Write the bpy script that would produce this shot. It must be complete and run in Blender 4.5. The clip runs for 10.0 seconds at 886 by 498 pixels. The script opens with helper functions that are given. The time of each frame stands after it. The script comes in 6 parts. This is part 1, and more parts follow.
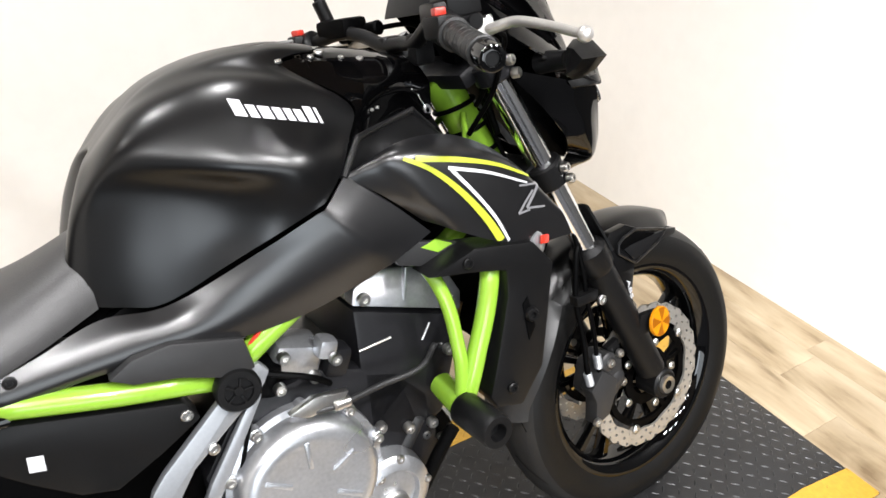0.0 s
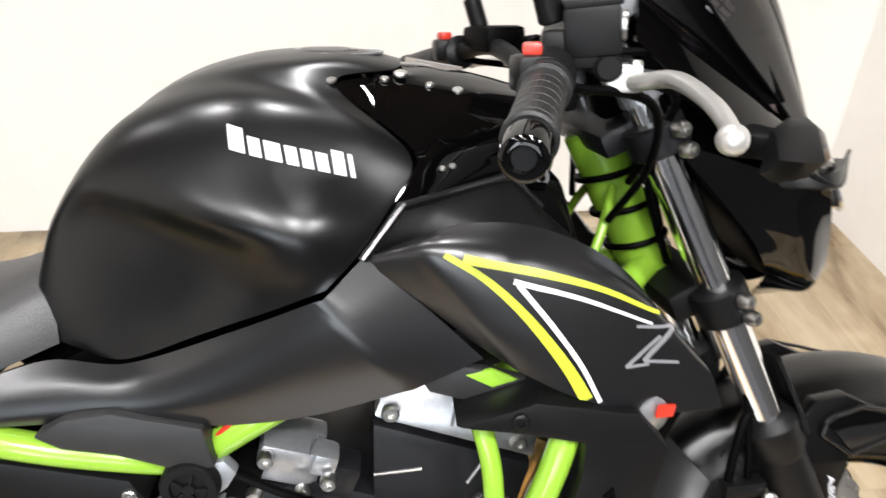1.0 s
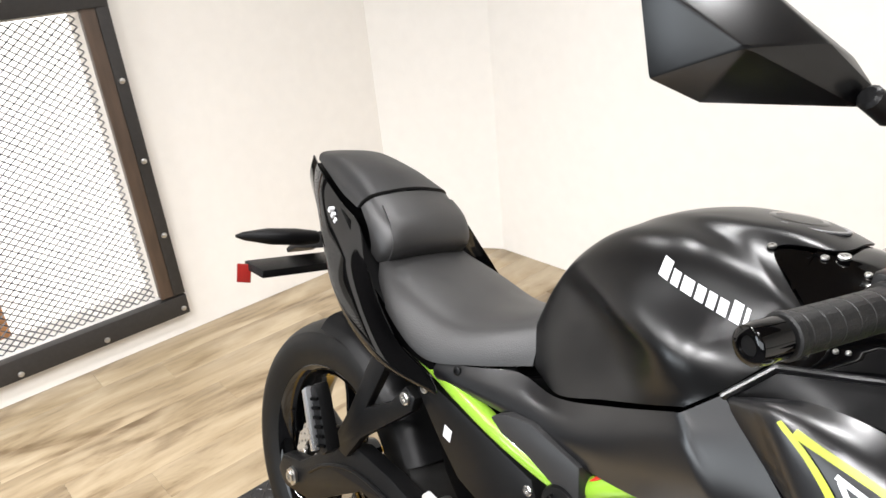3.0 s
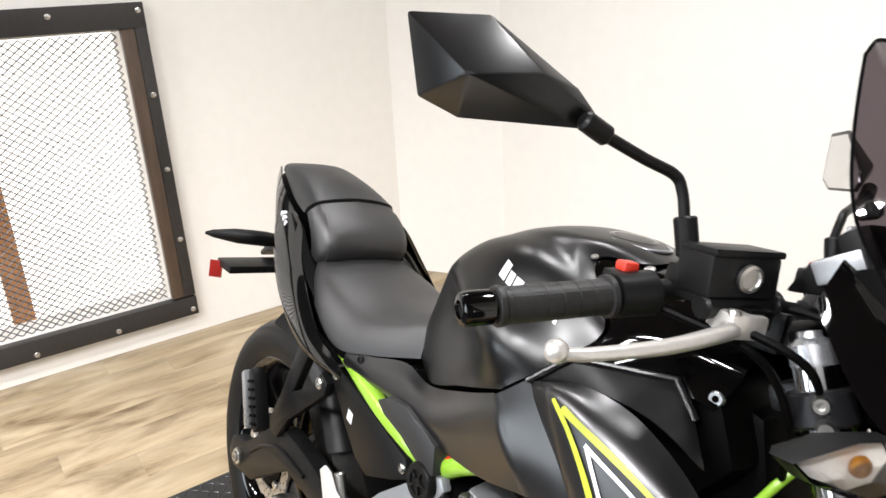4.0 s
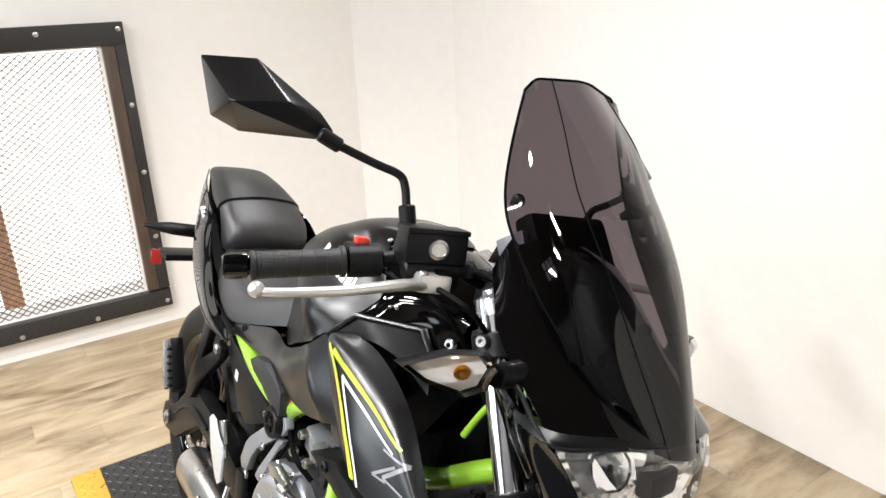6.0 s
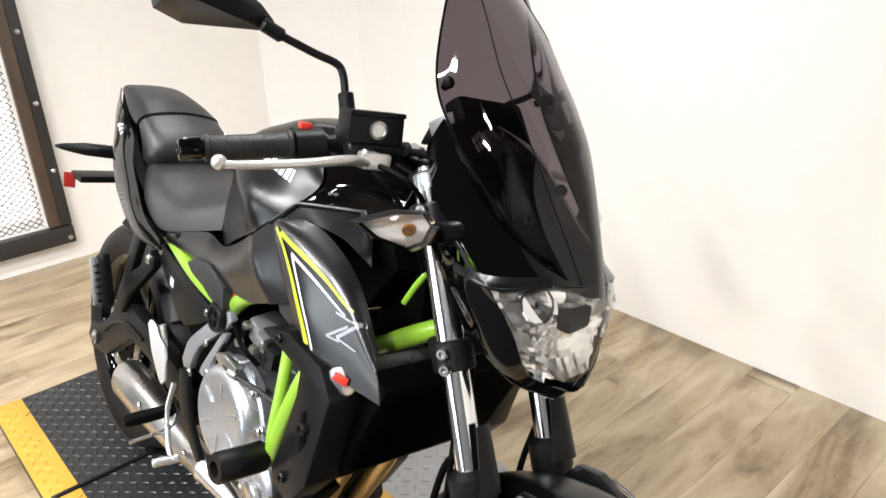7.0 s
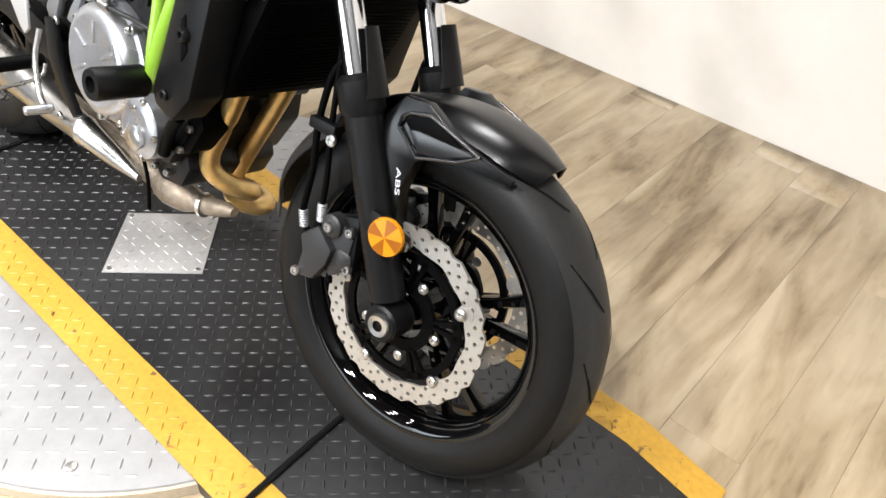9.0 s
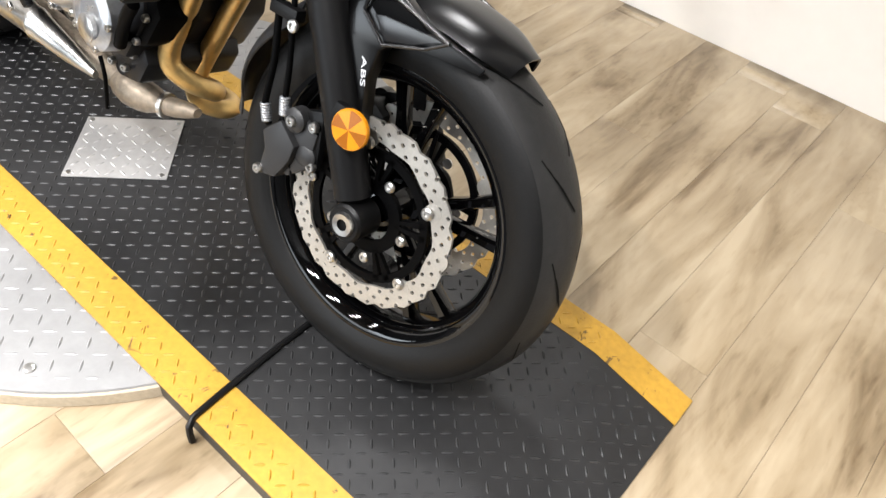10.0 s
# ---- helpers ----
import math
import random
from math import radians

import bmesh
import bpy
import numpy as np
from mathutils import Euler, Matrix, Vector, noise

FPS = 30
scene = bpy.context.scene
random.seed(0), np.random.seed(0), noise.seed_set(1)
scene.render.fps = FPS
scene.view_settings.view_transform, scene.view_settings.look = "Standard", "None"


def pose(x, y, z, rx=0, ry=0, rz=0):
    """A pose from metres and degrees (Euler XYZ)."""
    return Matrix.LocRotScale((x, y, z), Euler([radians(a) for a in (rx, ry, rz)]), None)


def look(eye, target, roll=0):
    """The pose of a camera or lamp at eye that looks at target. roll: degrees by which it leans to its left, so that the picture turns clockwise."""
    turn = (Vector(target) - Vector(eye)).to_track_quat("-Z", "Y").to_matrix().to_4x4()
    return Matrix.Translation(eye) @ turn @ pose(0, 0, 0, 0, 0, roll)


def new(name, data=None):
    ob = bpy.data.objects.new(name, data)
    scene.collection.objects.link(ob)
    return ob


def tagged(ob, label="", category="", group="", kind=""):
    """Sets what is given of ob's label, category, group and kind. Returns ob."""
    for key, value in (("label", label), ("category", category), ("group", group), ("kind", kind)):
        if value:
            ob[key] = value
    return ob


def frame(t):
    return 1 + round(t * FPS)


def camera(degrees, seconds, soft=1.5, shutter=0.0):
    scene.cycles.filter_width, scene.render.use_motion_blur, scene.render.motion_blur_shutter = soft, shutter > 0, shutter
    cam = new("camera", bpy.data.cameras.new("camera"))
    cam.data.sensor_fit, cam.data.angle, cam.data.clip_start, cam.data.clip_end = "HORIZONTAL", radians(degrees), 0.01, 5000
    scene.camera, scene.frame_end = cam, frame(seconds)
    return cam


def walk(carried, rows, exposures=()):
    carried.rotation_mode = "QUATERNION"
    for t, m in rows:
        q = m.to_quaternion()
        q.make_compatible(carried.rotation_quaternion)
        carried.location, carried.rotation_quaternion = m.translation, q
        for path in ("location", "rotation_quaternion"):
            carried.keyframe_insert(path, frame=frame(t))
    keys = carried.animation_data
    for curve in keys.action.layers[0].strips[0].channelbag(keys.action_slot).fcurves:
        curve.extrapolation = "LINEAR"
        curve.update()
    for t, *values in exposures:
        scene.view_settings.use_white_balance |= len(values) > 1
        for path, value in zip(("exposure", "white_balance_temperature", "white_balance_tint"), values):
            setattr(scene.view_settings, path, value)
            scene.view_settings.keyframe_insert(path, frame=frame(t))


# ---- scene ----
cam = camera(62.7, 10.0, shutter=0.15)
PATH = [
    (0, (0.543, -0.728, 1.306), (1.394, 0.728, 0.232), 0.2),
    (0.5, (0.692, -0.606, 1.298), (1.497, 0.853, 0.193), -0.9),
    (1, (0.88, -0.487, 1.261), (1.005, 1.16, 0.134), 0.2),
    (1.5, (0.971, -0.397, 1.248), (0.415, 1.156, 0.116), 0.5),
    (2, (1.007, -0.447, 1.272), (0.187, 1.073, 0.263), -3.6),
    (2.5, (1.066, -0.565, 1.342), (-0.028, 0.817, 0.397), -3.3),
    (2.7, (1.096, -0.576, 1.359), (-0.155, 0.709, 0.474), -5.0),
    (3.8, (1.362, -0.429, 1.341), (-0.217, 0.55, 0.599), -3.7),
    (4, (1.414, -0.458, 1.341), (-0.13, 0.604, 0.642), -3.0),
    (4.5, (1.553, -0.549, 1.361), (0.1, 0.626, 0.647), -1.7),
    (5, (1.636, -0.537, 1.379), (0.168, 0.652, 0.723), -2.1),
    (5.2, (1.669, -0.491, 1.395), (0.192, 0.675, 0.717), -3.2),
    (6.3, (1.821, -0.342, 1.371), (0.221, 0.648, 0.692), -2.3),
    (6.5, (1.827, -0.377, 1.366), (0.287, 0.67, 0.635), -2.6),
    (7, (1.873, -0.478, 1.337), (0.502, 0.722, 0.511), -1.8),
    (7.5, (1.921, -0.555, 1.291), (0.617, 0.652, 0.373), -1.5),
    (8, (1.939, -0.574, 1.224), (0.781, 0.639, 0.134), 1.0),
    (8.5, (1.957, -0.566, 1.161), (0.94, 0.636, -0.072), 4.4),
    (9, (1.977, -0.563, 1.126), (1.029, 0.617, -0.181), 5.1),
    (9.5, (1.998, -0.557, 1.085), (1.131, 0.607, -0.291), 8.2),
    (10, (2.003, -0.552, 1.065), (1.18, 0.576, -0.367), 7.9),
]
walk(cam, [(t, look(eye, target, roll)) for t, eye, target, roll in PATH])

from mathutils.bvhtree import BVHTree

# ---- world and light ----
scene.view_settings.exposure = 0.0
world = bpy.data.worlds.new("world")
scene.world = world
world.use_nodes = True
sky = world.node_tree.nodes.new("ShaderNodeTexSky")
sky.sky_type = "NISHITA"
sky.sun_disc = False
sky.sun_elevation, sky.sun_rotation = radians(40), radians(250)
world.node_tree.links.new(sky.outputs[0], world.node_tree.nodes["Background"].inputs[0])
world.node_tree.nodes["Background"].inputs[1].default_value = 0.1

CEIL = 2.75
LAMPS = [(x, y) for y in (-2.75, -2.05, -1.35, 0.75) for x in (-0.95, 0.0, 0.95, 1.9) if x < 1 or y < 0]
for x, y in LAMPS:
    lamp = bpy.data.lights.new("ceiling_lamp", "AREA")
    lamp.shape, lamp.size, lamp.size_y = "RECTANGLE", 0.17, 0.11
    lamp.energy, lamp.color = (16 if y > 0 else 42 if y > -1.5 else 18) * (1.0 + 0.36 * (x - 0.475)), (0.995, 0.985, 0.995)
    lamp.spread = radians(140)
    new("ceiling_lamp", lamp).matrix_world = pose(x, y, CEIL - 0.09)

# two area lamps in added, unseen windows, to put sheen on the bike's panels
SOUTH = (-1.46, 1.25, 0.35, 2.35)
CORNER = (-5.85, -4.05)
lamp = bpy.data.lights.new("added_window_lamp", "AREA")
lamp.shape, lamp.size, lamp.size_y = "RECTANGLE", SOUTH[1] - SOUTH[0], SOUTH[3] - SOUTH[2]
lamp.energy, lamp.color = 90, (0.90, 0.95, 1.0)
new("added_window_lamp", lamp).matrix_world = pose((SOUTH[0] + SOUTH[1]) / 2, -5.99, (SOUTH[2] + SOUTH[3]) / 2, 90, 0, 0)
lamp = bpy.data.lights.new("added_window_lamp", "AREA")
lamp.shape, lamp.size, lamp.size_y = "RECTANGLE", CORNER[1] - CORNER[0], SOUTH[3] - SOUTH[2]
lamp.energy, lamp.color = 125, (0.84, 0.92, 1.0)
new("added_window_lamp", lamp).matrix_world = pose(-1.55, (CORNER[0] + CORNER[1]) / 2, (SOUTH[2] + SOUTH[3]) / 2, 90, 0, -90)


# ---- materials ----
def pbr(name, base, rough=0.5, metal=0.0, var=0.12, scale=25.0, bump=0.0, bscale=300.0, coat=0.0, rvar=0.1, stretch=(1, 1, 1), spec=0.5):
    """A procedural surface: two scales of colour change, uneven gloss and fine relief."""
    m = bpy.data.materials.new(name)
    m.use_nodes = True
    n, l = m.node_tree.nodes, m.node_tree.links
    b = n["Principled BSDF"]
    b.inputs["Specular IOR Level"].default_value = spec
    tc = n.new("ShaderNodeTexCoord")
    mp = n.new("ShaderNodeMapping")
    mp.inputs["Scale"].default_value = stretch
    l.new(tc.outputs["Object"], mp.inputs[0])
    big, fine = n.new("ShaderNodeTexNoise"), n.new("ShaderNodeTexNoise")
    big.inputs["Scale"].default_value, big.inputs["Detail"].default_value = scale * 0.25, 4
    fine.inputs["Scale"].default_value, fine.inputs["Detail"].default_value = scale * 6, 5
    for t in (big, fine):
        l.new(mp.outputs[0], t.inputs["Vector"])
    mix = n.new("ShaderNodeMath")
    mix.operation = "ADD"
    l.new(big.outputs["Fac"], mix.inputs[0])
    l.new(fine.outputs["Fac"], mix.inputs[1])
    rng = n.new("ShaderNodeMapRange")
    rng.inputs["From Min"].default_value, rng.inputs["From Max"].default_value = 0.6, 1.4
    rng.inputs["To Min"].default_value, rng.inputs["To Max"].default_value = 1 - var, 1 + var
    l.new(mix.outputs[0], rng.inputs["Value"])
    col = n.new("ShaderNodeVectorMath")
    col.operation = "SCALE"
    col.inputs[0].default_value = base
    l.new(rng.outputs[0], col.inputs["Scale"])
    l.new(col.outputs[0], b.inputs["Base Color"])
    rr = n.new("ShaderNodeMapRange")
    rr.inputs["From Min"].default_value, rr.inputs["From Max"].default_value = 0.3, 0.7
    rr.inputs["To Min"].default_value, rr.inputs["To Max"].default_value = max(0.01, rough * (1 - rvar)), min(1, rough * (1 + rvar))
    l.new(big.outputs["Fac"], rr.inputs["Value"])
    l.new(rr.outputs[0], b.inputs["Roughness"])
    b.inputs["Metallic"].default_value = metal
    b.inputs["Coat Weight"].default_value = coat
    b.inputs["Coat Roughness"].default_value = 0.04
    if bump:
        bn, bp = n.new("ShaderNodeTexNoise"), n.new("ShaderNodeBump")
        bn.inputs["Scale"].default_value, bn.inputs["Detail"].default_value = bscale, 3
        bp.inputs["Strength"].default_value, bp.inputs["Distance"].default_value = bump, 0.001
        l.new(mp.outputs[0], bn.inputs["Vector"])
        l.new(bn.outputs["Fac"], bp.inputs["Height"])
        l.new(bp.outputs[0], b.inputs["Normal"])
    return m


def wood_planks():
    """Pale limed-oak vinyl: tone by plank, long grain, brown smudges."""
    m = bpy.data.materials.new("limed_oak_vinyl")
    m.use_nodes = True
    n, l = m.node_tree.nodes, m.node_tree.links
    b = n["Principled BSDF"]
    tc, oi = n.new("ShaderNodeTexCoord"), n.new("ShaderNodeObjectInfo")
    off = n.new("ShaderNodeVectorMath")
    off.operation = "MULTIPLY_ADD"
    off.inputs[1].default_value = (37, 91, 13)
    l.new(oi.outputs["Random"], off.inputs[0])
    l.new(tc.outputs["Object"], off.inputs[2])
    grain, smudge = n.new("ShaderNodeTexNoise"), n.new("ShaderNodeTexNoise")
    gm, sm = n.new("ShaderNodeMapping"), n.new("ShaderNodeMapping")
    gm.inputs["Scale"].default_value = (34, 3.2, 1)
    sm.inputs["Scale"].default_value = (7, 1.9, 1)
    geo, drift = n.new("ShaderNodeNewGeometry"), n.new("ShaderNodeVectorMath")
    drift.operation = "MULTIPLY_ADD"
    drift.inputs[1].default_value = (0.10, 0.22, 0)
    l.new(oi.outputs["Random"], drift.inputs[0])
    l.new(geo.outputs["Position"], drift.inputs[2])
    for mp, t, warp, src in ((gm, grain, 0.7, off), (sm, smudge, 1.3, drift)):
        l.new(src.outputs[0], mp.inputs[0])
        l.new(mp.outputs[0], t.inputs["Vector"])
        t.inputs["Scale"].default_value, t.inputs["Detail"].default_value = 1.0, 7
        t.inputs["Distortion"].default_value = warp
    a = n.new("ShaderNodeMath")
    a.operation = "MULTIPLY_ADD"
    a.inputs[1].default_value = 0.30
    l.new(grain.outputs["Fac"], a.inputs[0])
    l.new(smudge.outputs["Fac"], a.inputs[2])
    c = n.new("ShaderNodeMath")
    c.operation = "MULTIPLY_ADD"
    c.inputs[1].default_value = 0.05
    l.new(oi.outputs["Random"], c.inputs[0])
    l.new(a.outputs[0], c.inputs[2])
    fm, fleck, fk = n.new("ShaderNodeMapping"), n.new("ShaderNodeTexNoise"), n.new("ShaderNodeMapRange")
    fm.inputs["Scale"].default_value = (70, 14, 1)
    l.new(off.outputs[0], fm.inputs[0])
    l.new(fm.outputs[0], fleck.inputs["Vector"])
    fleck.inputs["Scale"].default_value, fleck.inputs["Detail"].default_value = 1.0, 3
    fk.inputs["From Min"].default_value, fk.inputs["From Max"].default_value = 0.28, 0.46
    fk.inputs["To Min"].default_value, fk.inputs["To Max"].default_value = -0.07, 0.0
    l.new(fleck.outputs["Fac"], fk.inputs["Value"])
    c2 = n.new("ShaderNodeMath")
    l.new(c.outputs[0], c2.inputs[0])
    l.new(fk.outputs[0], c2.inputs[1])
    c = c2
    ramp = n.new("ShaderNodeValToRGB")
    e = ramp.color_ramp.elements
    e[0].position, e[0].color = 0.44, (0.125, 0.083, 0.041, 1)
    e[1].position, e[1].color = 0.88, (0.39, 0.316, 0.212, 1)
    x = e.new(0.64)
    x.color = (0.275, 0.210, 0.128, 1)
    l.new(c.outputs[0], ramp.inputs[0])
    l.new(ramp.outputs[0], b.inputs["Base Color"])
    b.inputs["Roughness"].default_value = 0.38
    bp = n.new("ShaderNodeBump")
    bp.inputs["Strength"].default_value, bp.inputs["Distance"].default_value = 0.15, 0.001
    l.new(grain.outputs["Fac"], bp.inputs["Height"])
    l.new(bp.outputs[0], b.inputs["Normal"])
    return m


def clear(name, tint, rough=0.02, ior=1.49):
    m = bpy.data.materials.new(name)
    m.use_nodes = True
    n, l = m.node_tree.nodes, m.node_tree.links
    n.remove(n["Principled BSDF"])
    tr, gl, fr, mx = n.new("ShaderNodeBsdfTransparent"), n.new("ShaderNodeBsdfGlossy"), n.new("ShaderNodeFresnel"), n.new("ShaderNodeMixShader")
    tr.inputs["Color"].default_value = (*tint, 1)
    gl.inputs["Roughness"].default_value = rough
    fr.inputs["IOR"].default_value = ior
    l.new(fr.outputs[0], mx.inputs[0])
    l.new(tr.outputs[0], mx.inputs[1])
    l.new(gl.outputs[0], mx.inputs[2])
    l.new(mx.outputs[0], n["Material Output"].inputs["Surface"])
    return m


def glow(name, color, strength):
    m = bpy.data.materials.new(name)
    m.use_nodes = True
    b = m.node_tree.nodes["Principled BSDF"]
    b.inputs["Base Color"].default_value = (*color, 1)
    b.inputs["Emission Color"].default_value = (*color, 1)
    b.inputs["Emission Strength"].default_value = strength
    return m


WALL = pbr("cream_wall_paint", (0.80, 0.775, 0.735), 0.7, var=0.03, scale=3, bump=0.15, bscale=180)
CEILING = pbr("brown_ceiling_boards", (0.125, 0.086, 0.055), 0.8, var=0.2, scale=4)
# for walls out of view, dark to hold down what the bike reflects
FARWALL = pbr("dark_unseen_wall", (0.028, 0.027, 0.026), 0.7, var=0.06, scale=3)
PLANK = wood_planks()
JOINT = pbr("floor_joint", (0.19, 0.14, 0.078), 0.7)
TREAD = pbr("black_tread_rubber", (0.0075, 0.0075, 0.0079), 0.42, var=0.6, scale=8, bump=0.3, bscale=500, rvar=0.3, spec=0.55)
YELLOW = pbr("worn_yellow_paint", (0.40, 0.222, 0.022), 0.5, var=0.22, scale=14, bump=0.2, bscale=400)
yn, yl = YELLOW.node_tree.nodes, YELLOW.node_tree.links
chip, edge_r, blend_c, ytc = yn.new("ShaderNodeTexNoise"), yn.new("ShaderNodeMapRange"), yn.new("ShaderNodeMix"), yn.new("ShaderNodeTexCoord")
chip.inputs["Scale"].default_value, chip.inputs["Detail"].default_value, chip.inputs["Distortion"].default_value = 26, 6, 1.5
yl.new(ytc.outputs["Object"], chip.inputs["Vector"])
edge_r.inputs["From Min"].default_value, edge_r.inputs["From Max"].default_value = 0.655, 0.70
yl.new(chip.outputs["Fac"], edge_r.inputs["Value"])
blend_c.data_type = "RGBA"
ysrc = yn["Principled BSDF"].inputs["Base Color"].links[0].from_socket
yl.new(edge_r.outputs[0], blend_c.inputs["Factor"])
yl.new(ysrc, blend_c.inputs["A"])
blend_c.inputs["B"].default_value = (0.10, 0.055, 0.012, 1)
yl.new(blend_c.outputs["Result"], yn["Principled BSDF"].inputs["Base Color"])
# lugs lighter than the deck: their glint is put into the colour
LUG_GLINT = pbr("lug_glint_tone", (0.018, 0.018, 0.0185), 0.42, 0.0, var=0.6, scale=8, rvar=0.3, spec=0.42)
ALU_TREAD = pbr("aluminium_tread_plate", (0.54, 0.53, 0.52), 0.38, 0.75, var=0.12, scale=12, rvar=0.3)
PALE_STEEL = pbr("scuffed_pale_steel", (0.27, 0.268, 0.266), 0.45, 0.4, var=0.12, scale=9, rvar=0.25)
DARKWOOD = pbr("dark_stained_wood", (0.07, 0.045, 0.03), 0.5, var=0.5, scale=8, bump=0.4, bscale=60, stretch=(1, 1, 0.15))
BLACKWOOD = pbr("black_painted_wood", (0.02, 0.018, 0.017), 0.5, var=0.4, scale=10, bump=0.2)
MESHWIRE = pbr("black_expanded_metal", (0.05, 0.05, 0.055), 0.4, 0.3)
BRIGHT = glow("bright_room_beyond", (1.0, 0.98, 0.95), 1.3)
POSTWOOD = pbr("orange_wood", (0.42, 0.2, 0.08), 0.5, var=0.3, scale=10, stretch=(1, 1, 0.2))
DIFFUSER = glow("lamp_diffuser", (1.0, 0.95, 0.88), 6.0)
WHITE = pbr("white_enamel", (0.8, 0.8, 0.78), 0.4, var=0.03)

MATTE = pbr("satin_black_paint", (0.0012, 0.0012, 0.0014), 0.30, 0.0, spec=0.43, var=0.08, scale=8, bump=0.04, bscale=900, rvar=0.08)
GREYSATIN = pbr("satin_graphite_paint", (0.0035, 0.0035, 0.004), 0.30, 0.0, spec=0.72, var=0.08, scale=8, bump=0.04, bscale=900, rvar=0.08)
GLOSS = pbr("gloss_black_paint", (0.0008, 0.0008, 0.0009), 0.035, var=0.1, coat=0.0, spec=0.40, rvar=0.2)
PLASTIC = pbr("black_plastic", (0.0035, 0.0035, 0.0037), 0.40, spec=0.17, var=0.15, scale=40, bump=0.15, bscale=900)
DEEP = pbr("black_plastic_and_filler", (0.0006, 0.0006, 0.0007), 0.5, spec=0.05, var=0.2)
GREYPLASTIC = pbr("dark_grey_plastic", (0.016, 0.016, 0.0165), 0.42, spec=0.35, var=0.12, scale=30, bump=0.2, bscale=900)
VINYL = pbr("black_seat_vinyl", (0.018, 0.0175, 0.0175), 0.46, spec=0.6, var=0.1, scale=20, bump=0.5, bscale=500)
GREEN = pbr("lime_green_paint", (0.185, 0.345, 0.028), 0.25, var=0.07, coat=0.4)
STRIPE_Y = pbr("lime_yellow_decal", (0.33, 0.37, 0.030), 0.35, var=0.04)
STRIPE_W = pbr("silver_white_decal", (0.60, 0.60, 0.62), 0.3, 0.2, var=0.04)
DECALGREY = pbr("grey_decal", (0.24, 0.24, 0.25), 0.3, 0.4, var=0.05)
CHROME = pbr("chrome", (0.80, 0.80, 0.81), 0.13, 1.0, var=0.04)
STEEL = pbr("brushed_steel", (0.55, 0.54, 0.52), 0.3, 1.0, var=0.15, scale=30)
DISCSTEEL = pbr("disc_steel", (0.43, 0.41, 0.375), 0.36, 0.75, var=0.12, scale=40)
CAST = pbr("cast_aluminium", (0.46, 0.47, 0.49), 0.29, 0.85, var=0.16, scale=30, bump=0.2, bscale=800)
LEVER = pbr("polished_lever_alloy", (0.52, 0.505, 0.48), 0.30, 0.7, var=0.08, scale=30)
HANGER = pbr("grey_cast_alloy", (0.27, 0.28, 0.295), 0.36, 0.6, var=0.1, scale=30)
CASTDARK = pbr("dark_cast_engine", (0.007, 0.007, 0.008), 0.38, 0.1, spec=0.25, var=0.2, scale=30, bump=0.2)
BARE = pbr("bare_aluminium", (0.50, 0.50, 0.49), 0.4, 0.5, var=0.08, scale=30)
GOLD = pbr("heat_tinted_header", (0.58, 0.40, 0.16), 0.36, 0.8, var=0.25, scale=10)
TREADRUB = pbr("tread_rubber", (0.009, 0.0088, 0.0085), 0.5, spec=0.33, var=0.4, scale=10, bump=0.4, bscale=260)
RUBBER = pbr("tyre_rubber", (0.0035, 0.0034, 0.0033), 0.5, spec=0.2, var=0.3, scale=18, bump=0.3, bscale=300)
GROOVE_SHADE = pbr("groove_shade_strip", (0.0008, 0.0008, 0.0008), 0.8, spec=0.1)
GRIPRUB = pbr("grip_rubber", (0.006, 0.006, 0.006), 0.45, spec=0.4, var=0.25, scale=40, bump=0.5, bscale=600)
RED = pbr("red_plastic", (0.45, 0.025, 0.012), 0.35, var=0.05)
AMBER = pbr("amber_reflector", (0.44, 0.165, 0.003), 0.3, var=0.12, scale=60, spec=0.3)
AMBER_SHADED = pbr("shaded_amber_tint", (0.20, 0.060, 0.001), 0.3, var=0.12, scale=60, spec=0.3)
REFLRED = pbr("red_reflector", (0.20, 0.011, 0.008), 0.2, var=0.1, coat=0.5)
SMOKE = clear("smoked_acrylic", (0.135, 0.112, 0.125))
LAMPSILVER = pbr("signal_silvering", (0.88, 0.86, 0.82), 0.35, 0.15, var=0.1, scale=60)
LENS = clear("clear_lens", (0.95, 0.95, 0.95))
MIRROR = pbr("mirror_glass", (0.85, 0.86, 0.87), 0.02, 1.0, var=0.01)


# ---- mesh helpers ----
def catmull(pts, n):
    """n points along a smooth curve through pts, evenly by parameter of chord length."""
    p = [Vector(q) for q in pts]
    if len(p) == 2:
        return [p[0].lerp(p[1], i / (n - 1)) for i in range(n)]
    d = [0.0]
    for a, b in zip(p, p[1:]):
        d.append(d[-1] + max((b - a).length, 1e-6))
    out = []
    for i in range(n):
        s = d[-1] * i / (n - 1)
        k = min(max(0, sum(1 for v in d if v <= s) - 1), len(p) - 2)
        u = (s - d[k]) / (d[k + 1] - d[k])
        p1, p2 = p[k], p[k + 1]
        p0 = p[k - 1] if k else p1 * 2 - p2
        p3 = p[k + 2] if k + 2 < len(p) else p2 * 2 - p1
        out.append(0.5 * (2 * p1 + (p2 - p0) * u + (2 * p0 - 5 * p1 + 4 * p2 - p3) * u * u + (3 * p1 - p0 - 3 * p2 + p3) * u ** 3))
    return out


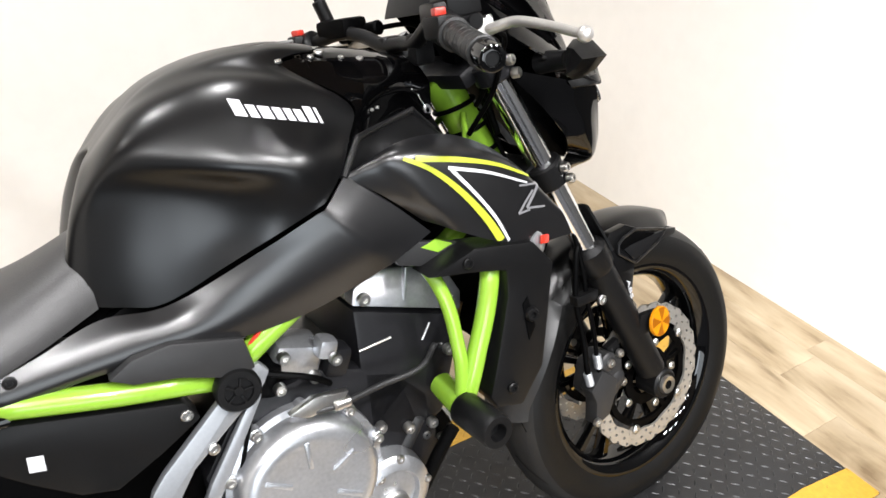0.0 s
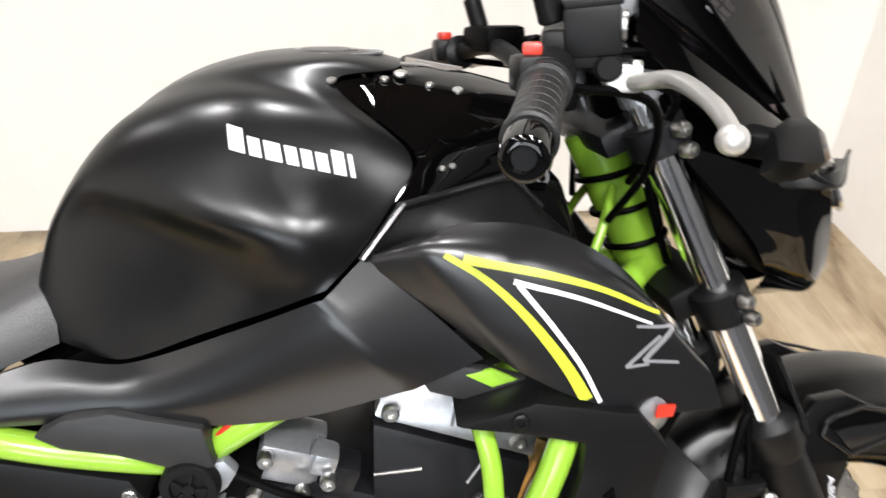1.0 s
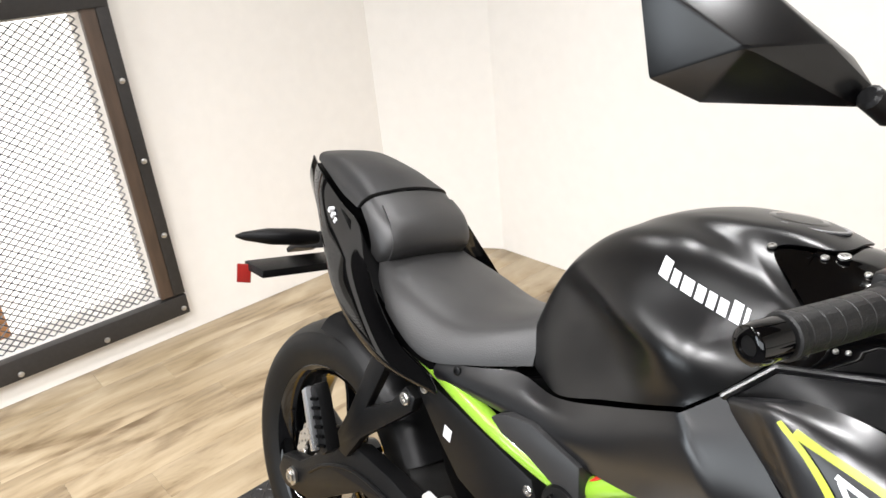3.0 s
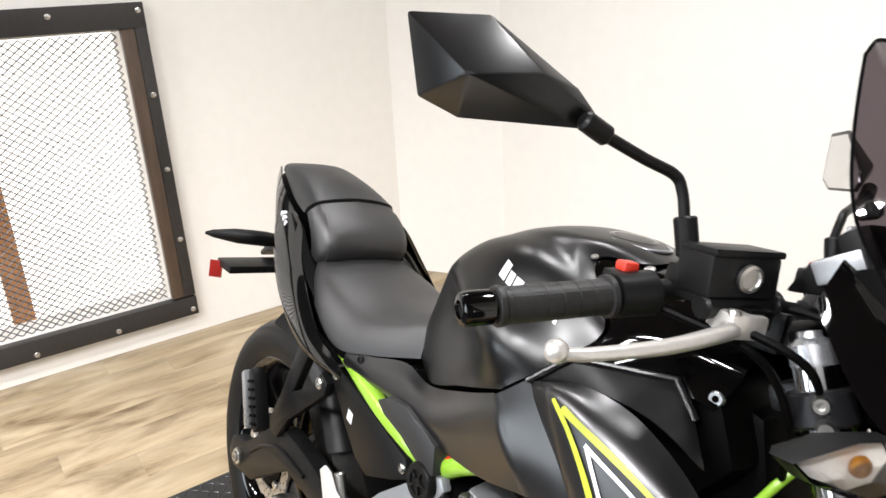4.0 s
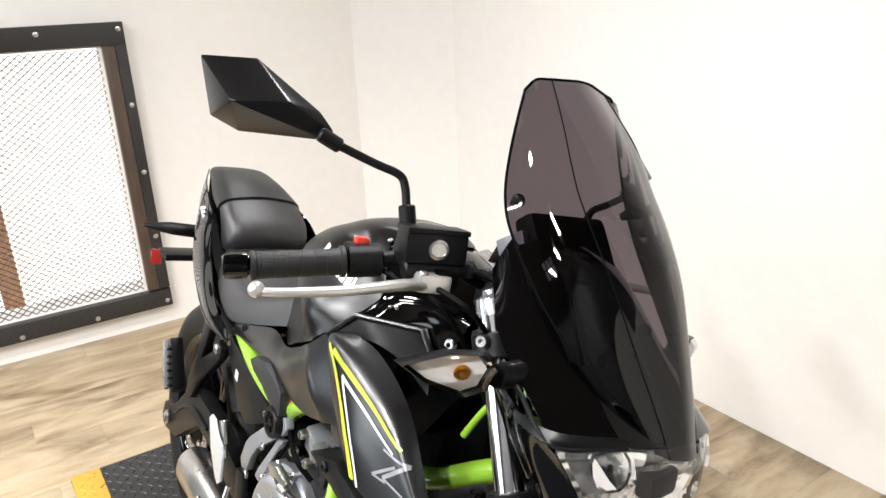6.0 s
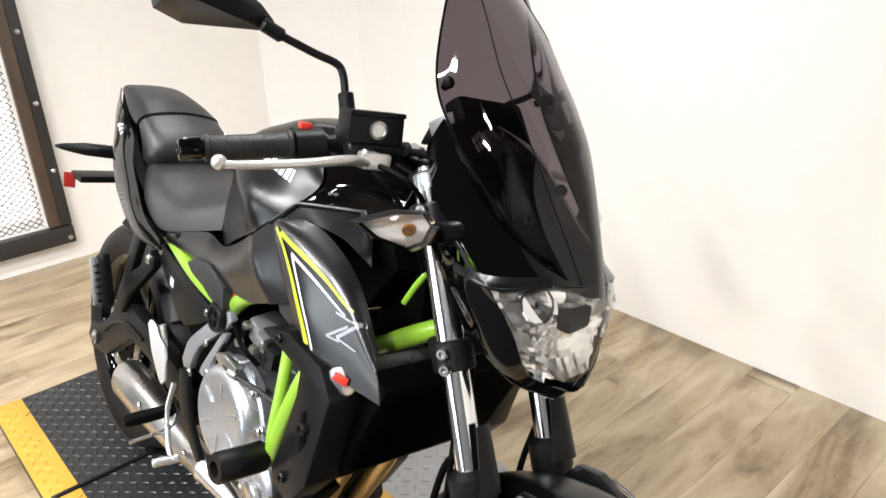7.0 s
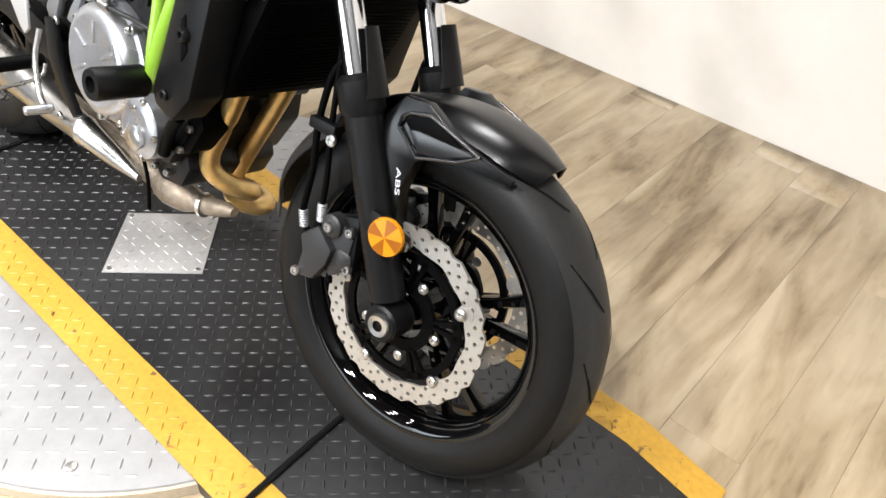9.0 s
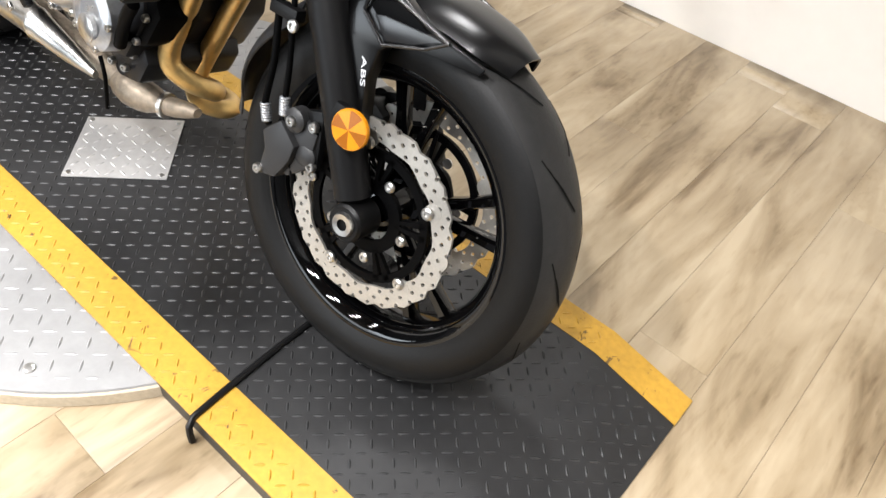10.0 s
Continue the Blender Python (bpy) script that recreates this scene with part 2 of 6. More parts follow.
def tube(bm, pts, r, seg=12, n=0, cap=True):
    """A swept round bar; r: one radius, or one for each end."""
    p = catmull(pts, n or max(2, (len(pts) - 1) * 6 + 1)) if len(pts) > 2 else [Vector(q) for q in pts]
    rs = [r] * len(p) if not isinstance(r, (tuple, list)) else [r[0] + (r[-1] - r[0]) * i / (len(p) - 1) for i in range(len(p))]
    side, rings = None, []
    for i, q in enumerate(p):
        t = (p[min(i + 1, len(p) - 1)] - p[max(i - 1, 0)]).normalized()
        if side is None:
            side = t.orthogonal().normalized()
        side = (side - t * side.dot(t)).normalized()
        up = t.cross(side)
        rings.append([bm.verts.new(q + (side * math.cos(a) + up * math.sin(a)) * rs[i]) for a in (2 * math.pi * k / seg for k in range(seg))])
    bridge(bm, rings, cap)
    return bm


def bridge(bm, rings, cap=True, closed=True):
    for a, b in zip(rings, rings[1:]):
        m = len(a)
        for k in range(m if closed else m - 1):
            bm.faces.new((a[k], a[(k + 1) % m], b[(k + 1) % m], b[k]))
    if cap and closed:
        bm.faces.new(rings[0][::-1])
        bm.faces.new(rings[-1])


def lathe(bm, profile, c=(0, 0, 0), axis=(0, 1, 0), seg=48, cap=True, ref=None):
    """profile: (distance along axis, radius)."""
    ax = Vector(axis).normalized()
    u = Vector(ref).normalized() if ref else ax.orthogonal().normalized()
    w = ax.cross(u)
    rings = [[bm.verts.new(Vector(c) + ax * a + (u * math.cos(t) + w * math.sin(t)) * r) for t in (2 * math.pi * k / seg for k in range(seg))] for a, r in profile]
    bridge(bm, rings, cap)
    return bm


def rod(bm, a, b, r, seg=16, chamfer=0.0):
    """A round bar from a to b, with chamfered ends."""
    a, b = Vector(a), Vector(b)
    h = (b - a).length
    c = min(chamfer, h * 0.4, r * 0.6)
    prof = [(0, r - c), (c, r), (h - c, r), (h, r - c)] if c else [(0, r), (h, r)]
    return lathe(bm, prof, a, b - a, seg)


def soften(bm, geom, width, seg=2, limit=20):
    es = [e for e in geom if isinstance(e, bmesh.types.BMEdge) and len(e.link_faces) == 2 and e.calc_face_angle(0) > radians(limit)]
    if width and es:
        bmesh.ops.bevel(bm, geom=es, offset=width, segments=seg, affect="EDGES", profile=0.6, clamp_overlap=True)


def box(bm, c, size, bevel=0.002, m=None):
    r = bmesh.ops.create_cube(bm, size=1.0, matrix=Matrix.Translation(c) @ (m or Matrix()) @ Matrix.Diagonal((*size, 1)))
    soften(bm, {e for v in r["verts"] for e in v.link_edges}, bevel)
    return bm


def prism(bm, poly, y0, y1, bevel=0.002, seg=2):
    """poly in (x, z), pushed from y0 to y1; y0 and y1 may be functions of (x, z)."""
    f0 = y0 if callable(y0) else (lambda x, z: y0)
    f1 = y1 if callable(y1) else (lambda x, z: y1)
    a = [bm.verts.new((x, f0(x, z), z)) for x, z in poly]
    b = [bm.verts.new((x, f1(x, z), z)) for x, z in poly]
    fs = [bm.faces.new(a), bm.faces.new(b[::-1])]
    m = len(poly)
    for k in range(m):
        fs.append(bm.faces.new((a[k], b[k], b[(k + 1) % m], a[(k + 1) % m])))
    bmesh.ops.recalc_face_normals(bm, faces=fs)
    if bevel:
        soften(bm, {e for f in fs for e in f.edges}, bevel, seg)
    return bm


def surface(rows, nu, nv):
    """A smooth sheet through rows of points: a grid of nv x nu places."""
    cols = list(zip(*[catmull(r, nu) for r in rows]))
    cols = [catmull(c, nv) for c in cols]
    return [[cols[i][j] for i in range(nu)] for j in range(nv)]


def sheet(bm, grid, thick=0.003):
    vs = [[bm.verts.new(p) for p in row] for row in grid]
    fs = [bm.faces.new((a[i], a[i + 1], b[i + 1], b[i])) for a, b in zip(vs, vs[1:]) for i in range(len(a) - 1)]
    if thick:
        bmesh.ops.recalc_face_normals(bm, faces=fs)
        bmesh.ops.solidify(bm, geom=fs, thickness=thick)
    return bm


def mirrored(rows):
    """rows from the right edge to the middle, continued to the left edge."""
    return rows + [[(x, -y, z) for x, y, z in r] for r in rows[-2::-1]]


def slid(rows, dy):
    """The rows moved sideways by dy."""
    return [[(x, y + dy, z) for x, y, z in r] for r in rows]


def finish(name, bm, mat, parent=None, label="", smooth=38, m=None):
    bmesh.ops.remove_doubles(bm, verts=bm.verts, dist=1e-6)
    bmesh.ops.recalc_face_normals(bm, faces=bm.faces)
    if m:
        bm.transform(m)
    for e in bm.edges:
        e.smooth = len(e.link_faces) == 2 and e.calc_face_angle(0) < radians(smooth)
    for f in bm.faces:
        f.smooth = True
    me = bpy.data.meshes.new(name)
    bm.to_mesh(me)
    bm.free()
    for x in mat if isinstance(mat, (list, tuple)) else [mat]:
        me.materials.append(x)
    ob = new(name, me)
    ob.parent = parent
    if label:
        tagged(ob, label)
    return ob


def part(name, bm, mat, parent, label="", smooth=38, m=None):
    return finish(name, bm, mat, parent, label, smooth, m)


def B():
    return bmesh.new()


FLIP = Matrix.Diagonal((1, -1, 1, 1))


# ---- the room ----
FLOOR = -0.045
X0, X1, Y0, Y1 = -1.56, 2.35, -6.0, 1.622
WIN = (-1.15, 0.190, 0.142, 1.214)          # opening: y from, y to, z from, z to


def wall(name, boxes, label, mat=WALL):
    bm = B()
    for (a, b, c), (d, e, f) in boxes:
        box(bm, ((a + d) / 2, (b + e) / 2, (c + f) / 2), (d - a, e - b, f - c), 0)
    return tagged(finish(name, bm, mat), label, "wall", kind="structure")


T = 0.14
YD = -1.6
wall("wall_west", [((X0 - T, YD, FLOOR - 0.1), (X0, WIN[0], CEIL)), ((X0 - T, WIN[1], FLOOR - 0.1), (X0, Y1 + T, CEIL)),
                   ((X0 - T, WIN[0], FLOOR - 0.1), (X0, WIN[1], WIN[2])), ((X0 - T, WIN[0], WIN[3]), (X0, WIN[1], CEIL))], "cream painted wall with a caged window opening")
wall("wall_north", [((X0 - T, Y1, FLOOR - 0.1), (X1, Y1 + T, CEIL))], "plain cream painted wall behind the motorcycle")
wall("wall_east", [((X1, -0.1, FLOOR - 0.1), (X1 + T, Y1 + T, CEIL))], "plain cream painted wall with faint scuffs")
# unseen far wall, kept dark so the bike's flanks reflect little
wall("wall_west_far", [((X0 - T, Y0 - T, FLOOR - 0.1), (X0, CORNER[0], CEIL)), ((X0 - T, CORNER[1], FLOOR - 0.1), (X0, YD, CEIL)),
                       ((X0 - T, CORNER[0], FLOOR - 0.1), (X0, CORNER[1], SOUTH[2])), ((X0 - T, CORNER[0], SOUTH[3]), (X0, CORNER[1], CEIL))], "unseen wall, added dark for reflections, with an added window", FARWALL)
# added window out of view, an opening for the west area lamp
added_corner_window = tagged(new("unseen_window_3"), "unseen white-framed window, added to hold a lamp", "window", kind="structure")
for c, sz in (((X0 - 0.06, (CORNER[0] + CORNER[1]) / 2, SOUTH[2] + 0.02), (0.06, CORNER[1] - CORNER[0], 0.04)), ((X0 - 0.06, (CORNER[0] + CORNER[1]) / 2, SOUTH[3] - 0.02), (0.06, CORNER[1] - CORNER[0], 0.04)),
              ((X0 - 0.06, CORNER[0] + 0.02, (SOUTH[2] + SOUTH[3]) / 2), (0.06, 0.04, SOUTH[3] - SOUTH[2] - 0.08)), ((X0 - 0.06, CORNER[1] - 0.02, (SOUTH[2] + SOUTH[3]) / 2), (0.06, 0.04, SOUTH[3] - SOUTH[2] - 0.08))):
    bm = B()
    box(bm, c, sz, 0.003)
    part("window_frame", bm, WHITE, added_corner_window)
# unseen east and south walls, dark for the same reflections
wall("wall_east_far", [((X1, Y0 - T, FLOOR - 0.1), (X1 + T, -0.1, CEIL))], "unseen wall, added dark for reflections", FARWALL)
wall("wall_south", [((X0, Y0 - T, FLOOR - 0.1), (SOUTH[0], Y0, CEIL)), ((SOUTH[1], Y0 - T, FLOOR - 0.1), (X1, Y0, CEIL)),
                    ((SOUTH[0], Y0 - T, FLOOR - 0.1), (SOUTH[1], Y0, SOUTH[2])), ((SOUTH[0], Y0 - T, SOUTH[3]), (SOUTH[1], Y0, CEIL))], "unseen end wall, added dark for reflections, with an added window", FARWALL)
# added window out of view, an opening for the south area lamp
unseen_window = tagged(new("unseen_window_2"), "large unseen white-framed window, added to hold a lamp", "window", kind="structure")
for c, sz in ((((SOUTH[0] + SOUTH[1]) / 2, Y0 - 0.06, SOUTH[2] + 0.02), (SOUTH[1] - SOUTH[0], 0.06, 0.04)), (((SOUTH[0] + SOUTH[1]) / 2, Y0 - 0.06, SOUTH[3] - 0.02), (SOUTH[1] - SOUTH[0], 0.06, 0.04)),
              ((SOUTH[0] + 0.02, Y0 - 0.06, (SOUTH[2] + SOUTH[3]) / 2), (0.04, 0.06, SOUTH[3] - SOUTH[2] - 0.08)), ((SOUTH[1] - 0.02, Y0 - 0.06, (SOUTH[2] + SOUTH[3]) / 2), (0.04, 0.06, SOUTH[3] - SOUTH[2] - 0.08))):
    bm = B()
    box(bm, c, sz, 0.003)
    part("window_frame", bm, WHITE, unseen_window)
bm = B()
a = [bm.verts.new(p) for p in ((X0, 1.34, FLOOR - 0.05), (-1.09, Y1, FLOOR - 0.05), (X0, Y1, FLOOR - 0.05))]
bridge(bm, [a, [bm.verts.new((v.co.x, v.co.y, CEIL)) for v in a]])
tagged(finish("wall_corner", bm, WALL), "cream painted slanting wall across the room corner", "wall", kind="structure")
bm = B()
box(bm, ((X0 + X1) / 2, (Y0 + Y1) / 2, CEIL + 0.06), (X1 - X0 + 2 * T, Y1 - Y0 + 2 * T, 0.12), 0)
tagged(finish("ceiling", bm, CEILING), "plain dark painted ceiling", "ceiling", kind="structure")
bm = B()
box(bm, ((X0 + X1) / 2 - 0.2, (Y0 + Y1) / 2, FLOOR - 0.055), (X1 - X0 + 2 * T + 0.6, Y1 - Y0 + 2 * T, 0.1), 0)
floor = tagged(finish("floor", bm, JOINT), "pale limed oak vinyl plank floor", "floor", kind="structure")

# unseen floor added dark, so lower panels don't mirror pale planks
bm = B()
YF = -0.95
box(bm, ((X0 + X1) / 2, (Y0 + YF) / 2, FLOOR + 0.001), (X1 - X0, YF - Y0 - 0.004, 0.008), 0)
tagged(finish("floor_far", bm, pbr("dark_unseen_floor", (0.03, 0.03, 0.032), 0.95, var=0.3, scale=30, bump=0.6, bscale=400, spec=0.1)), "unseen floor, added dark so the panels reflect less", "floor", kind="structure")

lamp_group = "ceiling lights over the bay"
for x, y in LAMPS:
    e = tagged(new("ceiling_light"), "white rectangular ceiling light with a glowing diffuser", "light", lamp_group)
    e.matrix_world = pose(x, y, CEIL)
    bm = B()
    box(bm, (0, 0, -0.03), (0.23, 0.17, 0.06), 0.006)
    part("housing", bm, WHITE, e)
    bm = B()
    box(bm, (0, 0, -0.066), (0.17, 0.11, 0.012), 0.003)
    part("diffuser", bm, DIFFUSER, e, "glowing white diffuser")

# ---- caged window ----
win = tagged(new("window_1"), "window behind black expanded metal in a bolted dark wooden frame", "window", kind="structure")
FX = X0 + 0.022
OUT = (WIN[0] - 0.1, 0.280, 0.052, 1.312)
for nm, c, s, mt in (("window_frame", (FX, (OUT[0] + OUT[1]) / 2, OUT[3] - 0.045), (0.044, OUT[1] - OUT[0], 0.090), BLACKWOOD),
                     ("window_frame", (FX, (OUT[0] + OUT[1]) / 2, OUT[2] + 0.04), (0.044, OUT[1] - OUT[0], 0.08), BLACKWOOD),
                     ("window_frame", (FX, OUT[1] - 0.022, (OUT[2] + OUT[3]) / 2), (0.040, 0.044, OUT[3] - OUT[2] - 0.176), BLACKWOOD),
                     ("window_frame", (FX, OUT[1] - 0.069, (OUT[2] + OUT[3]) / 2), (0.034, 0.049, OUT[3] - OUT[2] - 0.176), DARKWOOD),
                     ("window_frame", (FX, OUT[0] + 0.05, (OUT[2] + OUT[3]) / 2), (0.040, 0.09, OUT[3] - OUT[2] - 0.14), BLACKWOOD)):
    bm = B()
    box(bm, c, s, 0.003)
    part(nm, bm, mt, win)
bolt_bm = B()
lathe(bolt_bm, [(0, 0.011), (0.004, 0.010), (0.007, 0.006)], axis=(1, 0, 0), seg=12)
bolt0 = part("bolt", bolt_bm, STEEL, win, "small silver bolt head")
spots = [(OUT[1] - 0.022, z) for z in (0.078, 0.392, 0.685, 0.976, 1.284)] + [(OUT[1] - 0.297 * k - 0.026, z) for k in (1, 2, 3) for z in (0.072, 1.281)]
bolt0.location = (FX + 0.021, *spots[0])
for y, z in spots[1:]:
    o = bolt0.copy()
    scene.collection.objects.link(o)
    o.location = (FX + 0.021, y, z)
# expanded metal: one sheet of crossing strands
bm = B()
DX, DZ = 0.034, 0.0135
for i in range(int((WIN[1] - WIN[0]) / DX) + 2):
    for j in range(int((WIN[3] - WIN[2]) / DZ) + 1):
        ya, za = WIN[0] + i * DX + (DX / 2 if j % 2 else 0), WIN[2] + j * DZ
        for sgn in (-1, 1):
            yb, zb = ya + sgn * DX / 2, za + DZ
            if max(ya, yb) <= WIN[1] and min(ya, yb) >= WIN[0] and zb <= WIN[3]:
                w = 0.0025
                a = [bm.verts.new((X0 - 0.004 + dx, yy, zz + dz)) for yy, zz in ((ya, za), (yb, zb)) for dx, dz in ((0, w), (0.003, -w), (-0.002, -w))]
                bridge(bm, [a[:3], a[3:]], cap=False)
mesh_ob = part("wire_mesh", bm, MESHWIRE, win, "black expanded metal mesh")
tagged(mesh_ob, kind="stuff")
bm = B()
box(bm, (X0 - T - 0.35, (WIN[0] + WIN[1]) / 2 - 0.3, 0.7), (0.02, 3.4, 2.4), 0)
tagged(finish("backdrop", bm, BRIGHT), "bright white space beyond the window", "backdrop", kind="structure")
bm = B()
box(bm, (X0 - T - 0.2, -0.335, 0.62), (0.05, 0.085, 1.33), 0.004)
tagged(finish("wooden_post", bm, POSTWOOD), "orange-brown wooden post beyond the window", "post")

# ---- turntable and the platform that the motorcycle stands on ----
table = tagged(new("turntable"), "low round turntable topped with pale screwed tread plate", "turntable")
TC, TR = (0.72, 0.025), 0.635
bm = B()
lathe(bm, [(FLOOR, TR - 0.002), (FLOOR + 0.002, TR), (-0.016, TR), (-0.013, TR - 0.003)], (*TC, 0), (0, 0, 1), 96)
part("rim", bm, pbr("pale_wood_edge", (0.42, 0.36, 0.27), 0.5, var=0.2, scale=20), table, "pale wood-look rim")
bm = B()
lathe(bm, [(-0.0125, TR - 0.004), (-0.009, TR - 0.006)], (*TC, 0), (0, 0, 1), 96)
part("top_plate", bm, PALE_STEEL, table, "pale scuffed steel plate")


def lugs(bm, spots, z, length=0.026, width=0.006, high=0.0022):
    """Raised lens-shaped treads, alternately turned; spots: (x, y, degrees)."""
    for x, y, a in spots:
        ca, sa = math.cos(radians(a)), math.sin(radians(a))
        ring = []
        for u, v in ((-0.5, 0), (-0.22, -0.42), (0.22, -0.42), (0.5, 0), (0.22, 0.42), (-0.22, 0.42)):
            u, v = u * length, v * width
            ring.append(bm.verts.new((x + u * ca - v * sa, y + u * sa + v * ca, z)))
        t = [bm.verts.new((x + u * length * ca, y + u * length * sa, z + high)) for u in (-0.2, 0.2)]
        for f in ((0, 1, t[0]), (1, 2, t[1], t[0]), (2, 3, t[1]), (3, 4, t[1]), (4, 5, t[0], t[1]), (5, 0, t[0])):
            bm.faces.new([ring[k] if isinstance(k, int) else k for k in f])


def tread_spots(x0, x1, y0, y1, pitch, turn=0):
    out = []
    for i in range(int((x1 - x0) / pitch) + 1):
        for j in range(int((y1 - y0) / pitch) + 1):
            out.append((x0 + pitch * (i + 0.3), y0 + pitch * (j + 0.3), turn + (45 if (i + j) % 2 else -45)))
    return out


bm = B()
lugs(bm, [(x, y, a) for x, y, a in tread_spots(TC[0] - TR, TC[0] + TR, TC[1] - TR, TC[1] + TR, 0.034) if math.hypot(x - TC[0], y - TC[1]) < TR - 0.03 and not -0.27 < y < 0.32], -0.009)
tagged(part("tread", bm, PALE_STEEL, table), kind="stuff")
screw_bm = B()
lathe(screw_bm, [(0, 0.011), (0.003, 0.010), (0.004, 0.004)], axis=(0, 0, 1), seg=12)
screw0 = part("screw", screw_bm, STEEL, table)
deck_screws = [(TC[0] + (TR - 0.05) * math.cos(a), TC[1] + (TR - 0.05) * math.sin(a)) for a in (radians(d) for d in range(10, 370, 30))]
deck_screws = [q for q in deck_screws if not -0.3 < q[1] < 0.35]
screw0.location = (*deck_screws[0], -0.009)
for q in deck_screws[1:]:
    o = screw0.copy()
    scene.collection.objects.link(o)
    o.location = (*q, -0.009)

deck = tagged(new("display_platform"), "low black tread-plate platform with worn yellow edge stripes", "platform")
deck.matrix_world = pose(0, -0.008, 0, 0, 0, 0.7)
PX0, PX1, PY0, PY1 = -0.45, 1.765, -0.300, 0.350
RAMP = 0.180


def deck_slab(bm, y0, y1, top, x0=PX0, x1=PX1, ramp=RAMP):
    prof = [(x0, top), (x1, top), (x1 + ramp, FLOOR + 0.004 + top), (x1 + ramp, FLOOR + 0.001), (x0 - 0.03, FLOOR + 0.001), (x0 - 0.03, FLOOR + 0.004 + top)]
    prism(bm, prof, y0, y1, 0.0)


bm = B()
deck_slab(bm, PY0, PY1, 0.0)
part("deck", bm, TREAD, deck, "black diamond tread deck")
for y0, y1 in ((PY0 - 0.001, PY0 + 0.082), (PY1 - 0.068, PY1 + 0.001)):
    bm = B()
    prism(bm, [(PX0 - 0.031, FLOOR + 0.006), (PX0, 0.0012), (PX1, 0.0012), (PX1 + RAMP + 0.001, FLOOR + 0.006), (PX1 + RAMP + 0.001, FLOOR + 0.002), (PX1, -0.004), (PX0, -0.004), (PX0 - 0.031, FLOOR + 0.002)], y0, y1, 0)
    part("edge_stripe", bm, YELLOW, deck, "worn yellow painted stripe")
bm = B()
lugs(bm, [s for s in tread_spots(PX0 + 0.01, PX1 - 0.02, PY0 + 0.085, PY1 - 0.085, 0.0245, 0)], 0.0, 0.021, 0.0055)
tagged(part("tread", bm, LUG_GLINT, deck), kind="stuff")
bm = B()
lugs(bm, [s for y in (PY0 + 0.012, PY1 - 0.06) for s in tread_spots(PX0 + 0.01, PX1 - 0.02, y, y + 0.04, 0.0245, 0)], 0.0012, 0.021, 0.0055)
tagged(part("tread", bm, YELLOW, deck), kind="stuff")
bm = B()
SL = (FLOOR + 0.004) / RAMP
for x, y, a in tread_spots(PX1 + 0.01, PX1 + RAMP - 0.02, PY0 + 0.085, PY1 - 0.085, 0.0245):
    n0 = len(bm.verts)
    lugs(bm, [(x, y, a)], 0.0, 0.021, 0.0055)
    bm.verts.ensure_lookup_table()
    for v in bm.verts[n0:]:
        v.co.z += SL * (v.co.x - PX1)
tagged(part("tread", bm, LUG_GLINT, deck), kind="stuff")

plate = tagged(new("cover_plate"), "square bright aluminium tread plate screwed onto the deck", "plate")
plate.matrix_world = pose(0.704, 0.000, 0.0022, 0, 0, 45)
bm = B()
box(bm, (0, 0, 0.0015), (0.214, 0.208, 0.003), 0.0008)
part("sheet", bm, ALU_TREAD, plate)
bm = B()
lugs(bm, tread_spots(-0.098, 0.084, -0.096, 0.08, 0.026), 0.003, 0.022, 0.0055)
tagged(part("tread", bm, ALU_TREAD, plate), kind="stuff")
for x, y in ((-0.095, -0.092), (0.095, -0.092), (-0.095, 0.092), (0.095, 0.092)):
    bm = B()
    lathe(bm, [(0.003, 0.006), (0.0055, 0.005), (0.006, 0.002)], (x, y, 0), (0, 0, 1), 10)
    part("screw", bm, STEEL, plate)

for pts in ([(1.345, 0.356, -0.03), (1.347, 0.32, 0.004), (1.352, -0.05, 0.005), (1.368, -0.290, 0.005), (1.374, -0.306, -0.004), (1.376, -0.308, -0.04)],
            [(0.10, 0.356, -0.03), (0.10, 0.32, 0.004), (0.10, 0.0, 0.005), (0.10, -0.290, 0.005), (0.10, -0.306, -0.004), (0.10, -0.308, -0.04)]):
    bm = B()
    tube(bm, pts, 0.006, 8, 40)
    tagged(finish("rubber_cord", bm, PLASTIC), "black rubber cord stretched across the platform", "cord", "cords over the platform")

# ---- the motorcycle (x ahead, y to its left, z up; it leans on its stand) ----
LEAN = 14.5
STEER = 5.0
bike = tagged(new("motorcycle"), "black naked motorcycle with lime green frame and smoked screen", "motorcycle")
bike.matrix_world = pose(0, 0, 0, -LEAN)
FW, RW = Vector((1.441, 0.0, 0.303)), Vector((-0.005, 0.0, 0.312))
RAKE = 0.478
AX = Vector((-RAKE, 0, 1)).normalized()
PIVOT = Vector((1.405, 0, 0.303))
ST = Matrix.Translation(PIVOT) @ Matrix.Rotation(radians(STEER), 4, AX) @ Matrix.Translation(-PIVOT)
UN = ST.inverted()


def fork_x(z):
    return FW.x - RAKE * (z - FW.z)


def um(rows):
    """Rows of the turned nose, laid back to straight ahead and mirrored."""
    return mirrored([[tuple(un(*p)) for p in r] for r in rows[:-1]] + [rows[-1]])


def un(*p):
    """A place on the turned steering, laid back to straight ahead."""
    return UN @ Vector(p)


def bp(name, bm, mat, label="", parent=None, steer=False, flip=False, smooth=38):
    m = (ST if steer else Matrix()) @ (FLIP if flip else Matrix())
    return part(name, bm, mat, parent or bike, label, smooth, m)


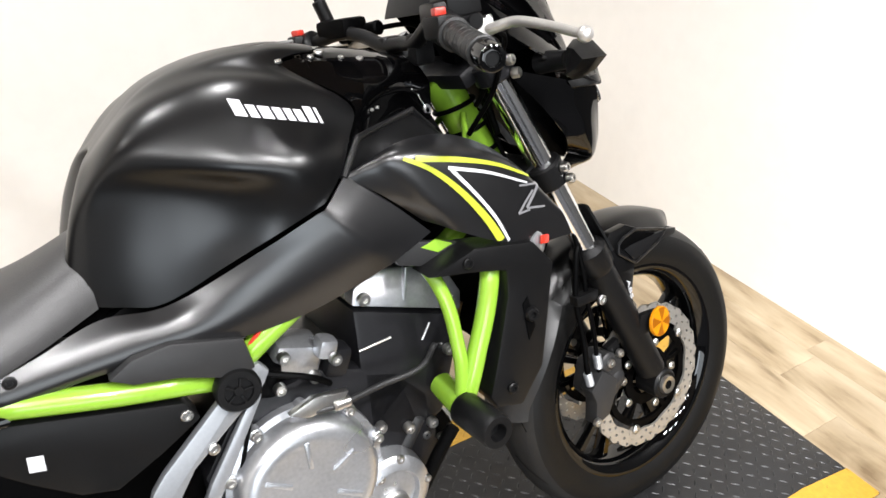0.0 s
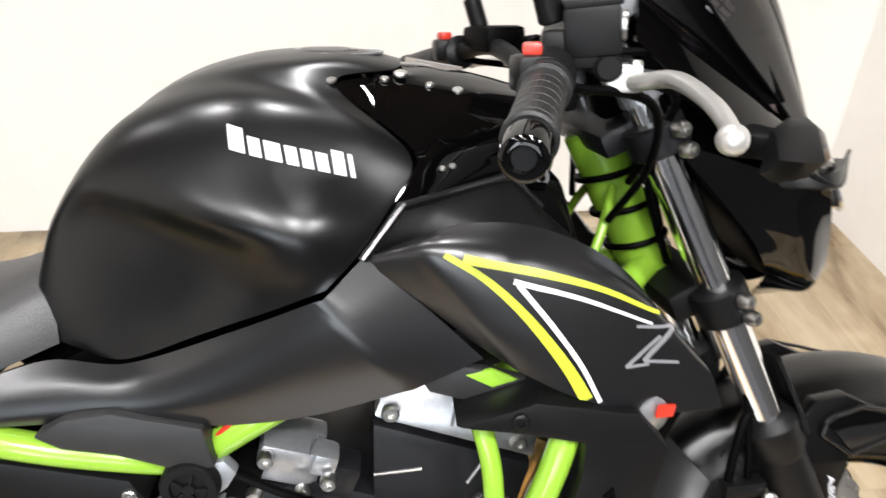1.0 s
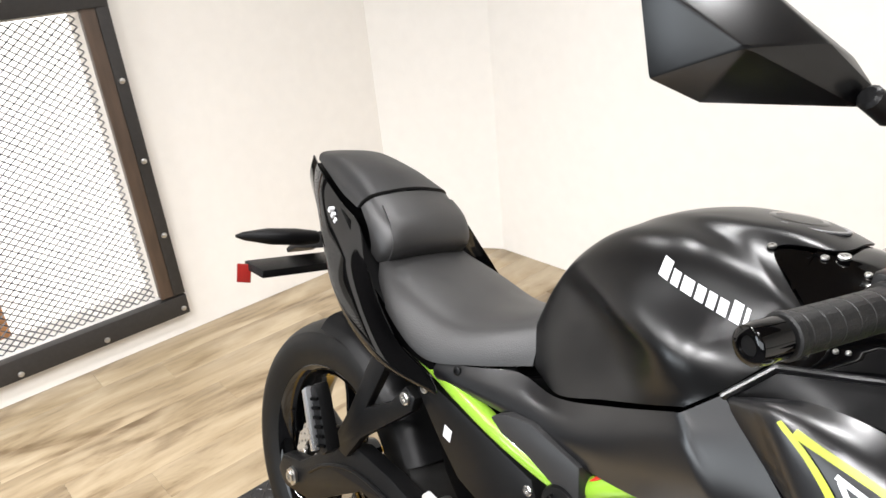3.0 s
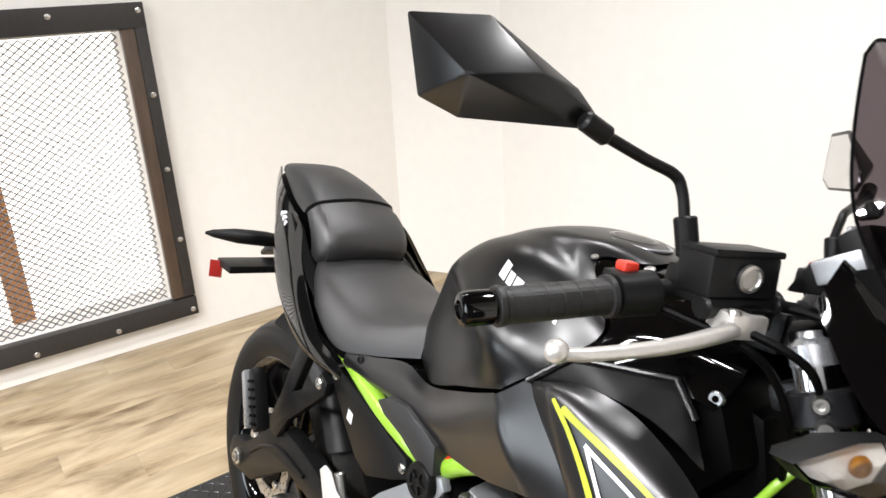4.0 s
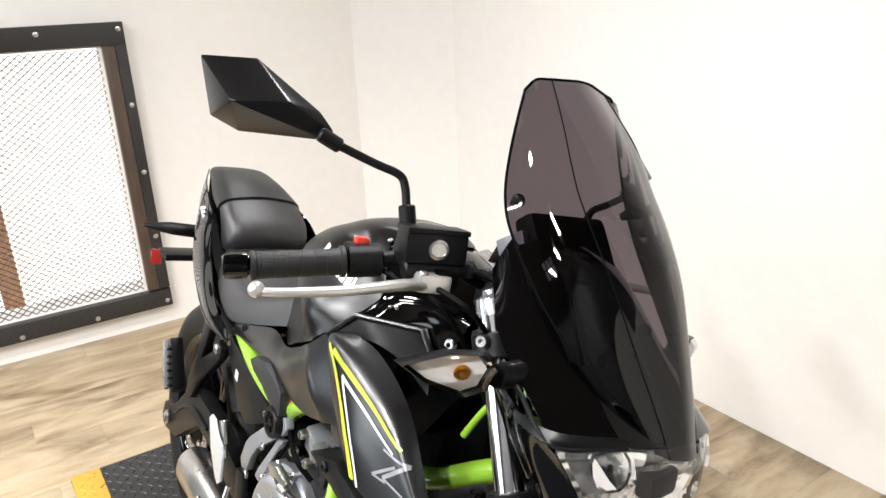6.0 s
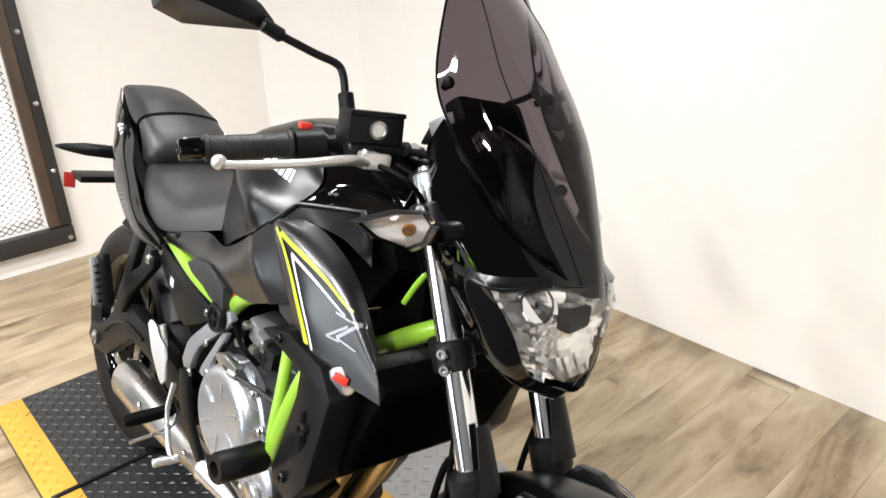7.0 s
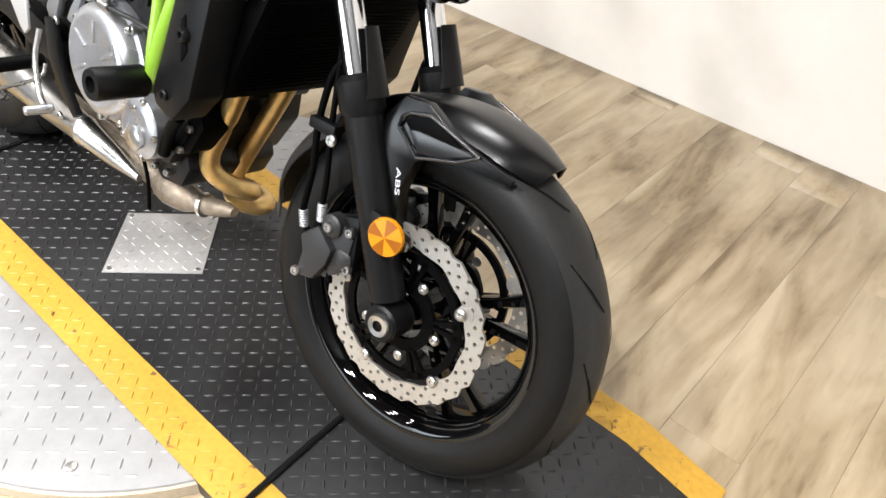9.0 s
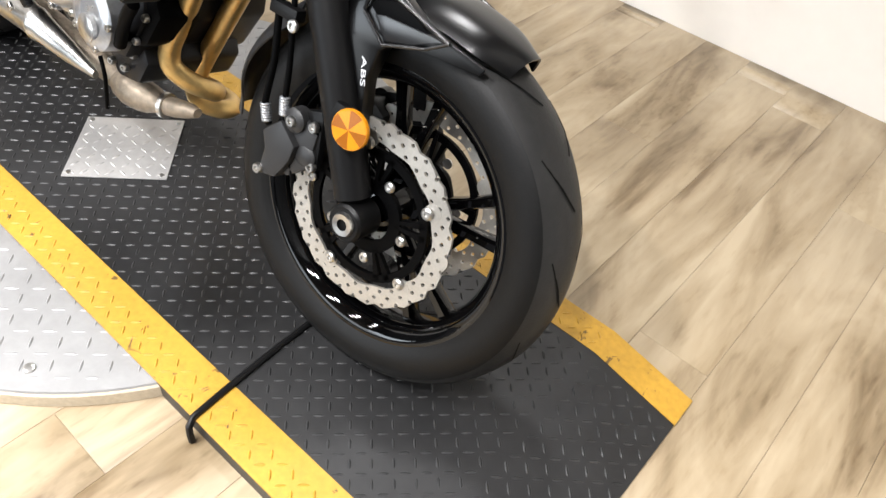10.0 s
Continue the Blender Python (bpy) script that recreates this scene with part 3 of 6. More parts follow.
def bolt(c, axis, r=0.007, h=0.006, mat=STEEL, parent=None, steer=False, flip=False, name="bolt"):
    bm = B()
    lathe(bm, [(0, r), (h * 0.7, r), (h, r * 0.8), (h, r * 0.45), (h * 0.5, r * 0.4)], c, axis, 12)
    return bp(name, bm, mat, parent=parent, steer=steer, flip=flip)


# wheels
def wheel(c, radius, width, rim_r, steer, name):
    bm = B()
    w = width / 2
    prof = [(-w * 0.78, rim_r - 0.004), (-w * 0.95, rim_r + 0.012), (-w, radius - 0.045), (-w * 0.93, radius - 0.026), (-w * 0.72, radius - 0.0125), (-w * 0.38, radius - 0.0035), (0, radius)]
    prof = prof + [(-a, r) for a, r in prof[-2::-1]]
    lathe(bm, prof, c, (0, 1, 0), 96, cap=False)
    ty = bp("tyre", bm, RUBBER, "black road tyre with shallow grooves", steer=steer, parent=None)
    # tread paler than the sidewall: wear, with its highlight painted in
    bm = B()
    band = [(-w * 0.90, radius - 0.0232), (-w * 0.72, radius - 0.0121), (-w * 0.55, radius - 0.0070), (-w * 0.38, radius - 0.0031), (-w * 0.19, radius - 0.0008), (0, radius + 0.0004)]
    band = band + [(-a, r) for a, r in band[-2::-1]]
    lathe(bm, band, c, (0, 1, 0), 96, cap=False)
    bp("tread_band", bm, TREADRUB, "worn grey tread, its highlight in the colour", steer=steer, parent=ty)
    # shaded grooves painted as flat dark strips, swept back from the crown to the shoulders
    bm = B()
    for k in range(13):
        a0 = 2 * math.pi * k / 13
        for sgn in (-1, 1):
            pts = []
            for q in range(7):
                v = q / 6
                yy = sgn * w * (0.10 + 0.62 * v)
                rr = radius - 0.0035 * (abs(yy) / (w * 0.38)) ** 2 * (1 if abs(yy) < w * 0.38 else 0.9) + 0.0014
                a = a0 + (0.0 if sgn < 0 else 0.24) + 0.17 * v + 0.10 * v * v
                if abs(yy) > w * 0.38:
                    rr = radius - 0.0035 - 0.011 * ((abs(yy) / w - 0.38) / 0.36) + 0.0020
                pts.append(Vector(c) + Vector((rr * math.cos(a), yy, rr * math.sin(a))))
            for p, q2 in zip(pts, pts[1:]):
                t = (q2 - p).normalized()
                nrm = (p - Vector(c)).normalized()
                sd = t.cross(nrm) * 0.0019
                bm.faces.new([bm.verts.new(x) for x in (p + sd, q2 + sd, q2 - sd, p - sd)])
    tagged(bp("groove", bm, GROOVE_SHADE, parent=ty, steer=steer), kind="stuff")
    bm = B()
    prof = [(-w * 0.84, rim_r + 0.010), (-w * 0.86, rim_r + 0.006), (-w * 0.80, rim_r - 0.004), (-w * 0.62, rim_r - 0.016), (-w * 0.4, rim_r - 0.022), (0, rim_r - 0.024)]
    prof = prof + [(-a, r) for a, r in prof[-2::-1]]
    inner = [(a * 0.99, r - 0.006) for a, r in reversed(prof)]
    lathe(bm, prof + inner + [prof[0]], c, (0, 1, 0), 96, cap=False)
    rm = bp("rim", bm, GLOSS, "gloss black cast rim", steer=steer)
    bm = B()
    lathe(bm, [(-0.055, 0.022), (-0.05, 0.034), (-0.02, 0.042), (0.02, 0.042), (0.05, 0.034), (0.055, 0.022)], c, (0, 1, 0), 32)
    bp("hub", bm, GLOSS, parent=rm, steer=steer)
    for k in range(5):
        for d in (-11, 11):
            a, a2 = radians(72 * k + 20 + d * 0.55), radians(72 * k + 20 + d)
            bm = B()
            rings = []
            for rr, hw, hy, aa in ((0.03, 0.012, 0.022, a), (0.09, 0.009, 0.018, a * 0.6 + a2 * 0.4), (0.15, 0.008, 0.014, a * 0.2 + a2 * 0.8), (rim_r - 0.02, 0.011, 0.016, a2)):
                o = Vector(c) + Vector((rr * math.cos(aa), 0, rr * math.sin(aa)))
                tn = Vector((-math.sin(aa), 0, math.cos(aa)))
                rings.append([bm.verts.new(o + tn * hw * p + Vector((0, hy * q, 0))) for p, q in ((-1, -0.6), (-0.6, -1), (0.6, -1), (1, -0.6), (1, 0.6), (0.6, 1), (-0.6, 1), (-1, 0.6))])
            bridge(bm, rings)
            bp("spoke", bm, GLOSS, parent=rm, steer=steer)
    return rm


def brake_disc(c, y, r0, r1, lobes, holes, steer, bolts=True, sgn=-1):
    """A wavy drilled disc in the wheel's plane, with its carrier and buttons."""
    bm = B()

    def at(r, a, dy=0.0):
        return Vector((c[0] + r * math.cos(a), y + dy, c[2] + r * math.sin(a)))

    def edge(r, a):
        if r >= r1 - 1e-6:
            return r1 - 0.006 * abs(math.sin(lobes * a / 2)) ** 3
        return r0 + 0.002 * math.sin(lobes * a / 2) if r <= r0 + 1e-6 else r
    th = -0.0045 * sgn
    for q in range(3):
        ra, rb = r0 + (r1 - r0) * q / 3, r0 + (r1 - r0) * (q + 1) / 3
        for k in range(holes):
            a0 = 2 * math.pi * (k + q / 2) / holes
            a1, am, rm = a0 + 2 * math.pi / holes, a0 + math.pi / holes, (ra + rb) / 2
            ring = [(ra, a0), (ra, am), (ra, a1), (rm, a1), (rb, a1), (rb, am), (rb, a0), (rm, a0)]
            outer = [[bm.verts.new(at(edge(r, a), a, dy)) for r, a in ring] for dy in (0, th)]
            hole = [[bm.verts.new(at(rm, am, dy) + Vector((math.cos(t), 0, math.sin(t))) * 0.0032) for t in range(0)] for dy in (0, th)]
            for h, o8, dy in ((hole[0], outer[0], 0), (hole[1], outer[1], th)):
                c8 = at(rm, am, dy)
                h.extend(bm.verts.new(c8 + (v.co - c8).normalized() * 0.0036) for v in o8)
            for f, g in ((outer[0], hole[0]), (hole[0], hole[1]), (hole[1], outer[1])):
                for i in range(8):
                    bm.faces.new((f[i], f[(i + 1) % 8], g[(i + 1) % 8], g[i]))
            if q == 2 or q == 0:
                ids = (4, 5, 6) if q == 2 else (0, 1, 2)
                for i, i2 in zip(ids, ids[1:]):
                    bm.faces.new((outer[0][i], outer[0][i2], outer[1][i2], outer[1][i]))
    bmesh.ops.remove_doubles(bm, verts=bm.verts, dist=0.0002)
    d = bp("brake_disc", bm, DISCSTEEL, "drilled wavy steel brake disc", steer=steer, smooth=25)
    for k in range(5):
        a = 2 * math.pi * k / 5 + 0.25
        for b0, b1 in ((-0.16, -0.05), (0.05, 0.16)):
            bm = B()
            q = [at(0.05, a + b0 * 0.6), at(r0 - 0.012, a + b0), at(r0 - 0.012, a + b1), at(0.05, a + b1 * 0.6)]
            bridge(bm, [[bm.verts.new(p) for p in q], [bm.verts.new(p + Vector((0, 0.008 * -sgn, 0))) for p in q]])
            bp("carrier_arm", bm, DEEP, parent=d, steer=steer)
    bm = B()
    lathe(bm, [(0, 0.04), (0, 0.06), (0.008, 0.06), (0.008, 0.04)], (c[0], y if sgn < 0 else y - 0.008, c[2]), (0, 1, 0), 40, cap=False)
    lathe(bm, [(0, r0 - 0.022), (0, r0 - 0.009), (0.007, r0 - 0.009), (0.007, r0 - 0.022)], (c[0], y if sgn < 0 else y - 0.007, c[2]), (0, 1, 0), 60, cap=False)
    bp("carrier", bm, DEEP, parent=d, steer=steer)
    if bolts:
        for k in range(5):
            a = 2 * math.pi * k / 5 + 0.55
            for rr, rad in ((r0 - 0.004, 0.0085), (r0 - 0.048, 0.0075)):
                o = at(rr, a + (0 if rr > r0 - 0.01 else 0.63))
                bm = B()
                lathe(bm, [(0, rad * 1.15), (0.003, rad * 1.1), (0.005, rad * 0.8), (0.005, rad * 0.4), (0.002, rad * 0.35)], (o.x, o.y + 0.002 * sgn, o.z), (0, sgn, 0), 14)
                bp("button", bm, STEEL, parent=d, steer=steer)
            o = at(r0 + 0.004, a)
            bm = B()
            tn = a
            lathe(bm, [(0, 0.014), (0.004, 0.014)], (o.x, o.y - (0.0005 if sgn < 0 else 0.0035), o.z), (0, 1, 0), 12)
            bp("lug", bm, DISCSTEEL, parent=d, steer=steer)
    return d


wheel(FW, 0.303, 0.122, 0.222, True, "front")
wheel(RW, 0.318, 0.165, 0.222, False, "rear")
brake_disc(FW, -0.073, 0.117, 0.151, 24, 32, True)
brake_disc(FW, 0.073, 0.117, 0.151, 24, 32, True, True, 1)
brake_disc(RW, -0.085, 0.078, 0.110, 18, 24, False, True)

# forks, calipers, front mudguard
for s in (False, True):
    bm = B()
    p = lambda z: Vector((fork_x(z), -0.0975, z))
    tube(bm, [p(0.335), p(0.365), p(0.40), p(0.60)], (0.028, 0.0285), 24, 16)
    lathe(bm, [(0, 0.026), (0.004, 0.030), (0.05, 0.030), (0.054, 0.026)], (FW.x - 0.003, -0.124, FW.z), (0, 1, 0), 24)
    lathe(bm, [(0, 0.028), (0.012, 0.0335), (0.05, 0.0335), (0.06, 0.024)], p(0.578), AX, 24)
    bp("fork_slider", bm, PLASTIC, "black fork lower", steer=True, flip=s)
    bm = B()
    tube(bm, [p(0.60), p(1.0)], 0.0205, 24)
    bp("fork_tube", bm, CHROME, "polished chrome fork tube", steer=True, flip=s)
    bm = B()
    grid = []
    for j in range(8):
        z = 0.600 + 0.086 * j / 7
        half = radians(50 - 20 * (j / 7) ** 0.7)
        rad = 0.034 + (0.003 * (1 - j / 7))
        row = []
        for i in range(15):
            a = -half + 2 * half * i / 14 + radians(8)
            row.append(p(z) + Vector((math.cos(a) * rad, math.sin(a) * rad, math.cos(a) * rad * RAKE)))
        grid.append(row)
    sheet(bm, grid, 0.004)
    bp("fork_guard", bm, PLASTIC, "black plastic fork guard", steer=True, flip=s)
    # axle end
    bm = B()
    lathe(bm, [(0, 0.009), (-0.001, 0.017), (0.004, 0.019), (0.02, 0.019)], (FW.x - 0.002, -0.129, FW.z), (0, 1, 0), 24, cap=False)
    bp("axle", bm, STEEL, "bare steel axle end", steer=True, flip=s)
    # brake caliper behind the slider
    bm = B()
    prism(bm, [(1.252, 0.362), (1.284, 0.392), (1.318, 0.364), (1.312, 0.336), (1.291, 0.298), (1.256, 0.290), (1.262, 0.336)], -0.118, -0.086, 0.005)
    prism(bm, [(1.262, 0.345), (1.300, 0.300), (1.340, 0.335), (1.346, 0.395), (1.315, 0.412), (1.280, 0.398)], -0.106, -0.050, 0.008)
    for q, h in (((1.304, -0.092, 0.400), 0.020), ((1.330, -0.090, 0.352), 0.014)):
        lathe(bm, [(0, 0.019), (h, 0.019), (h + 0.004, 0.014), (h + 0.005, 0.0)], q, (0, -1, 0), 20)
    cal = bp("brake_caliper", bm, GREYPLASTIC, "black two-piston brake caliper", steer=True, flip=s)
    for q in ((1.304, -0.114, 0.400), (1.338, -0.104, 0.404), (1.344, -0.100, 0.341), (1.258, -0.116, 0.298)):
        bolt(q, (0, -1, 0), 0.0085, 0.008, parent=cal, steer=True, flip=s)
    bm = B()
    prism(bm, [(1.315, 0.42), (1.345, 0.43), (1.352, 0.335), (1.325, 0.325)], -0.1, -0.085, 0.003)
    bp("caliper_bracket", bm, PLASTIC, parent=cal, steer=True, flip=s)
    # hoses
    bm = B()
    tube(bm, [(1.258, -0.112, 0.372), (1.248, -0.116, 0.40), (1.248, -0.112, 0.47), (1.241, -0.110, 0.545), (1.250, -0.110, 0.62), (1.262, -0.10, 0.66), (1.225, -0.06, 0.76)], 0.0055, 10, 40)
    bp("brake_hose", bm, DEEP, "black brake hose", steer=True, flip=s)
    if not s:
        bm = B()
        tube(bm, [(1.315, -0.10, 0.30), (1.282, -0.108, 0.395), (1.276, -0.110, 0.47), (1.266, -0.110, 0.545), (1.262, -0.110, 0.60), (1.245, -0.1, 0.70), (1.20, -0.06, 0.80)], 0.0045, 10, 40)
        bp("sensor_cable", bm, DEEP, "black wheel sensor cable", steer=True)
        bm = B()
        box(bm, (1.258, -0.113, 0.545), (0.050, 0.02, 0.018), 0.003)
        bp("hose_clip", bm, PLASTIC, steer=True)
        for q0, q1 in (((1.254, -0.113, 0.376), (1.247, -0.115, 0.404)), ((1.281, -0.109, 0.398), (1.278, -0.110, 0.424))):
            q0, q1 = Vector(q0), Vector(q1)
            bm = B()
            lathe(bm, [(k * 0.004 + d, r) for k in range(7) for d, r in ((0, 0.0075), (0.0022, 0.0082), (0.0038, 0.0068))], q0, q1 - q0, 12)
            bp("banjo_fitting", bm, HANGER, "ribbed steel hose fitting", steer=True)
        bolt((1.285, -0.126, 0.535), (0, -1, 0), 0.009, 0.006, steer=True)
    # round reflector on its stay
    bm = B()
    lathe(bm, [(0, 0.024), (0.003, 0.0285), (0.008, 0.0285), (0.0095, 0.0275)], (1.418, -0.128, 0.447), (0.12, -1, 0.05), 32)
    rf = bp("reflector", bm, AMBER, "round amber reflector", steer=True, flip=s)
    ax0 = Vector((0.12, -1, 0.05)).normalized()
    u0 = ax0.cross(Vector((0, 0, 1))).normalized()
    w0 = ax0.cross(u0)
    o0 = Vector((1.418, -0.128, 0.447)) + ax0 * 0.0098
    # every second wedge darker: the prisms' shading painted with two ambers
    for k in range(8):
        bm = B()
        rimq = [o0 + (u0 * math.cos(a) + w0 * math.sin(a)) * 0.0268 for a in (radians(45 * k + 10 + 9 * d) for d in range(6))]
        bm.faces.new([bm.verts.new(q) for q in [o0 + ax0 * 0.0016] + rimq])
        bp("prism_wedge", bm, AMBER_SHADED if k % 2 else AMBER, parent=rf, steer=True, flip=s)
    bm = B()
    prism(bm, [(1.37, 0.43), (1.425, 0.43), (1.43, 0.465), (1.38, 0.47)], -0.126, -0.112, 0.002)
    bp("reflector_stay", bm, PLASTIC, steer=True, flip=s)

# front mudguard
def guard_rows(a0, a1, rad, half, drop):
    rows = []
    for v in (-1, -0.86, -0.5, 0, 0.5, 0.86, 1):
        row = []
        for i in range(9):
            t = i / 8
            a = radians(a0 + (a1 - a0) * t)
            hw = half * (0.62 + 0.38 * math.sin(math.pi * min(1, 0.12 + t * 0.95))) * (min(1, 0.62 + 3.2 * t) if a0 < 100 else 1)
            r = rad - drop * abs(v) ** 3.2
            row.append((FW.x + r * math.cos(a), hw * v, FW.z + r * math.sin(a)))
        rows.append(row)
    return rows


bm = B()
sheet(bm, surface(guard_rows(65, 132, 0.330, 0.072, 0.030), 40, 21), 0.003)
mg = bp("front_mudguard", bm, MATTE, "satin black front mudguard", steer=True)
bm = B()
sheet(bm, surface(guard_rows(132, 176, 0.330, 0.092, 0.036), 24, 17), 0.003)
bp("rear_flap", bm, GREYPLASTIC, "black plastic mudguard flap", parent=mg, steer=True)
for s in (False, True):
    bm = B()
    prism(bm, [(1.33, 0.585), (1.36, 0.628), (1.40, 0.632), (1.455, 0.605), (1.55, 0.583), (1.545, 0.572), (1.425, 0.567), (1.405, 0.548), (1.395, 0.50), (1.405, 0.43), (1.375, 0.425), (1.362, 0.50), (1.345, 0.55)],
          lambda x, z: -0.083 + 0.12 * max(0, x - 1.45) - 0.01 * (z < 0.56), lambda x, z: -0.066, 0.004)
    sp = bp("side_brace", bm, MATTE, "satin black angular side brace with a vent", parent=mg, steer=True, flip=s)
    # near-black slab on the brace, painting the shade of the vent opening
    bm = B()
    prism(bm, [(1.374, 0.598), (1.386, 0.611), (1.412, 0.617), (1.440, 0.609), (1.470, 0.597), (1.425, 0.590), (1.400, 0.578)], -0.0905, -0.084, 0.001)
    bp("vent", bm, DEEP, parent=sp, steer=True, flip=s)
    bm = B()
    prism(bm, [(1.384, 0.590), (1.402, 0.594), (1.470, 0.597), (1.494, 0.596), (1.450, 0.574), (1.408, 0.562)], -0.0925, -0.084, 0.002)
    bp("vent_floor", bm, GREYSATIN, parent=sp, steer=True, flip=s)
    bm = B()
    vp = [Vector(q) for q in ((1.367, -0.0925, 0.588), (1.370, -0.0925, 0.604), (1.382, -0.0925, 0.613), (1.414, -0.0925, 0.621), (1.452, -0.091, 0.611), (1.500, -0.088, 0.597), (1.470, -0.092, 0.578), (1.408, -0.0945, 0.558), (1.367, -0.0925, 0.588))]
    for q0, q1 in zip(vp, vp[1:]):
        rod(bm, q0, q1, 0.0026, 8)
    bp("vent_edge", bm, GREYSATIN, "satin raised vent edge", parent=sp, steer=True, flip=s)

# ---- bodywork ----
# tank shell
TANK_SIDE = [
    [(0.527, -0.096, 0.772), (0.566, -0.116, 0.764), (0.612, -0.133, 0.761), (0.70, -0.160, 0.799), (0.765, -0.178, 0.826), (0.815, -0.190, 0.848)],
    [(0.517, -0.090, 0.806), (0.572, -0.114, 0.820), (0.638, -0.133, 0.828), (0.704, -0.152, 0.838), (0.774, -0.183, 0.850), (0.822, -0.190, 0.856)],
    [(0.534, -0.090, 0.862), (0.588, -0.112, 0.900), (0.652, -0.136, 0.902), (0.714, -0.160, 0.890), (0.782, -0.194, 0.876), (0.829, -0.189, 0.862)],
    [(0.544, -0.088, 0.888), (0.594, -0.122, 0.930), (0.658, -0.156, 0.924), (0.724, -0.186, 0.909), (0.792, -0.199, 0.893), (0.838, -0.183, 0.868)],
    [(0.552, -0.082, 0.904), (0.604, -0.122, 0.950), (0.674, -0.152, 0.950), (0.742, -0.176, 0.937), (0.808, -0.190, 0.914), (0.856, -0.174, 0.888)],
    [(0.561, -0.070, 0.922), (0.626, -0.112, 0.976), (0.735, -0.146, 0.982), (0.815, -0.150, 0.953), (0.852, -0.149, 0.933), (0.879, -0.145, 0.918)],
    [(0.569, -0.056, 0.934), (0.640, -0.090, 0.994), (0.746, -0.116, 1.010), (0.838, -0.120, 0.985), (0.874, -0.123, 0.966), (0.899, -0.123, 0.951)],
    [(0.577, -0.030, 0.941), (0.650, -0.050, 1.005), (0.72, -0.068, 1.026), (0.775, -0.078, 1.027), (0.803, -0.079, 1.022), (0.823, -0.078, 1.016)],
    [(0.579, -0.015, 0.943), (0.653, -0.026, 1.008), (0.73, -0.040, 1.034), (0.81, -0.048, 1.038), (0.850, -0.050, 1.033), (0.885, -0.050, 1.022)],
    [(0.580, 0.0, 0.944), (0.654, 0.0, 1.009), (0.73, 0.0, 1.036), (0.81, 0.0, 1.042), (0.852, 0.0, 1.038), (0.890, 0.0, 1.029)],
]
TANK = mirrored([[(r[0][0] + 0.012, r[0][1] * 0.2, r[0][2] - 0.004), (r[0][0] - 0.004, r[0][1] * 0.72, r[0][2] - 0.002)] + r for r in TANK_SIDE])
bm = B()
tank_grid = surface(TANK, 71, 113)
for k in range(9):
    tank_grid = [[p if j in (0, 112) or i == 0 else p * 0.5 + (tank_grid[j - 1][i] + tank_grid[j + 1][i]) * 0.25 if i == 70 and k < 16 else p if i == 70 else p * 0.5 + (tank_grid[j - 1][i] + tank_grid[j + 1][i] + row[i - 1] + row[i + 1]) * 0.125 for i, p in enumerate(row)] for j, row in enumerate(tank_grid)]
tank_tree = BVHTree.FromPolygons([p for row in tank_grid for p in row], [(j * 71 + i, j * 71 + i + 1, j * 71 + i + 72, j * 71 + i + 71) for j in range(112) for i in range(70)])
sheet(bm, tank_grid, 0.003)
tank = bp("fuel_tank", bm, MATTE, "satin black fuel tank shell with knee hollows", smooth=70)


def on(grid, u, v, lift=0.0):
    """A place on a sheet, u along its rows and v across them, raised outwards by lift."""
    nv, nu = len(grid) - 1, len(grid[0]) - 1
    x, y = min(max(u, 0), 1) * nu, min(max(v, 0), 1) * nv
    i, j = min(int(x), nu - 1), min(int(y), nv - 1)
    a, b = grid[j][i].lerp(grid[j][i + 1], x - i), grid[j + 1][i].lerp(grid[j + 1][i + 1], x - i)
    p = a.lerp(b, y - j)
    nrm = (grid[j][i + 1] - grid[j][i]).cross(grid[j + 1][i] - grid[j][i]).normalized()
    if nrm.y > 0:
        nrm = -nrm
    return p + nrm * lift


def lay(grid, p, j0, j1):
    """Place (u, v) on rows j0 to j1 of a sheet of a point (x, z) in side view."""
    best, bu, bv = 9, 0, 0
    for j in range(j0, min(j1, len(grid) - 1)):
        for i in range(len(grid[0]) - 1):
            d = (grid[j][i].x - p[0]) ** 2 + (grid[j][i].z - p[1]) ** 2
            if d < best:
                best, bu, bv = d, i, j
    a = grid[bv][bu]
    du, dv = grid[bv][bu + 1] - a, grid[bv + 1][bu] - a
    det = du.x * dv.z - du.z * dv.x
    rx, rz = p[0] - a.x, p[1] - a.z
    if abs(det) < 1e-12:
        return bu / (len(grid[0]) - 1), bv / (len(grid) - 1)
    return (bu + (rx * dv.z - rz * dv.x) / det) / (len(grid[0]) - 1), (bv + (du.x * rz - du.z * rx) / det) / (len(grid) - 1)


def strip(grid, path, w, lift, j0, j1, n=25):
    """A decal along a path in side view, w wide at its ends."""
    bm = B()
    pts = catmull([(x, 0, z) for x, z in path], n)
    rows = [[], [], []]
    for i, p in enumerate(pts):
        t = (pts[min(i + 1, n - 1)] - pts[max(i - 1, 0)]).normalized()
        sd = Vector((-t.z, 0, t.x))
        wd = w[0] + (w[1] - w[0]) * i / (n - 1)
        for k, r in zip((-0.5, 0, 0.5), rows):
            q = p + sd * wd * k
            r.append(on(grid, *lay(grid, (q.x, q.z), j0, j1), lift))
    return sheet(bm, rows, 0)


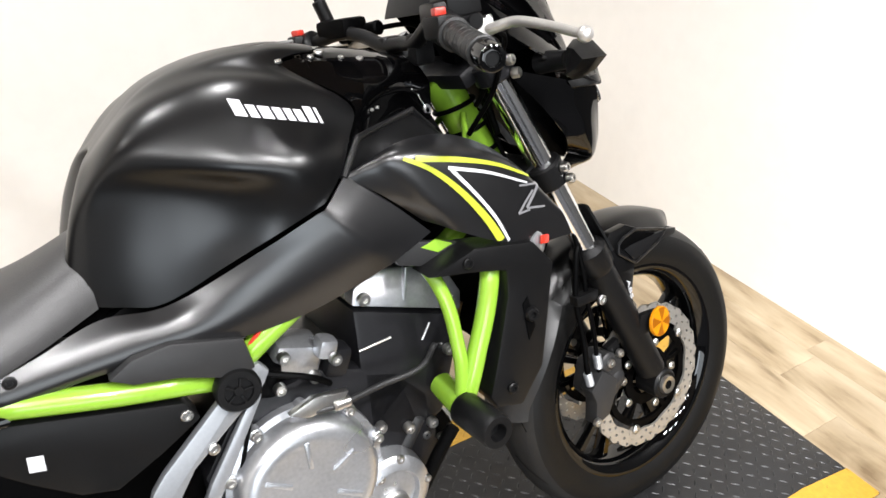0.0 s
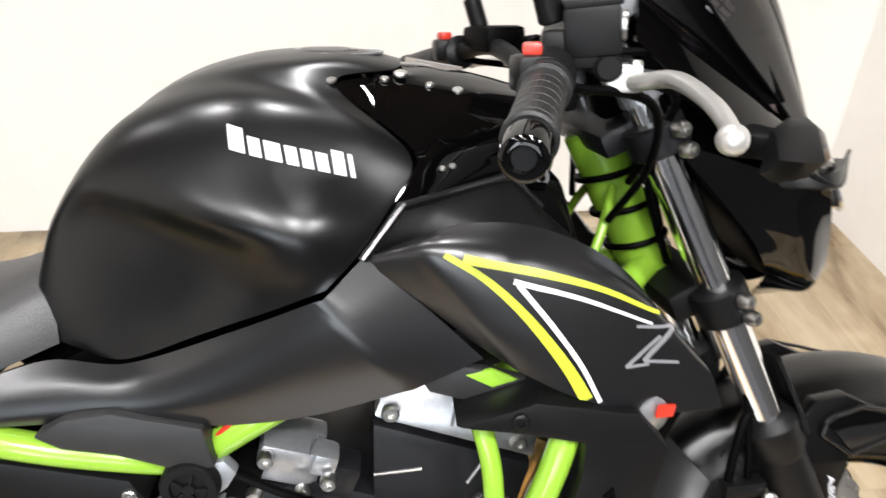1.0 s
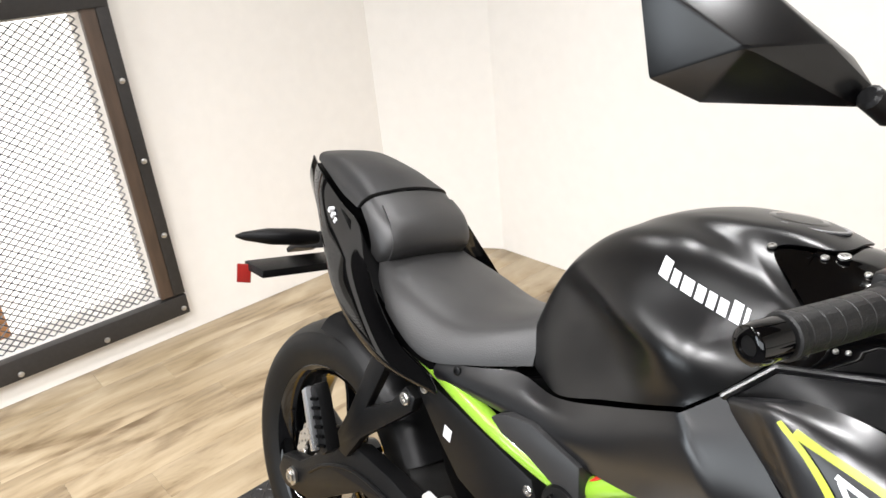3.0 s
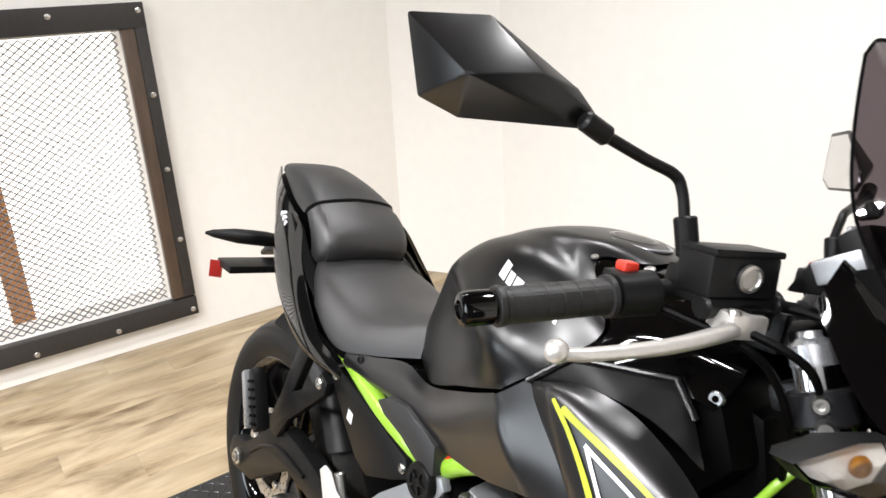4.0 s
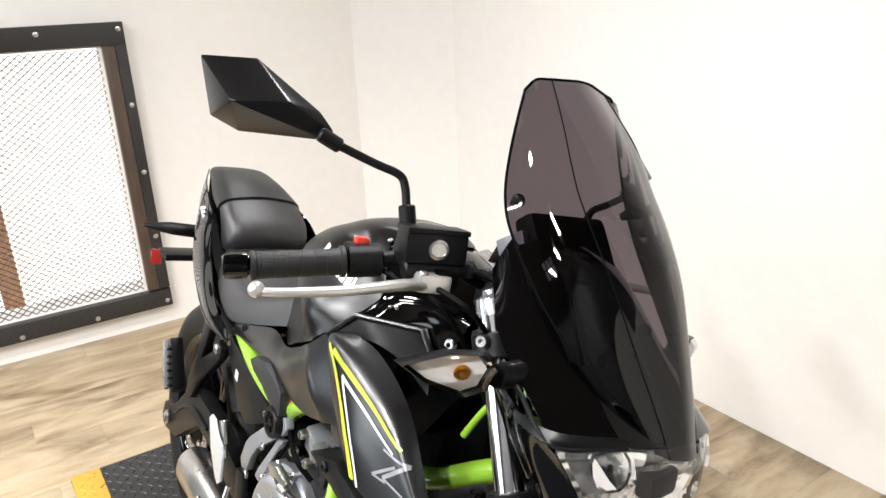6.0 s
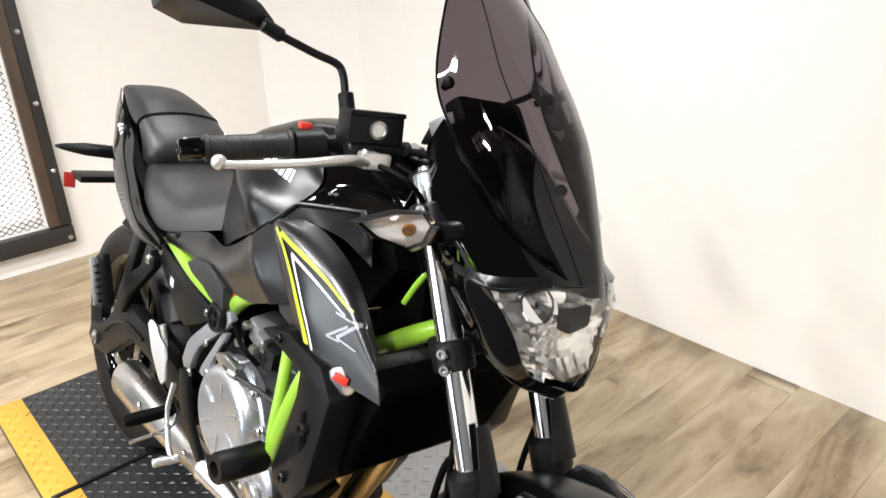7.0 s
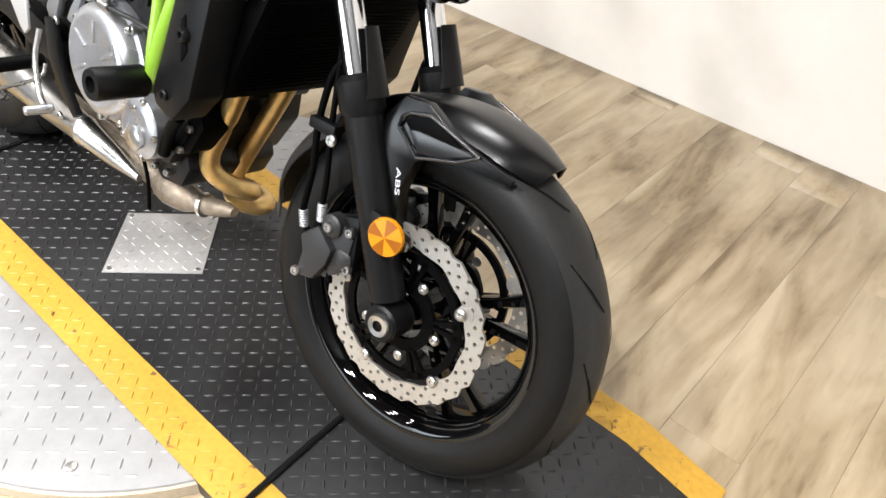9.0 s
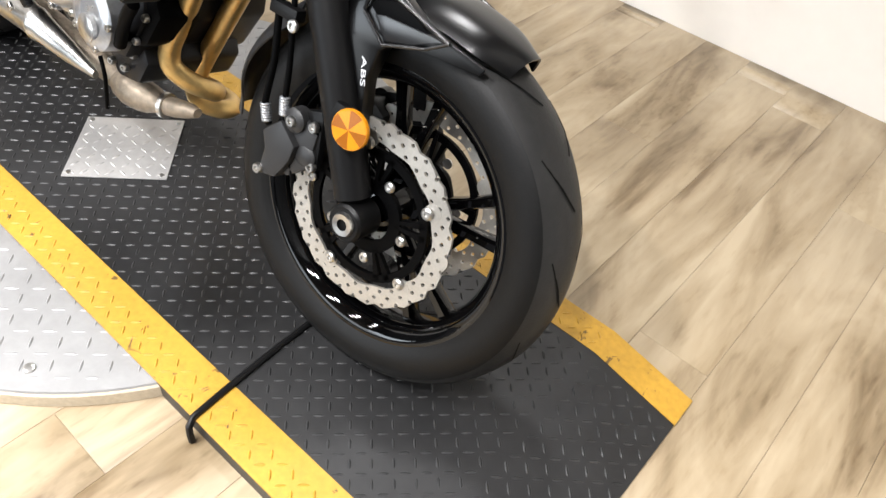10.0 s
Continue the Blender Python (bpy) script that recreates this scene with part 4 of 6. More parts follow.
# name plate drawn as plain white blocks
for dx, w, hgt in ((0, 0.0130, 0.0195), (0.0166, 0.0098, 0.0150), (0.0296, 0.0132, 0.0150), (0.0461, 0.0098, 0.0150), (0.0591, 0.0090, 0.0150), (0.0711, 0.0098, 0.0150), (0.0841, 0.0102, 0.0195), (0.0976, 0.0040, 0.0190)):
    grid = []
    for j in range(4):
        row = []
        for i in range(4):
            lx = dx + w * i / 3
            px, pz = 0.7385 + lx * 1.05 - 0.001 * j, 0.969 - 0.30 * lx + hgt * j / 3
            hit = tank_tree.ray_cast(Vector((px, -0.6, pz)), Vector((0, 1, 0)))
            nr = hit[1] if hit[1].y < 0 else -hit[1]
            row.append(hit[0] + nr * 0.0014)
        grid.append(row)
    bm = B()
    sheet(bm, grid, 0)
    bp("emblem_block", bm, STRIPE_W, "white emblem block", parent=tank)

# gloss cover ahead of the tank, with the filler
COVER = mirrored([
    [(0.850, -0.168, 0.876), (0.90, -0.146, 0.906), (0.97, -0.106, 0.914), (1.03, -0.088, 0.905)],
    [(0.882, -0.142, 0.918), (0.92, -0.124, 0.936), (0.98, -0.098, 0.938), (1.04, -0.076, 0.93)],
    [(0.901, -0.120, 0.951), (0.93, -0.108, 0.962), (0.985, -0.090, 0.962), (1.045, -0.068, 0.952)],
    [(0.862, -0.098, 0.985), (0.905, -0.086, 0.990), (0.975, -0.074, 0.983), (1.042, -0.056, 0.970)],
    [(0.824, -0.077, 1.013), (0.870, -0.062, 1.014), (0.960, -0.056, 1.000), (1.038, -0.040, 0.983)],
    [(0.886, -0.046, 1.018), (0.915, -0.040, 1.016), (0.975, -0.032, 1.004), (1.036, -0.024, 0.988)],
    [(0.890, 0.0, 1.025), (0.92, 0.0, 1.022), (0.975, 0.0, 1.010), (1.034, 0.0, 0.992)],
])
bm = B()
sheet(bm, surface(COVER, 31, 49), 0.003)
cov = bp("tank_cover", bm, GLOSS, "gloss black tank cover", smooth=70)
bm = B()
ring = [Vector((0.815 + 0.054 * math.cos(a) * (1 if math.cos(a) < 0 else 1.05), 0.040 * math.sin(a) * (1 - 0.12 * math.cos(a)), 1.040 - 0.004 * abs(math.cos(a)) - 0.003 * abs(math.sin(a)))) for a in (2 * math.pi * k / 48 for k in range(49))]
tube(bm, ring, 0.0022, 8, cap=False)
bp("filler_ring", bm, CAST, "silver rim round the filler flap", parent=tank)
bm = B()
lathe(bm, [(-0.006, 0.034), (0.001, 0.034), (0.002, 0.032), (0.002, 0.0)], (0.815, 0, 1.0385), (0.03, 0, 1), 36)
bp("filler_flap", bm, GLOSS, "gloss black filler flap", parent=tank)
bm = B()
box(bm, (0.929, 0.046, 1.0135), (0.066, 0.034, 0.003), 0.001, pose(0, 0, 0, 14, 11, 0))
lb = bp("warning_label", bm, pbr("grey_brown_label", (0.16, 0.14, 0.12), 0.5, var=0.06), "grey-brown warning label", parent=cov)
for k in range(3):
    bm = B()
    box(bm, (0.930, 0.036 + 0.009 * k, 1.0120 + 0.0022 * k), (0.044, 0.0025, 0.0035), 0.0004, pose(0, 0, 0, 14, 11, 0))
    bp("label_bar", bm, DECALGREY, "pale bar of fine print", parent=lb)
for q, r0 in (((0.824, -0.079, 1.016), 0.005), ((0.874, -0.062, 1.014), 0.0045), ((0.890, -0.054, 1.018), 0.007), ((0.918, -0.060, 1.007), 0.004), ((0.946, -0.058, 1.001), 0.0055), ((0.925, -0.124, 0.938), 0.003), ((0.935, -0.119, 0.939), 0.003)):
    bolt(q, (0, -0.4, 1), r0, 0.003, parent=cov)

# seat and tail
SEAT = mirrored([
    [(0.165, -0.105, 0.806), (0.26, -0.136, 0.762), (0.36, -0.142, 0.725), (0.45, -0.122, 0.742), (0.538, -0.088, 0.768)],
    [(0.160, -0.100, 0.822), (0.26, -0.132, 0.782), (0.36, -0.140, 0.745), (0.45, -0.119, 0.762), (0.538, -0.084, 0.790)],
    [(0.165, -0.085, 0.838), (0.27, -0.108, 0.808), (0.37, -0.112, 0.785), (0.45, -0.098, 0.796), (0.540, -0.070, 0.824)],
    [(0.168, -0.045, 0.845), (0.28, -0.055, 0.820), (0.37, -0.058, 0.802), (0.45, -0.053, 0.812), (0.546, -0.040, 0.848)],
    [(0.168, 0.0, 0.847), (0.28, 0.0, 0.823), (0.37, 0.0, 0.806), (0.45, 0.0, 0.816), (0.55, 0.0, 0.856)],
])
bm = B()
sheet(bm, surface(slid(SEAT, -0.018), 41, 33), 0.012)
bp("rider_seat", bm, VINYL, "black vinyl rider seat", smooth=70)
bm = B()
PAD = mirrored([
    [(0.140, -0.100, 0.806), (0.160, -0.104, 0.842), (0.150, -0.104, 0.877), (0.116, -0.100, 0.913)],
    [(0.160, -0.096, 0.808), (0.186, -0.098, 0.848), (0.172, -0.098, 0.888), (0.126, -0.096, 0.924)],
    [(0.176, -0.074, 0.815), (0.204, -0.076, 0.856), (0.189, -0.076, 0.898), (0.134, -0.074, 0.936)],
    [(0.180, 0.0, 0.818), (0.210, 0.0, 0.860), (0.194, 0.0, 0.905), (0.140, 0.0, 0.944)],
])
pad_grid = surface(slid(PAD, -0.022), 25, 31)
sheet(bm, pad_grid, 0.01)
bm2 = B()
sheet(bm2, [[p + Vector((0.0065, 0, 0.003)) for p in row[3:22]] for row in pad_grid[5:26]], 0.006)
pad = bp("back_pad", bm, VINYL, "black vinyl back pad", smooth=70)
bp("pad_inset", bm2, VINYL, "raised inset of the back pad", parent=pad, smooth=60)
HUMP = mirrored([
    [(0.112, -0.103, 0.912), (0.05, -0.096, 0.928), (-0.03, -0.080, 0.955), (-0.075, -0.070, 0.968)],
    [(0.122, -0.099, 0.928), (0.05, -0.090, 0.950), (-0.03, -0.074, 0.972), (-0.08, -0.064, 0.978)],
    [(0.132, -0.076, 0.942), (0.06, -0.066, 0.967), (-0.03, -0.054, 0.985), (-0.085, -0.046, 0.983)],
    [(0.140, 0.0, 0.951), (0.06, 0.0, 0.978), (-0.03, 0.0, 0.990), (-0.09, 0.0, 0.984)],
])
bm = B()
sheet(bm, surface(slid(HUMP, -0.024), 25, 31), 0.006)
bp("seat_cowl", bm, GREYPLASTIC, "satin black rear seat cowl", smooth=70)
for s in (False, True):
    TAIL = [
        [(-0.105, -0.072, 0.972), (-0.03, -0.094, 0.950), (0.06, -0.103, 0.915), (0.138, -0.111, 0.888), (0.195, -0.130, 0.828), (0.30, -0.142, 0.742), (0.40, -0.146, 0.712)],
        [(-0.112, -0.074, 0.93), (-0.03, -0.104, 0.905), (0.05, -0.122, 0.865), (0.128, -0.134, 0.832), (0.20, -0.146, 0.772), (0.30, -0.152, 0.715), (0.42, -0.150, 0.700)],
        [(-0.095, -0.068, 0.885), (-0.02, -0.098, 0.865), (0.05, -0.128, 0.83), (0.11, -0.140, 0.775), (0.20, -0.146, 0.715), (0.30, -0.152, 0.690), (0.42, -0.150, 0.692)],
        [(-0.06, -0.045, 0.84), (0.0, -0.080, 0.825), (0.06, -0.105, 0.79), (0.11, -0.12, 0.74), (0.18, -0.13, 0.700), (0.28, -0.140, 0.680), (0.40, -0.142, 0.685)],
    ]
    bm = B()
    sheet(bm, surface([[(x, y + (0.006 if s else -0.030 + 0.014 * min(1, max(0, 0.10 - x) / 0.2)), z) for x, y, z in r] for r in TAIL], 41, 19), 0.003)
    tc = bp("tail_panel", bm, GLOSS, "gloss black tail side panel", flip=s, smooth=60)
    for k in range(3):
        bm = B()
        prism(bm, [(0.050 + 0.010 * k, 0.902 - 0.008 * k), (0.056 + 0.010 * k, 0.898 - 0.008 * k), (0.052 + 0.010 * k, 0.890 - 0.008 * k), (0.046 + 0.010 * k, 0.894 - 0.008 * k)], -0.1465 if not s else -0.1105, -0.10, 0.0005)
        bp("model_mark", bm, STRIPE_W, "small white mark", parent=tc, flip=s)
# added near-black fillers that put shade into the gaps round seat and tail
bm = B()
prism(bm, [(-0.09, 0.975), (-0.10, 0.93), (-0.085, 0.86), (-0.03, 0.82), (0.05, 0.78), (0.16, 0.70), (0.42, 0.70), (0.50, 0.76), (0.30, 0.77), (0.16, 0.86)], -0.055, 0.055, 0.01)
bp("tail_core", bm, DEEP, "near-black filler under the tail")
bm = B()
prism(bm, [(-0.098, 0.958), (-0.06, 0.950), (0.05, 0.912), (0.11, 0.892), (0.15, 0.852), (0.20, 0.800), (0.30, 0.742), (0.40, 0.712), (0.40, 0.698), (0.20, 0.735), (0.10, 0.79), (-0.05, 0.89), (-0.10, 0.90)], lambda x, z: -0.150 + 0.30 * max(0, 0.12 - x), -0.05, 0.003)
bp("seam_filler", bm, DEEP, "near-black filler for the shaded gap between seat and tail panel")
# rear lamp, plate holder, signals
bm = B()
prism(bm, [(-0.075, 0.85), (-0.03, 0.83), (0.0, 0.80), (-0.10, 0.775), (-0.25, 0.735), (-0.285, 0.715), (-0.29, 0.725), (-0.24, 0.765), (-0.15, 0.80)], -0.035, 0.035, 0.004)
ph = bp("plate_holder", bm, PLASTIC, "black plate holder arm")
bm = B()
box(bm, (-0.205, -0.035, 0.712), (0.085, 0.25, 0.018), 0.004)
bp("plate_bracket", bm, PLASTIC, parent=ph)
for s in (False, True):
    bm = B()
    rings = []
    for t, w, h in ((0, 0.016, 0.014), (0.25, 0.024, 0.018), (0.6, 0.024, 0.017), (0.9, 0.012, 0.009), (1.0, 0.003, 0.003)):
        o = Vector((-0.140, -0.05, 0.79)).lerp(Vector((-0.152, -0.228, 0.804)), t)
        rings.append([bm.verts.new(o + Vector((w * math.cos(a), 0, h * math.sin(a)))) for a in (2 * math.pi * k / 12 for k in range(12))])
    bridge(bm, rings)
    bp("rear_signal", bm, PLASTIC, "black stalked rear turn signal", flip=s)
    bm = B()
    box(bm, (-0.235, -0.166 if not s else -0.09, 0.696), (0.006, 0.030, 0.042), 0.002, pose(0, 0, 0, 0, 0, -35))
    bp("side_reflector", bm, REFLRED, "red rear side reflector", parent=ph, flip=s)
bm = B()
box(bm, (-0.098, 0, 0.90), (0.02, 0.09, 0.06), 0.008)
bp("tail_lamp", bm, REFLRED, "red tail lamp")

# knee panels, shrouds
KNEE = [
    [(0.384, -0.150, 0.724), (0.46, -0.141, 0.743), (0.535, -0.130, 0.762), (0.612, -0.137, 0.758), (0.72, -0.165, 0.799), (0.804, -0.192, 0.838), (0.815, -0.193, 0.843), (0.850, -0.182, 0.875)],
    [(0.382, -0.154, 0.712), (0.47, -0.150, 0.726), (0.552, -0.148, 0.740), (0.634, -0.155, 0.744), (0.735, -0.176, 0.775), (0.826, -0.200, 0.812), (0.838, -0.200, 0.817), (0.884, -0.186, 0.846)],
    [(0.388, -0.154, 0.702), (0.48, -0.153, 0.711), (0.570, -0.156, 0.720), (0.655, -0.164, 0.724), (0.755, -0.179, 0.746), (0.850, -0.200, 0.778), (0.864, -0.200, 0.782), (0.922, -0.188, 0.808)],
    [(0.40, -0.150, 0.696), (0.50, -0.150, 0.702), (0.595, -0.155, 0.704), (0.688, -0.161, 0.698), (0.785, -0.170, 0.708), (0.880, -0.190, 0.742), (0.895, -0.190, 0.746), (0.956, -0.188, 0.772)],
]
SHROUD = [
    [(0.862, -0.172, 0.875), (0.890, -0.180, 0.888), (0.940, -0.180, 0.902), (1.010, -0.176, 0.894), (1.088, -0.172, 0.850), (1.152, -0.172, 0.770)],
    [(0.853, -0.180, 0.870), (0.884, -0.196, 0.880), (0.918, -0.210, 0.888), (1.00, -0.212, 0.870), (1.094, -0.201, 0.832), (1.172, -0.188, 0.752)],
    [(0.895, -0.192, 0.838), (0.925, -0.206, 0.835), (0.957, -0.217, 0.825), (1.03, -0.221, 0.802), (1.108, -0.206, 0.775), (1.184, -0.190, 0.728)],
    [(0.945, -0.190, 0.792), (0.968, -0.205, 0.780), (0.995, -0.214, 0.765), (1.047, -0.219, 0.740), (1.115, -0.208, 0.716), (1.192, -0.190, 0.706)],
]
for s in (False, True):
    bm = B()
    sheet(bm, surface(KNEE, 57, 19), 0.003)
    kp = bp("side_panel", bm, GREYSATIN, "satin graphite side panel", flip=s, smooth=60)
    bolt((0.430, -0.148, 0.727), (0, -1, 0), 0.008, 0.004, PLASTIC, parent=kp, flip=s)
    g = surface(SHROUD, 61, 31)
    bm = B()
    sheet(bm, g, 0.003)
    sh = bp("radiator_shroud", bm, GREYSATIN, "satin graphite radiator shroud with lime and silver stripes", flip=s, smooth=50)

    def band(name, path, w, mat, lift):
        bp(name, strip(g, path, w, lift, 8, 30), mat, parent=sh, flip=s)

    band("lime_stripe", [(0.935, 0.882), (1.00, 0.866), (1.06, 0.845), (1.116, 0.815)], (0.008, 0.003), STRIPE_Y, 0.0016)
    band("lime_stripe", [(0.919, 0.886), (0.955, 0.863), (0.990, 0.828), (1.025, 0.781), (1.047, 0.742)], (0.005, 0.012), STRIPE_Y, 0.0018)
    band("silver_stripe", [(0.978, 0.861), (1.04, 0.840), (1.108, 0.808)], (0.005, 0.0025), STRIPE_W, 0.0014)
    band("silver_stripe", [(0.982, 0.858), (1.013, 0.818), (1.040, 0.778), (1.060, 0.738)], (0.005, 0.0045), STRIPE_W, 0.0014)
    for a, b2, w in (((1.092, 0.808), (1.132, 0.801), 0.0030), ((1.132, 0.801), (1.101, 0.773), 0.0055), ((1.101, 0.773), (1.138, 0.765), 0.0030), ((1.117, 0.795), (1.083, 0.770), 0.0040), ((1.083, 0.770), (1.107, 0.769), 0.0030)):
        band("emblem_bar", [a, ((a[0] + b2[0]) / 2, (a[1] + b2[1]) / 2), b2], (w, w), DECALGREY, 0.0014)

# added near-black core and backings, so gaps between the panels stay dark
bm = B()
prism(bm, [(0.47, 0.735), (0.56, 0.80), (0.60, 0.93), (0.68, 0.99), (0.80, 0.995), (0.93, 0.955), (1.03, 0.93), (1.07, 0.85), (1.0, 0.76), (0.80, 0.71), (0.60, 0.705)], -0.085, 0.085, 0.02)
bp("tank_core", bm, DEEP, "near-black filler inside the tank and side panels")
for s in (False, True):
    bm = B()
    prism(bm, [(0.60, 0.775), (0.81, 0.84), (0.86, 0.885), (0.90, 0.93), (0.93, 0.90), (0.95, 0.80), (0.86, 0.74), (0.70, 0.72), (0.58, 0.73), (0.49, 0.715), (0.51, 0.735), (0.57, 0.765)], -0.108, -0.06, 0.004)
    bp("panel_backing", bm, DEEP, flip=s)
    # trim fin between tank cover and shroud
    bm = B()
    for a0, b0 in (((0.850, -0.182, 0.874), (0.886, -0.158, 0.914)), ((0.886, -0.158, 0.914), (0.992, -0.108, 0.926)), ((0.992, -0.108, 0.926), (1.022, -0.106, 0.894))):
        a0, b0 = Vector(a0), Vector(b0)
        d0 = (b0 - a0).normalized()
        n0 = Vector((0.1, -0.85, 0.5)).cross(d0).normalized()
        ft = d0.cross(n0)
        if ft.y > 0:
            ft = -ft
        rings = [[bm.verts.new(p + n0 * u + ft * v) for u, v in ((-0.004, 0), (-0.0015, 0.003), (0.0015, 0.003), (0.004, 0), (0.004, -0.008), (-0.004, -0.008))] for p in (a0 - d0 * 0.002, b0 + d0 * 0.002)]
        bridge(bm, rings)
    bp("shroud_trim", bm, GREYSATIN, "raised graphite trim edge", flip=s)
    bm = B()
    sheet(bm, surface([[(0.852, -0.178, 0.872), (0.886, -0.154, 0.911), (0.940, -0.129, 0.917), (0.991, -0.104, 0.923), (1.020, -0.102, 0.893)],
                       [(0.868, -0.166, 0.872), (0.905, -0.158, 0.884), (0.945, -0.150, 0.890), (1.000, -0.140, 0.884), (1.060, -0.130, 0.860)]], 30, 7), 0.003)
    bp("intake_panel", bm, PLASTIC, "black recessed intake panel", flip=s)
    # lower lip of the shroud, with a lime inset
    bm = B()
    prism(bm, [(0.895, 0.752), (0.925, 0.765), (1.02, 0.738), (1.035, 0.728), (0.945, 0.722), (0.905, 0.735)], -0.182, -0.168, 0.003)
    lip = bp("shroud_lip", bm, GREYPLASTIC, flip=s)
    bm = B()
    prism(bm, [(0.94, 0.752), (0.965, 0.757), (0.99, 0.745), (0.965, 0.738)], -0.1835, -0.178, 0.001)
    bp("lime_inset", bm, GREEN, "lime green inset", parent=lip, flip=s)
    bm = B()
    prism(bm, [(0.525, 0.700), (0.555, 0.717), (0.60, 0.722), (0.685, 0.700), (0.692, 0.655), (0.66, 0.652), (0.60, 0.675), (0.55, 0.685)], -0.170, -0.138, 0.004)
    bp("side_trim", bm, GREYPLASTIC, "dark grey angular trim", flip=s)
    bm = B()
    prism(bm, [(0.335, 0.678), (0.37, 0.690), (0.43, 0.675), (0.53, 0.650), (0.60, 0.633), (0.615, 0.605), (0.56, 0.575), (0.50, 0.548), (0.46, 0.56), (0.415, 0.597), (0.36, 0.650)], -0.153, -0.110, 0.005)
    sc = bp("lower_cover", bm, PLASTIC, "black plastic lower side cover", flip=s)
    bm = B()
    prism(bm, [(0.420, 0.634), (0.437, 0.630), (0.435, 0.610), (0.418, 0.614)], -0.1535, -0.150, 0)
    bp("sticker", bm, STRIPE_W, "small white sticker", parent=sc, flip=s)
    for q in ((0.365, -0.152, 0.672), (0.598, -0.152, 0.615)):
        bolt(q, (0, -1, 0), 0.008, 0.005, parent=sc, flip=s)

    # lime frame tubes
    for pts, r in (([(0.27, -0.120, 0.725), (0.40, -0.138, 0.700), (0.52, -0.148, 0.674), (0.61, -0.142, 0.652), (0.655, -0.122, 0.632)], 0.0155),
                   ([(0.655, -0.126, 0.632), (0.70, -0.142, 0.672), (0.755, -0.146, 0.707), (0.85, -0.138, 0.757)], 0.0165),
                   ([(0.938, -0.150, 0.745), (0.946, -0.164, 0.724), (0.955, -0.186, 0.696), (0.963, -0.196, 0.659), (0.966, -0.202, 0.612), (0.966, -0.207, 0.567), (0.961, -0.206, 0.520)], 0.0105),
                   ([(1.048, -0.180, 0.728), (1.035, -0.198, 0.692), (1.024, -0.205, 0.662), (1.011, -0.208, 0.627), (0.995, -0.209, 0.588), (0.981, -0.209, 0.550), (0.966, -0.207, 0.512)], 0.0145),
                   ([(1.165, -0.022, 0.795), (1.105, -0.060, 0.757), (1.045, -0.082, 0.718), (0.96, -0.105, 0.69)], 0.0165),
                   ([(1.118, -0.030, 0.890), (1.100, -0.058, 0.850), (1.080, -0.072, 0.802)], 0.0052)):
        bm = B()
        tube(bm, pts, r, 16, 28)
        bp("frame_tube", bm, GREEN, "lime green steel frame tube", flip=s)
    bm = B()
    rod(bm, (0.964, -0.135, 0.508), (0.957, -0.218, 0.506), 0.020, 20, 0.005)
    bp("frame_lug", bm, GREEN, "lime green engine mount lug", flip=s)
    bm = B()
    lathe(bm, [(0, 0.0225), (0.004, 0.0255), (0.082, 0.0255), (0.088, 0.023), (0.088, 0.013), (0.07, 0.012)], (0.957, -0.215, 0.507), (0.03, -1, 0.02), 32)
    bp("frame_slider", bm, PLASTIC, "black nylon frame slider", flip=s)
    # pivot cap
    bm = B()
    lathe(bm, [(0, 0.026), (0.004, 0.030), (0.018, 0.030), (0.022, 0.027), (0.022, 0.019), (0.018, 0.018), (0.018, 0.007), (0.022, 0.006)], (0.664, -0.152, 0.633), (0, -1, 0), 32)
    pc = bp("pivot_cap", bm, PLASTIC, "round black pivot cap", flip=s)
    for k in range(5):
        a = 2 * math.pi * k / 5
        bm = B()
        box(bm, (0.664 + 0.0125 * math.cos(a), -0.172, 0.633 + 0.0125 * math.sin(a)), (0.012, 0.006, 0.003), 0.0005, Matrix.Rotation(-a, 4, "Y"))
        bp("rib", bm, PLASTIC, parent=pc, flip=s)

# added near-black block, darkens the cavity and hides the far tubes
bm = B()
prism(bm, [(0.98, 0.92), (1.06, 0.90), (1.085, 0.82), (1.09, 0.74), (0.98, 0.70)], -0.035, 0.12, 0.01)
bp("head_filler", bm, DEEP, "near-black filler block behind the steering head")
bolt((1.026, -0.078, 0.916), (0.3, -1, 0.1), 0.009, 0.008, CAST)
bm = B()
rod(bm, PIVOT + AX * 0.50, PIVOT + AX * 0.72, 0.030, 28, 0.004)
bp("head_tube", bm, GREEN, "lime green steering head")
for z in (0.86, 0.82, 0.90):
    bm = B()
    c0 = PIVOT + AX * ((z - 0.303) / AX.z)
    lathe(bm, [(math.sin(t) * 0.004, 0.034 + math.cos(t) * 0.004) for t in (2 * math.pi * k / 8 for k in range(9))], c0, AX + Vector((0.2, 0.1, 0)), 32, cap=False)
    bp("cable_loop", bm, DEEP, "black cable looped round the steering head")

# ---- engine ----
bm = B()
prism(bm, [(0.60, 0.50), (0.66, 0.585), (0.78, 0.60), (0.90, 0.56), (0.95, 0.50), (0.95, 0.40), (0.90, 0.315), (0.78, 0.295), (0.66, 0.32), (0.60, 0.40)], -0.128, 0.128, 0.012)
bp("crankcase", bm, CASTDARK, "dark cast crankcase")
CC = Vector((0.730, -0.128, 0.452))
bm = B()
lathe(bm, [(0, 0.114), (0.004, 0.116), (0.018, 0.115), (0.021, 0.106), (0.034, 0.103), (0.044, 0.098), (0.050, 0.090), (0.052, 0.080), (0.0505, 0.072), (0.0505, 0.030), (0.049, 0.0)], CC, (0, -1, 0), 56)
cc = bp("clutch_cover", bm, CAST, "cast aluminium clutch cover", smooth=50)
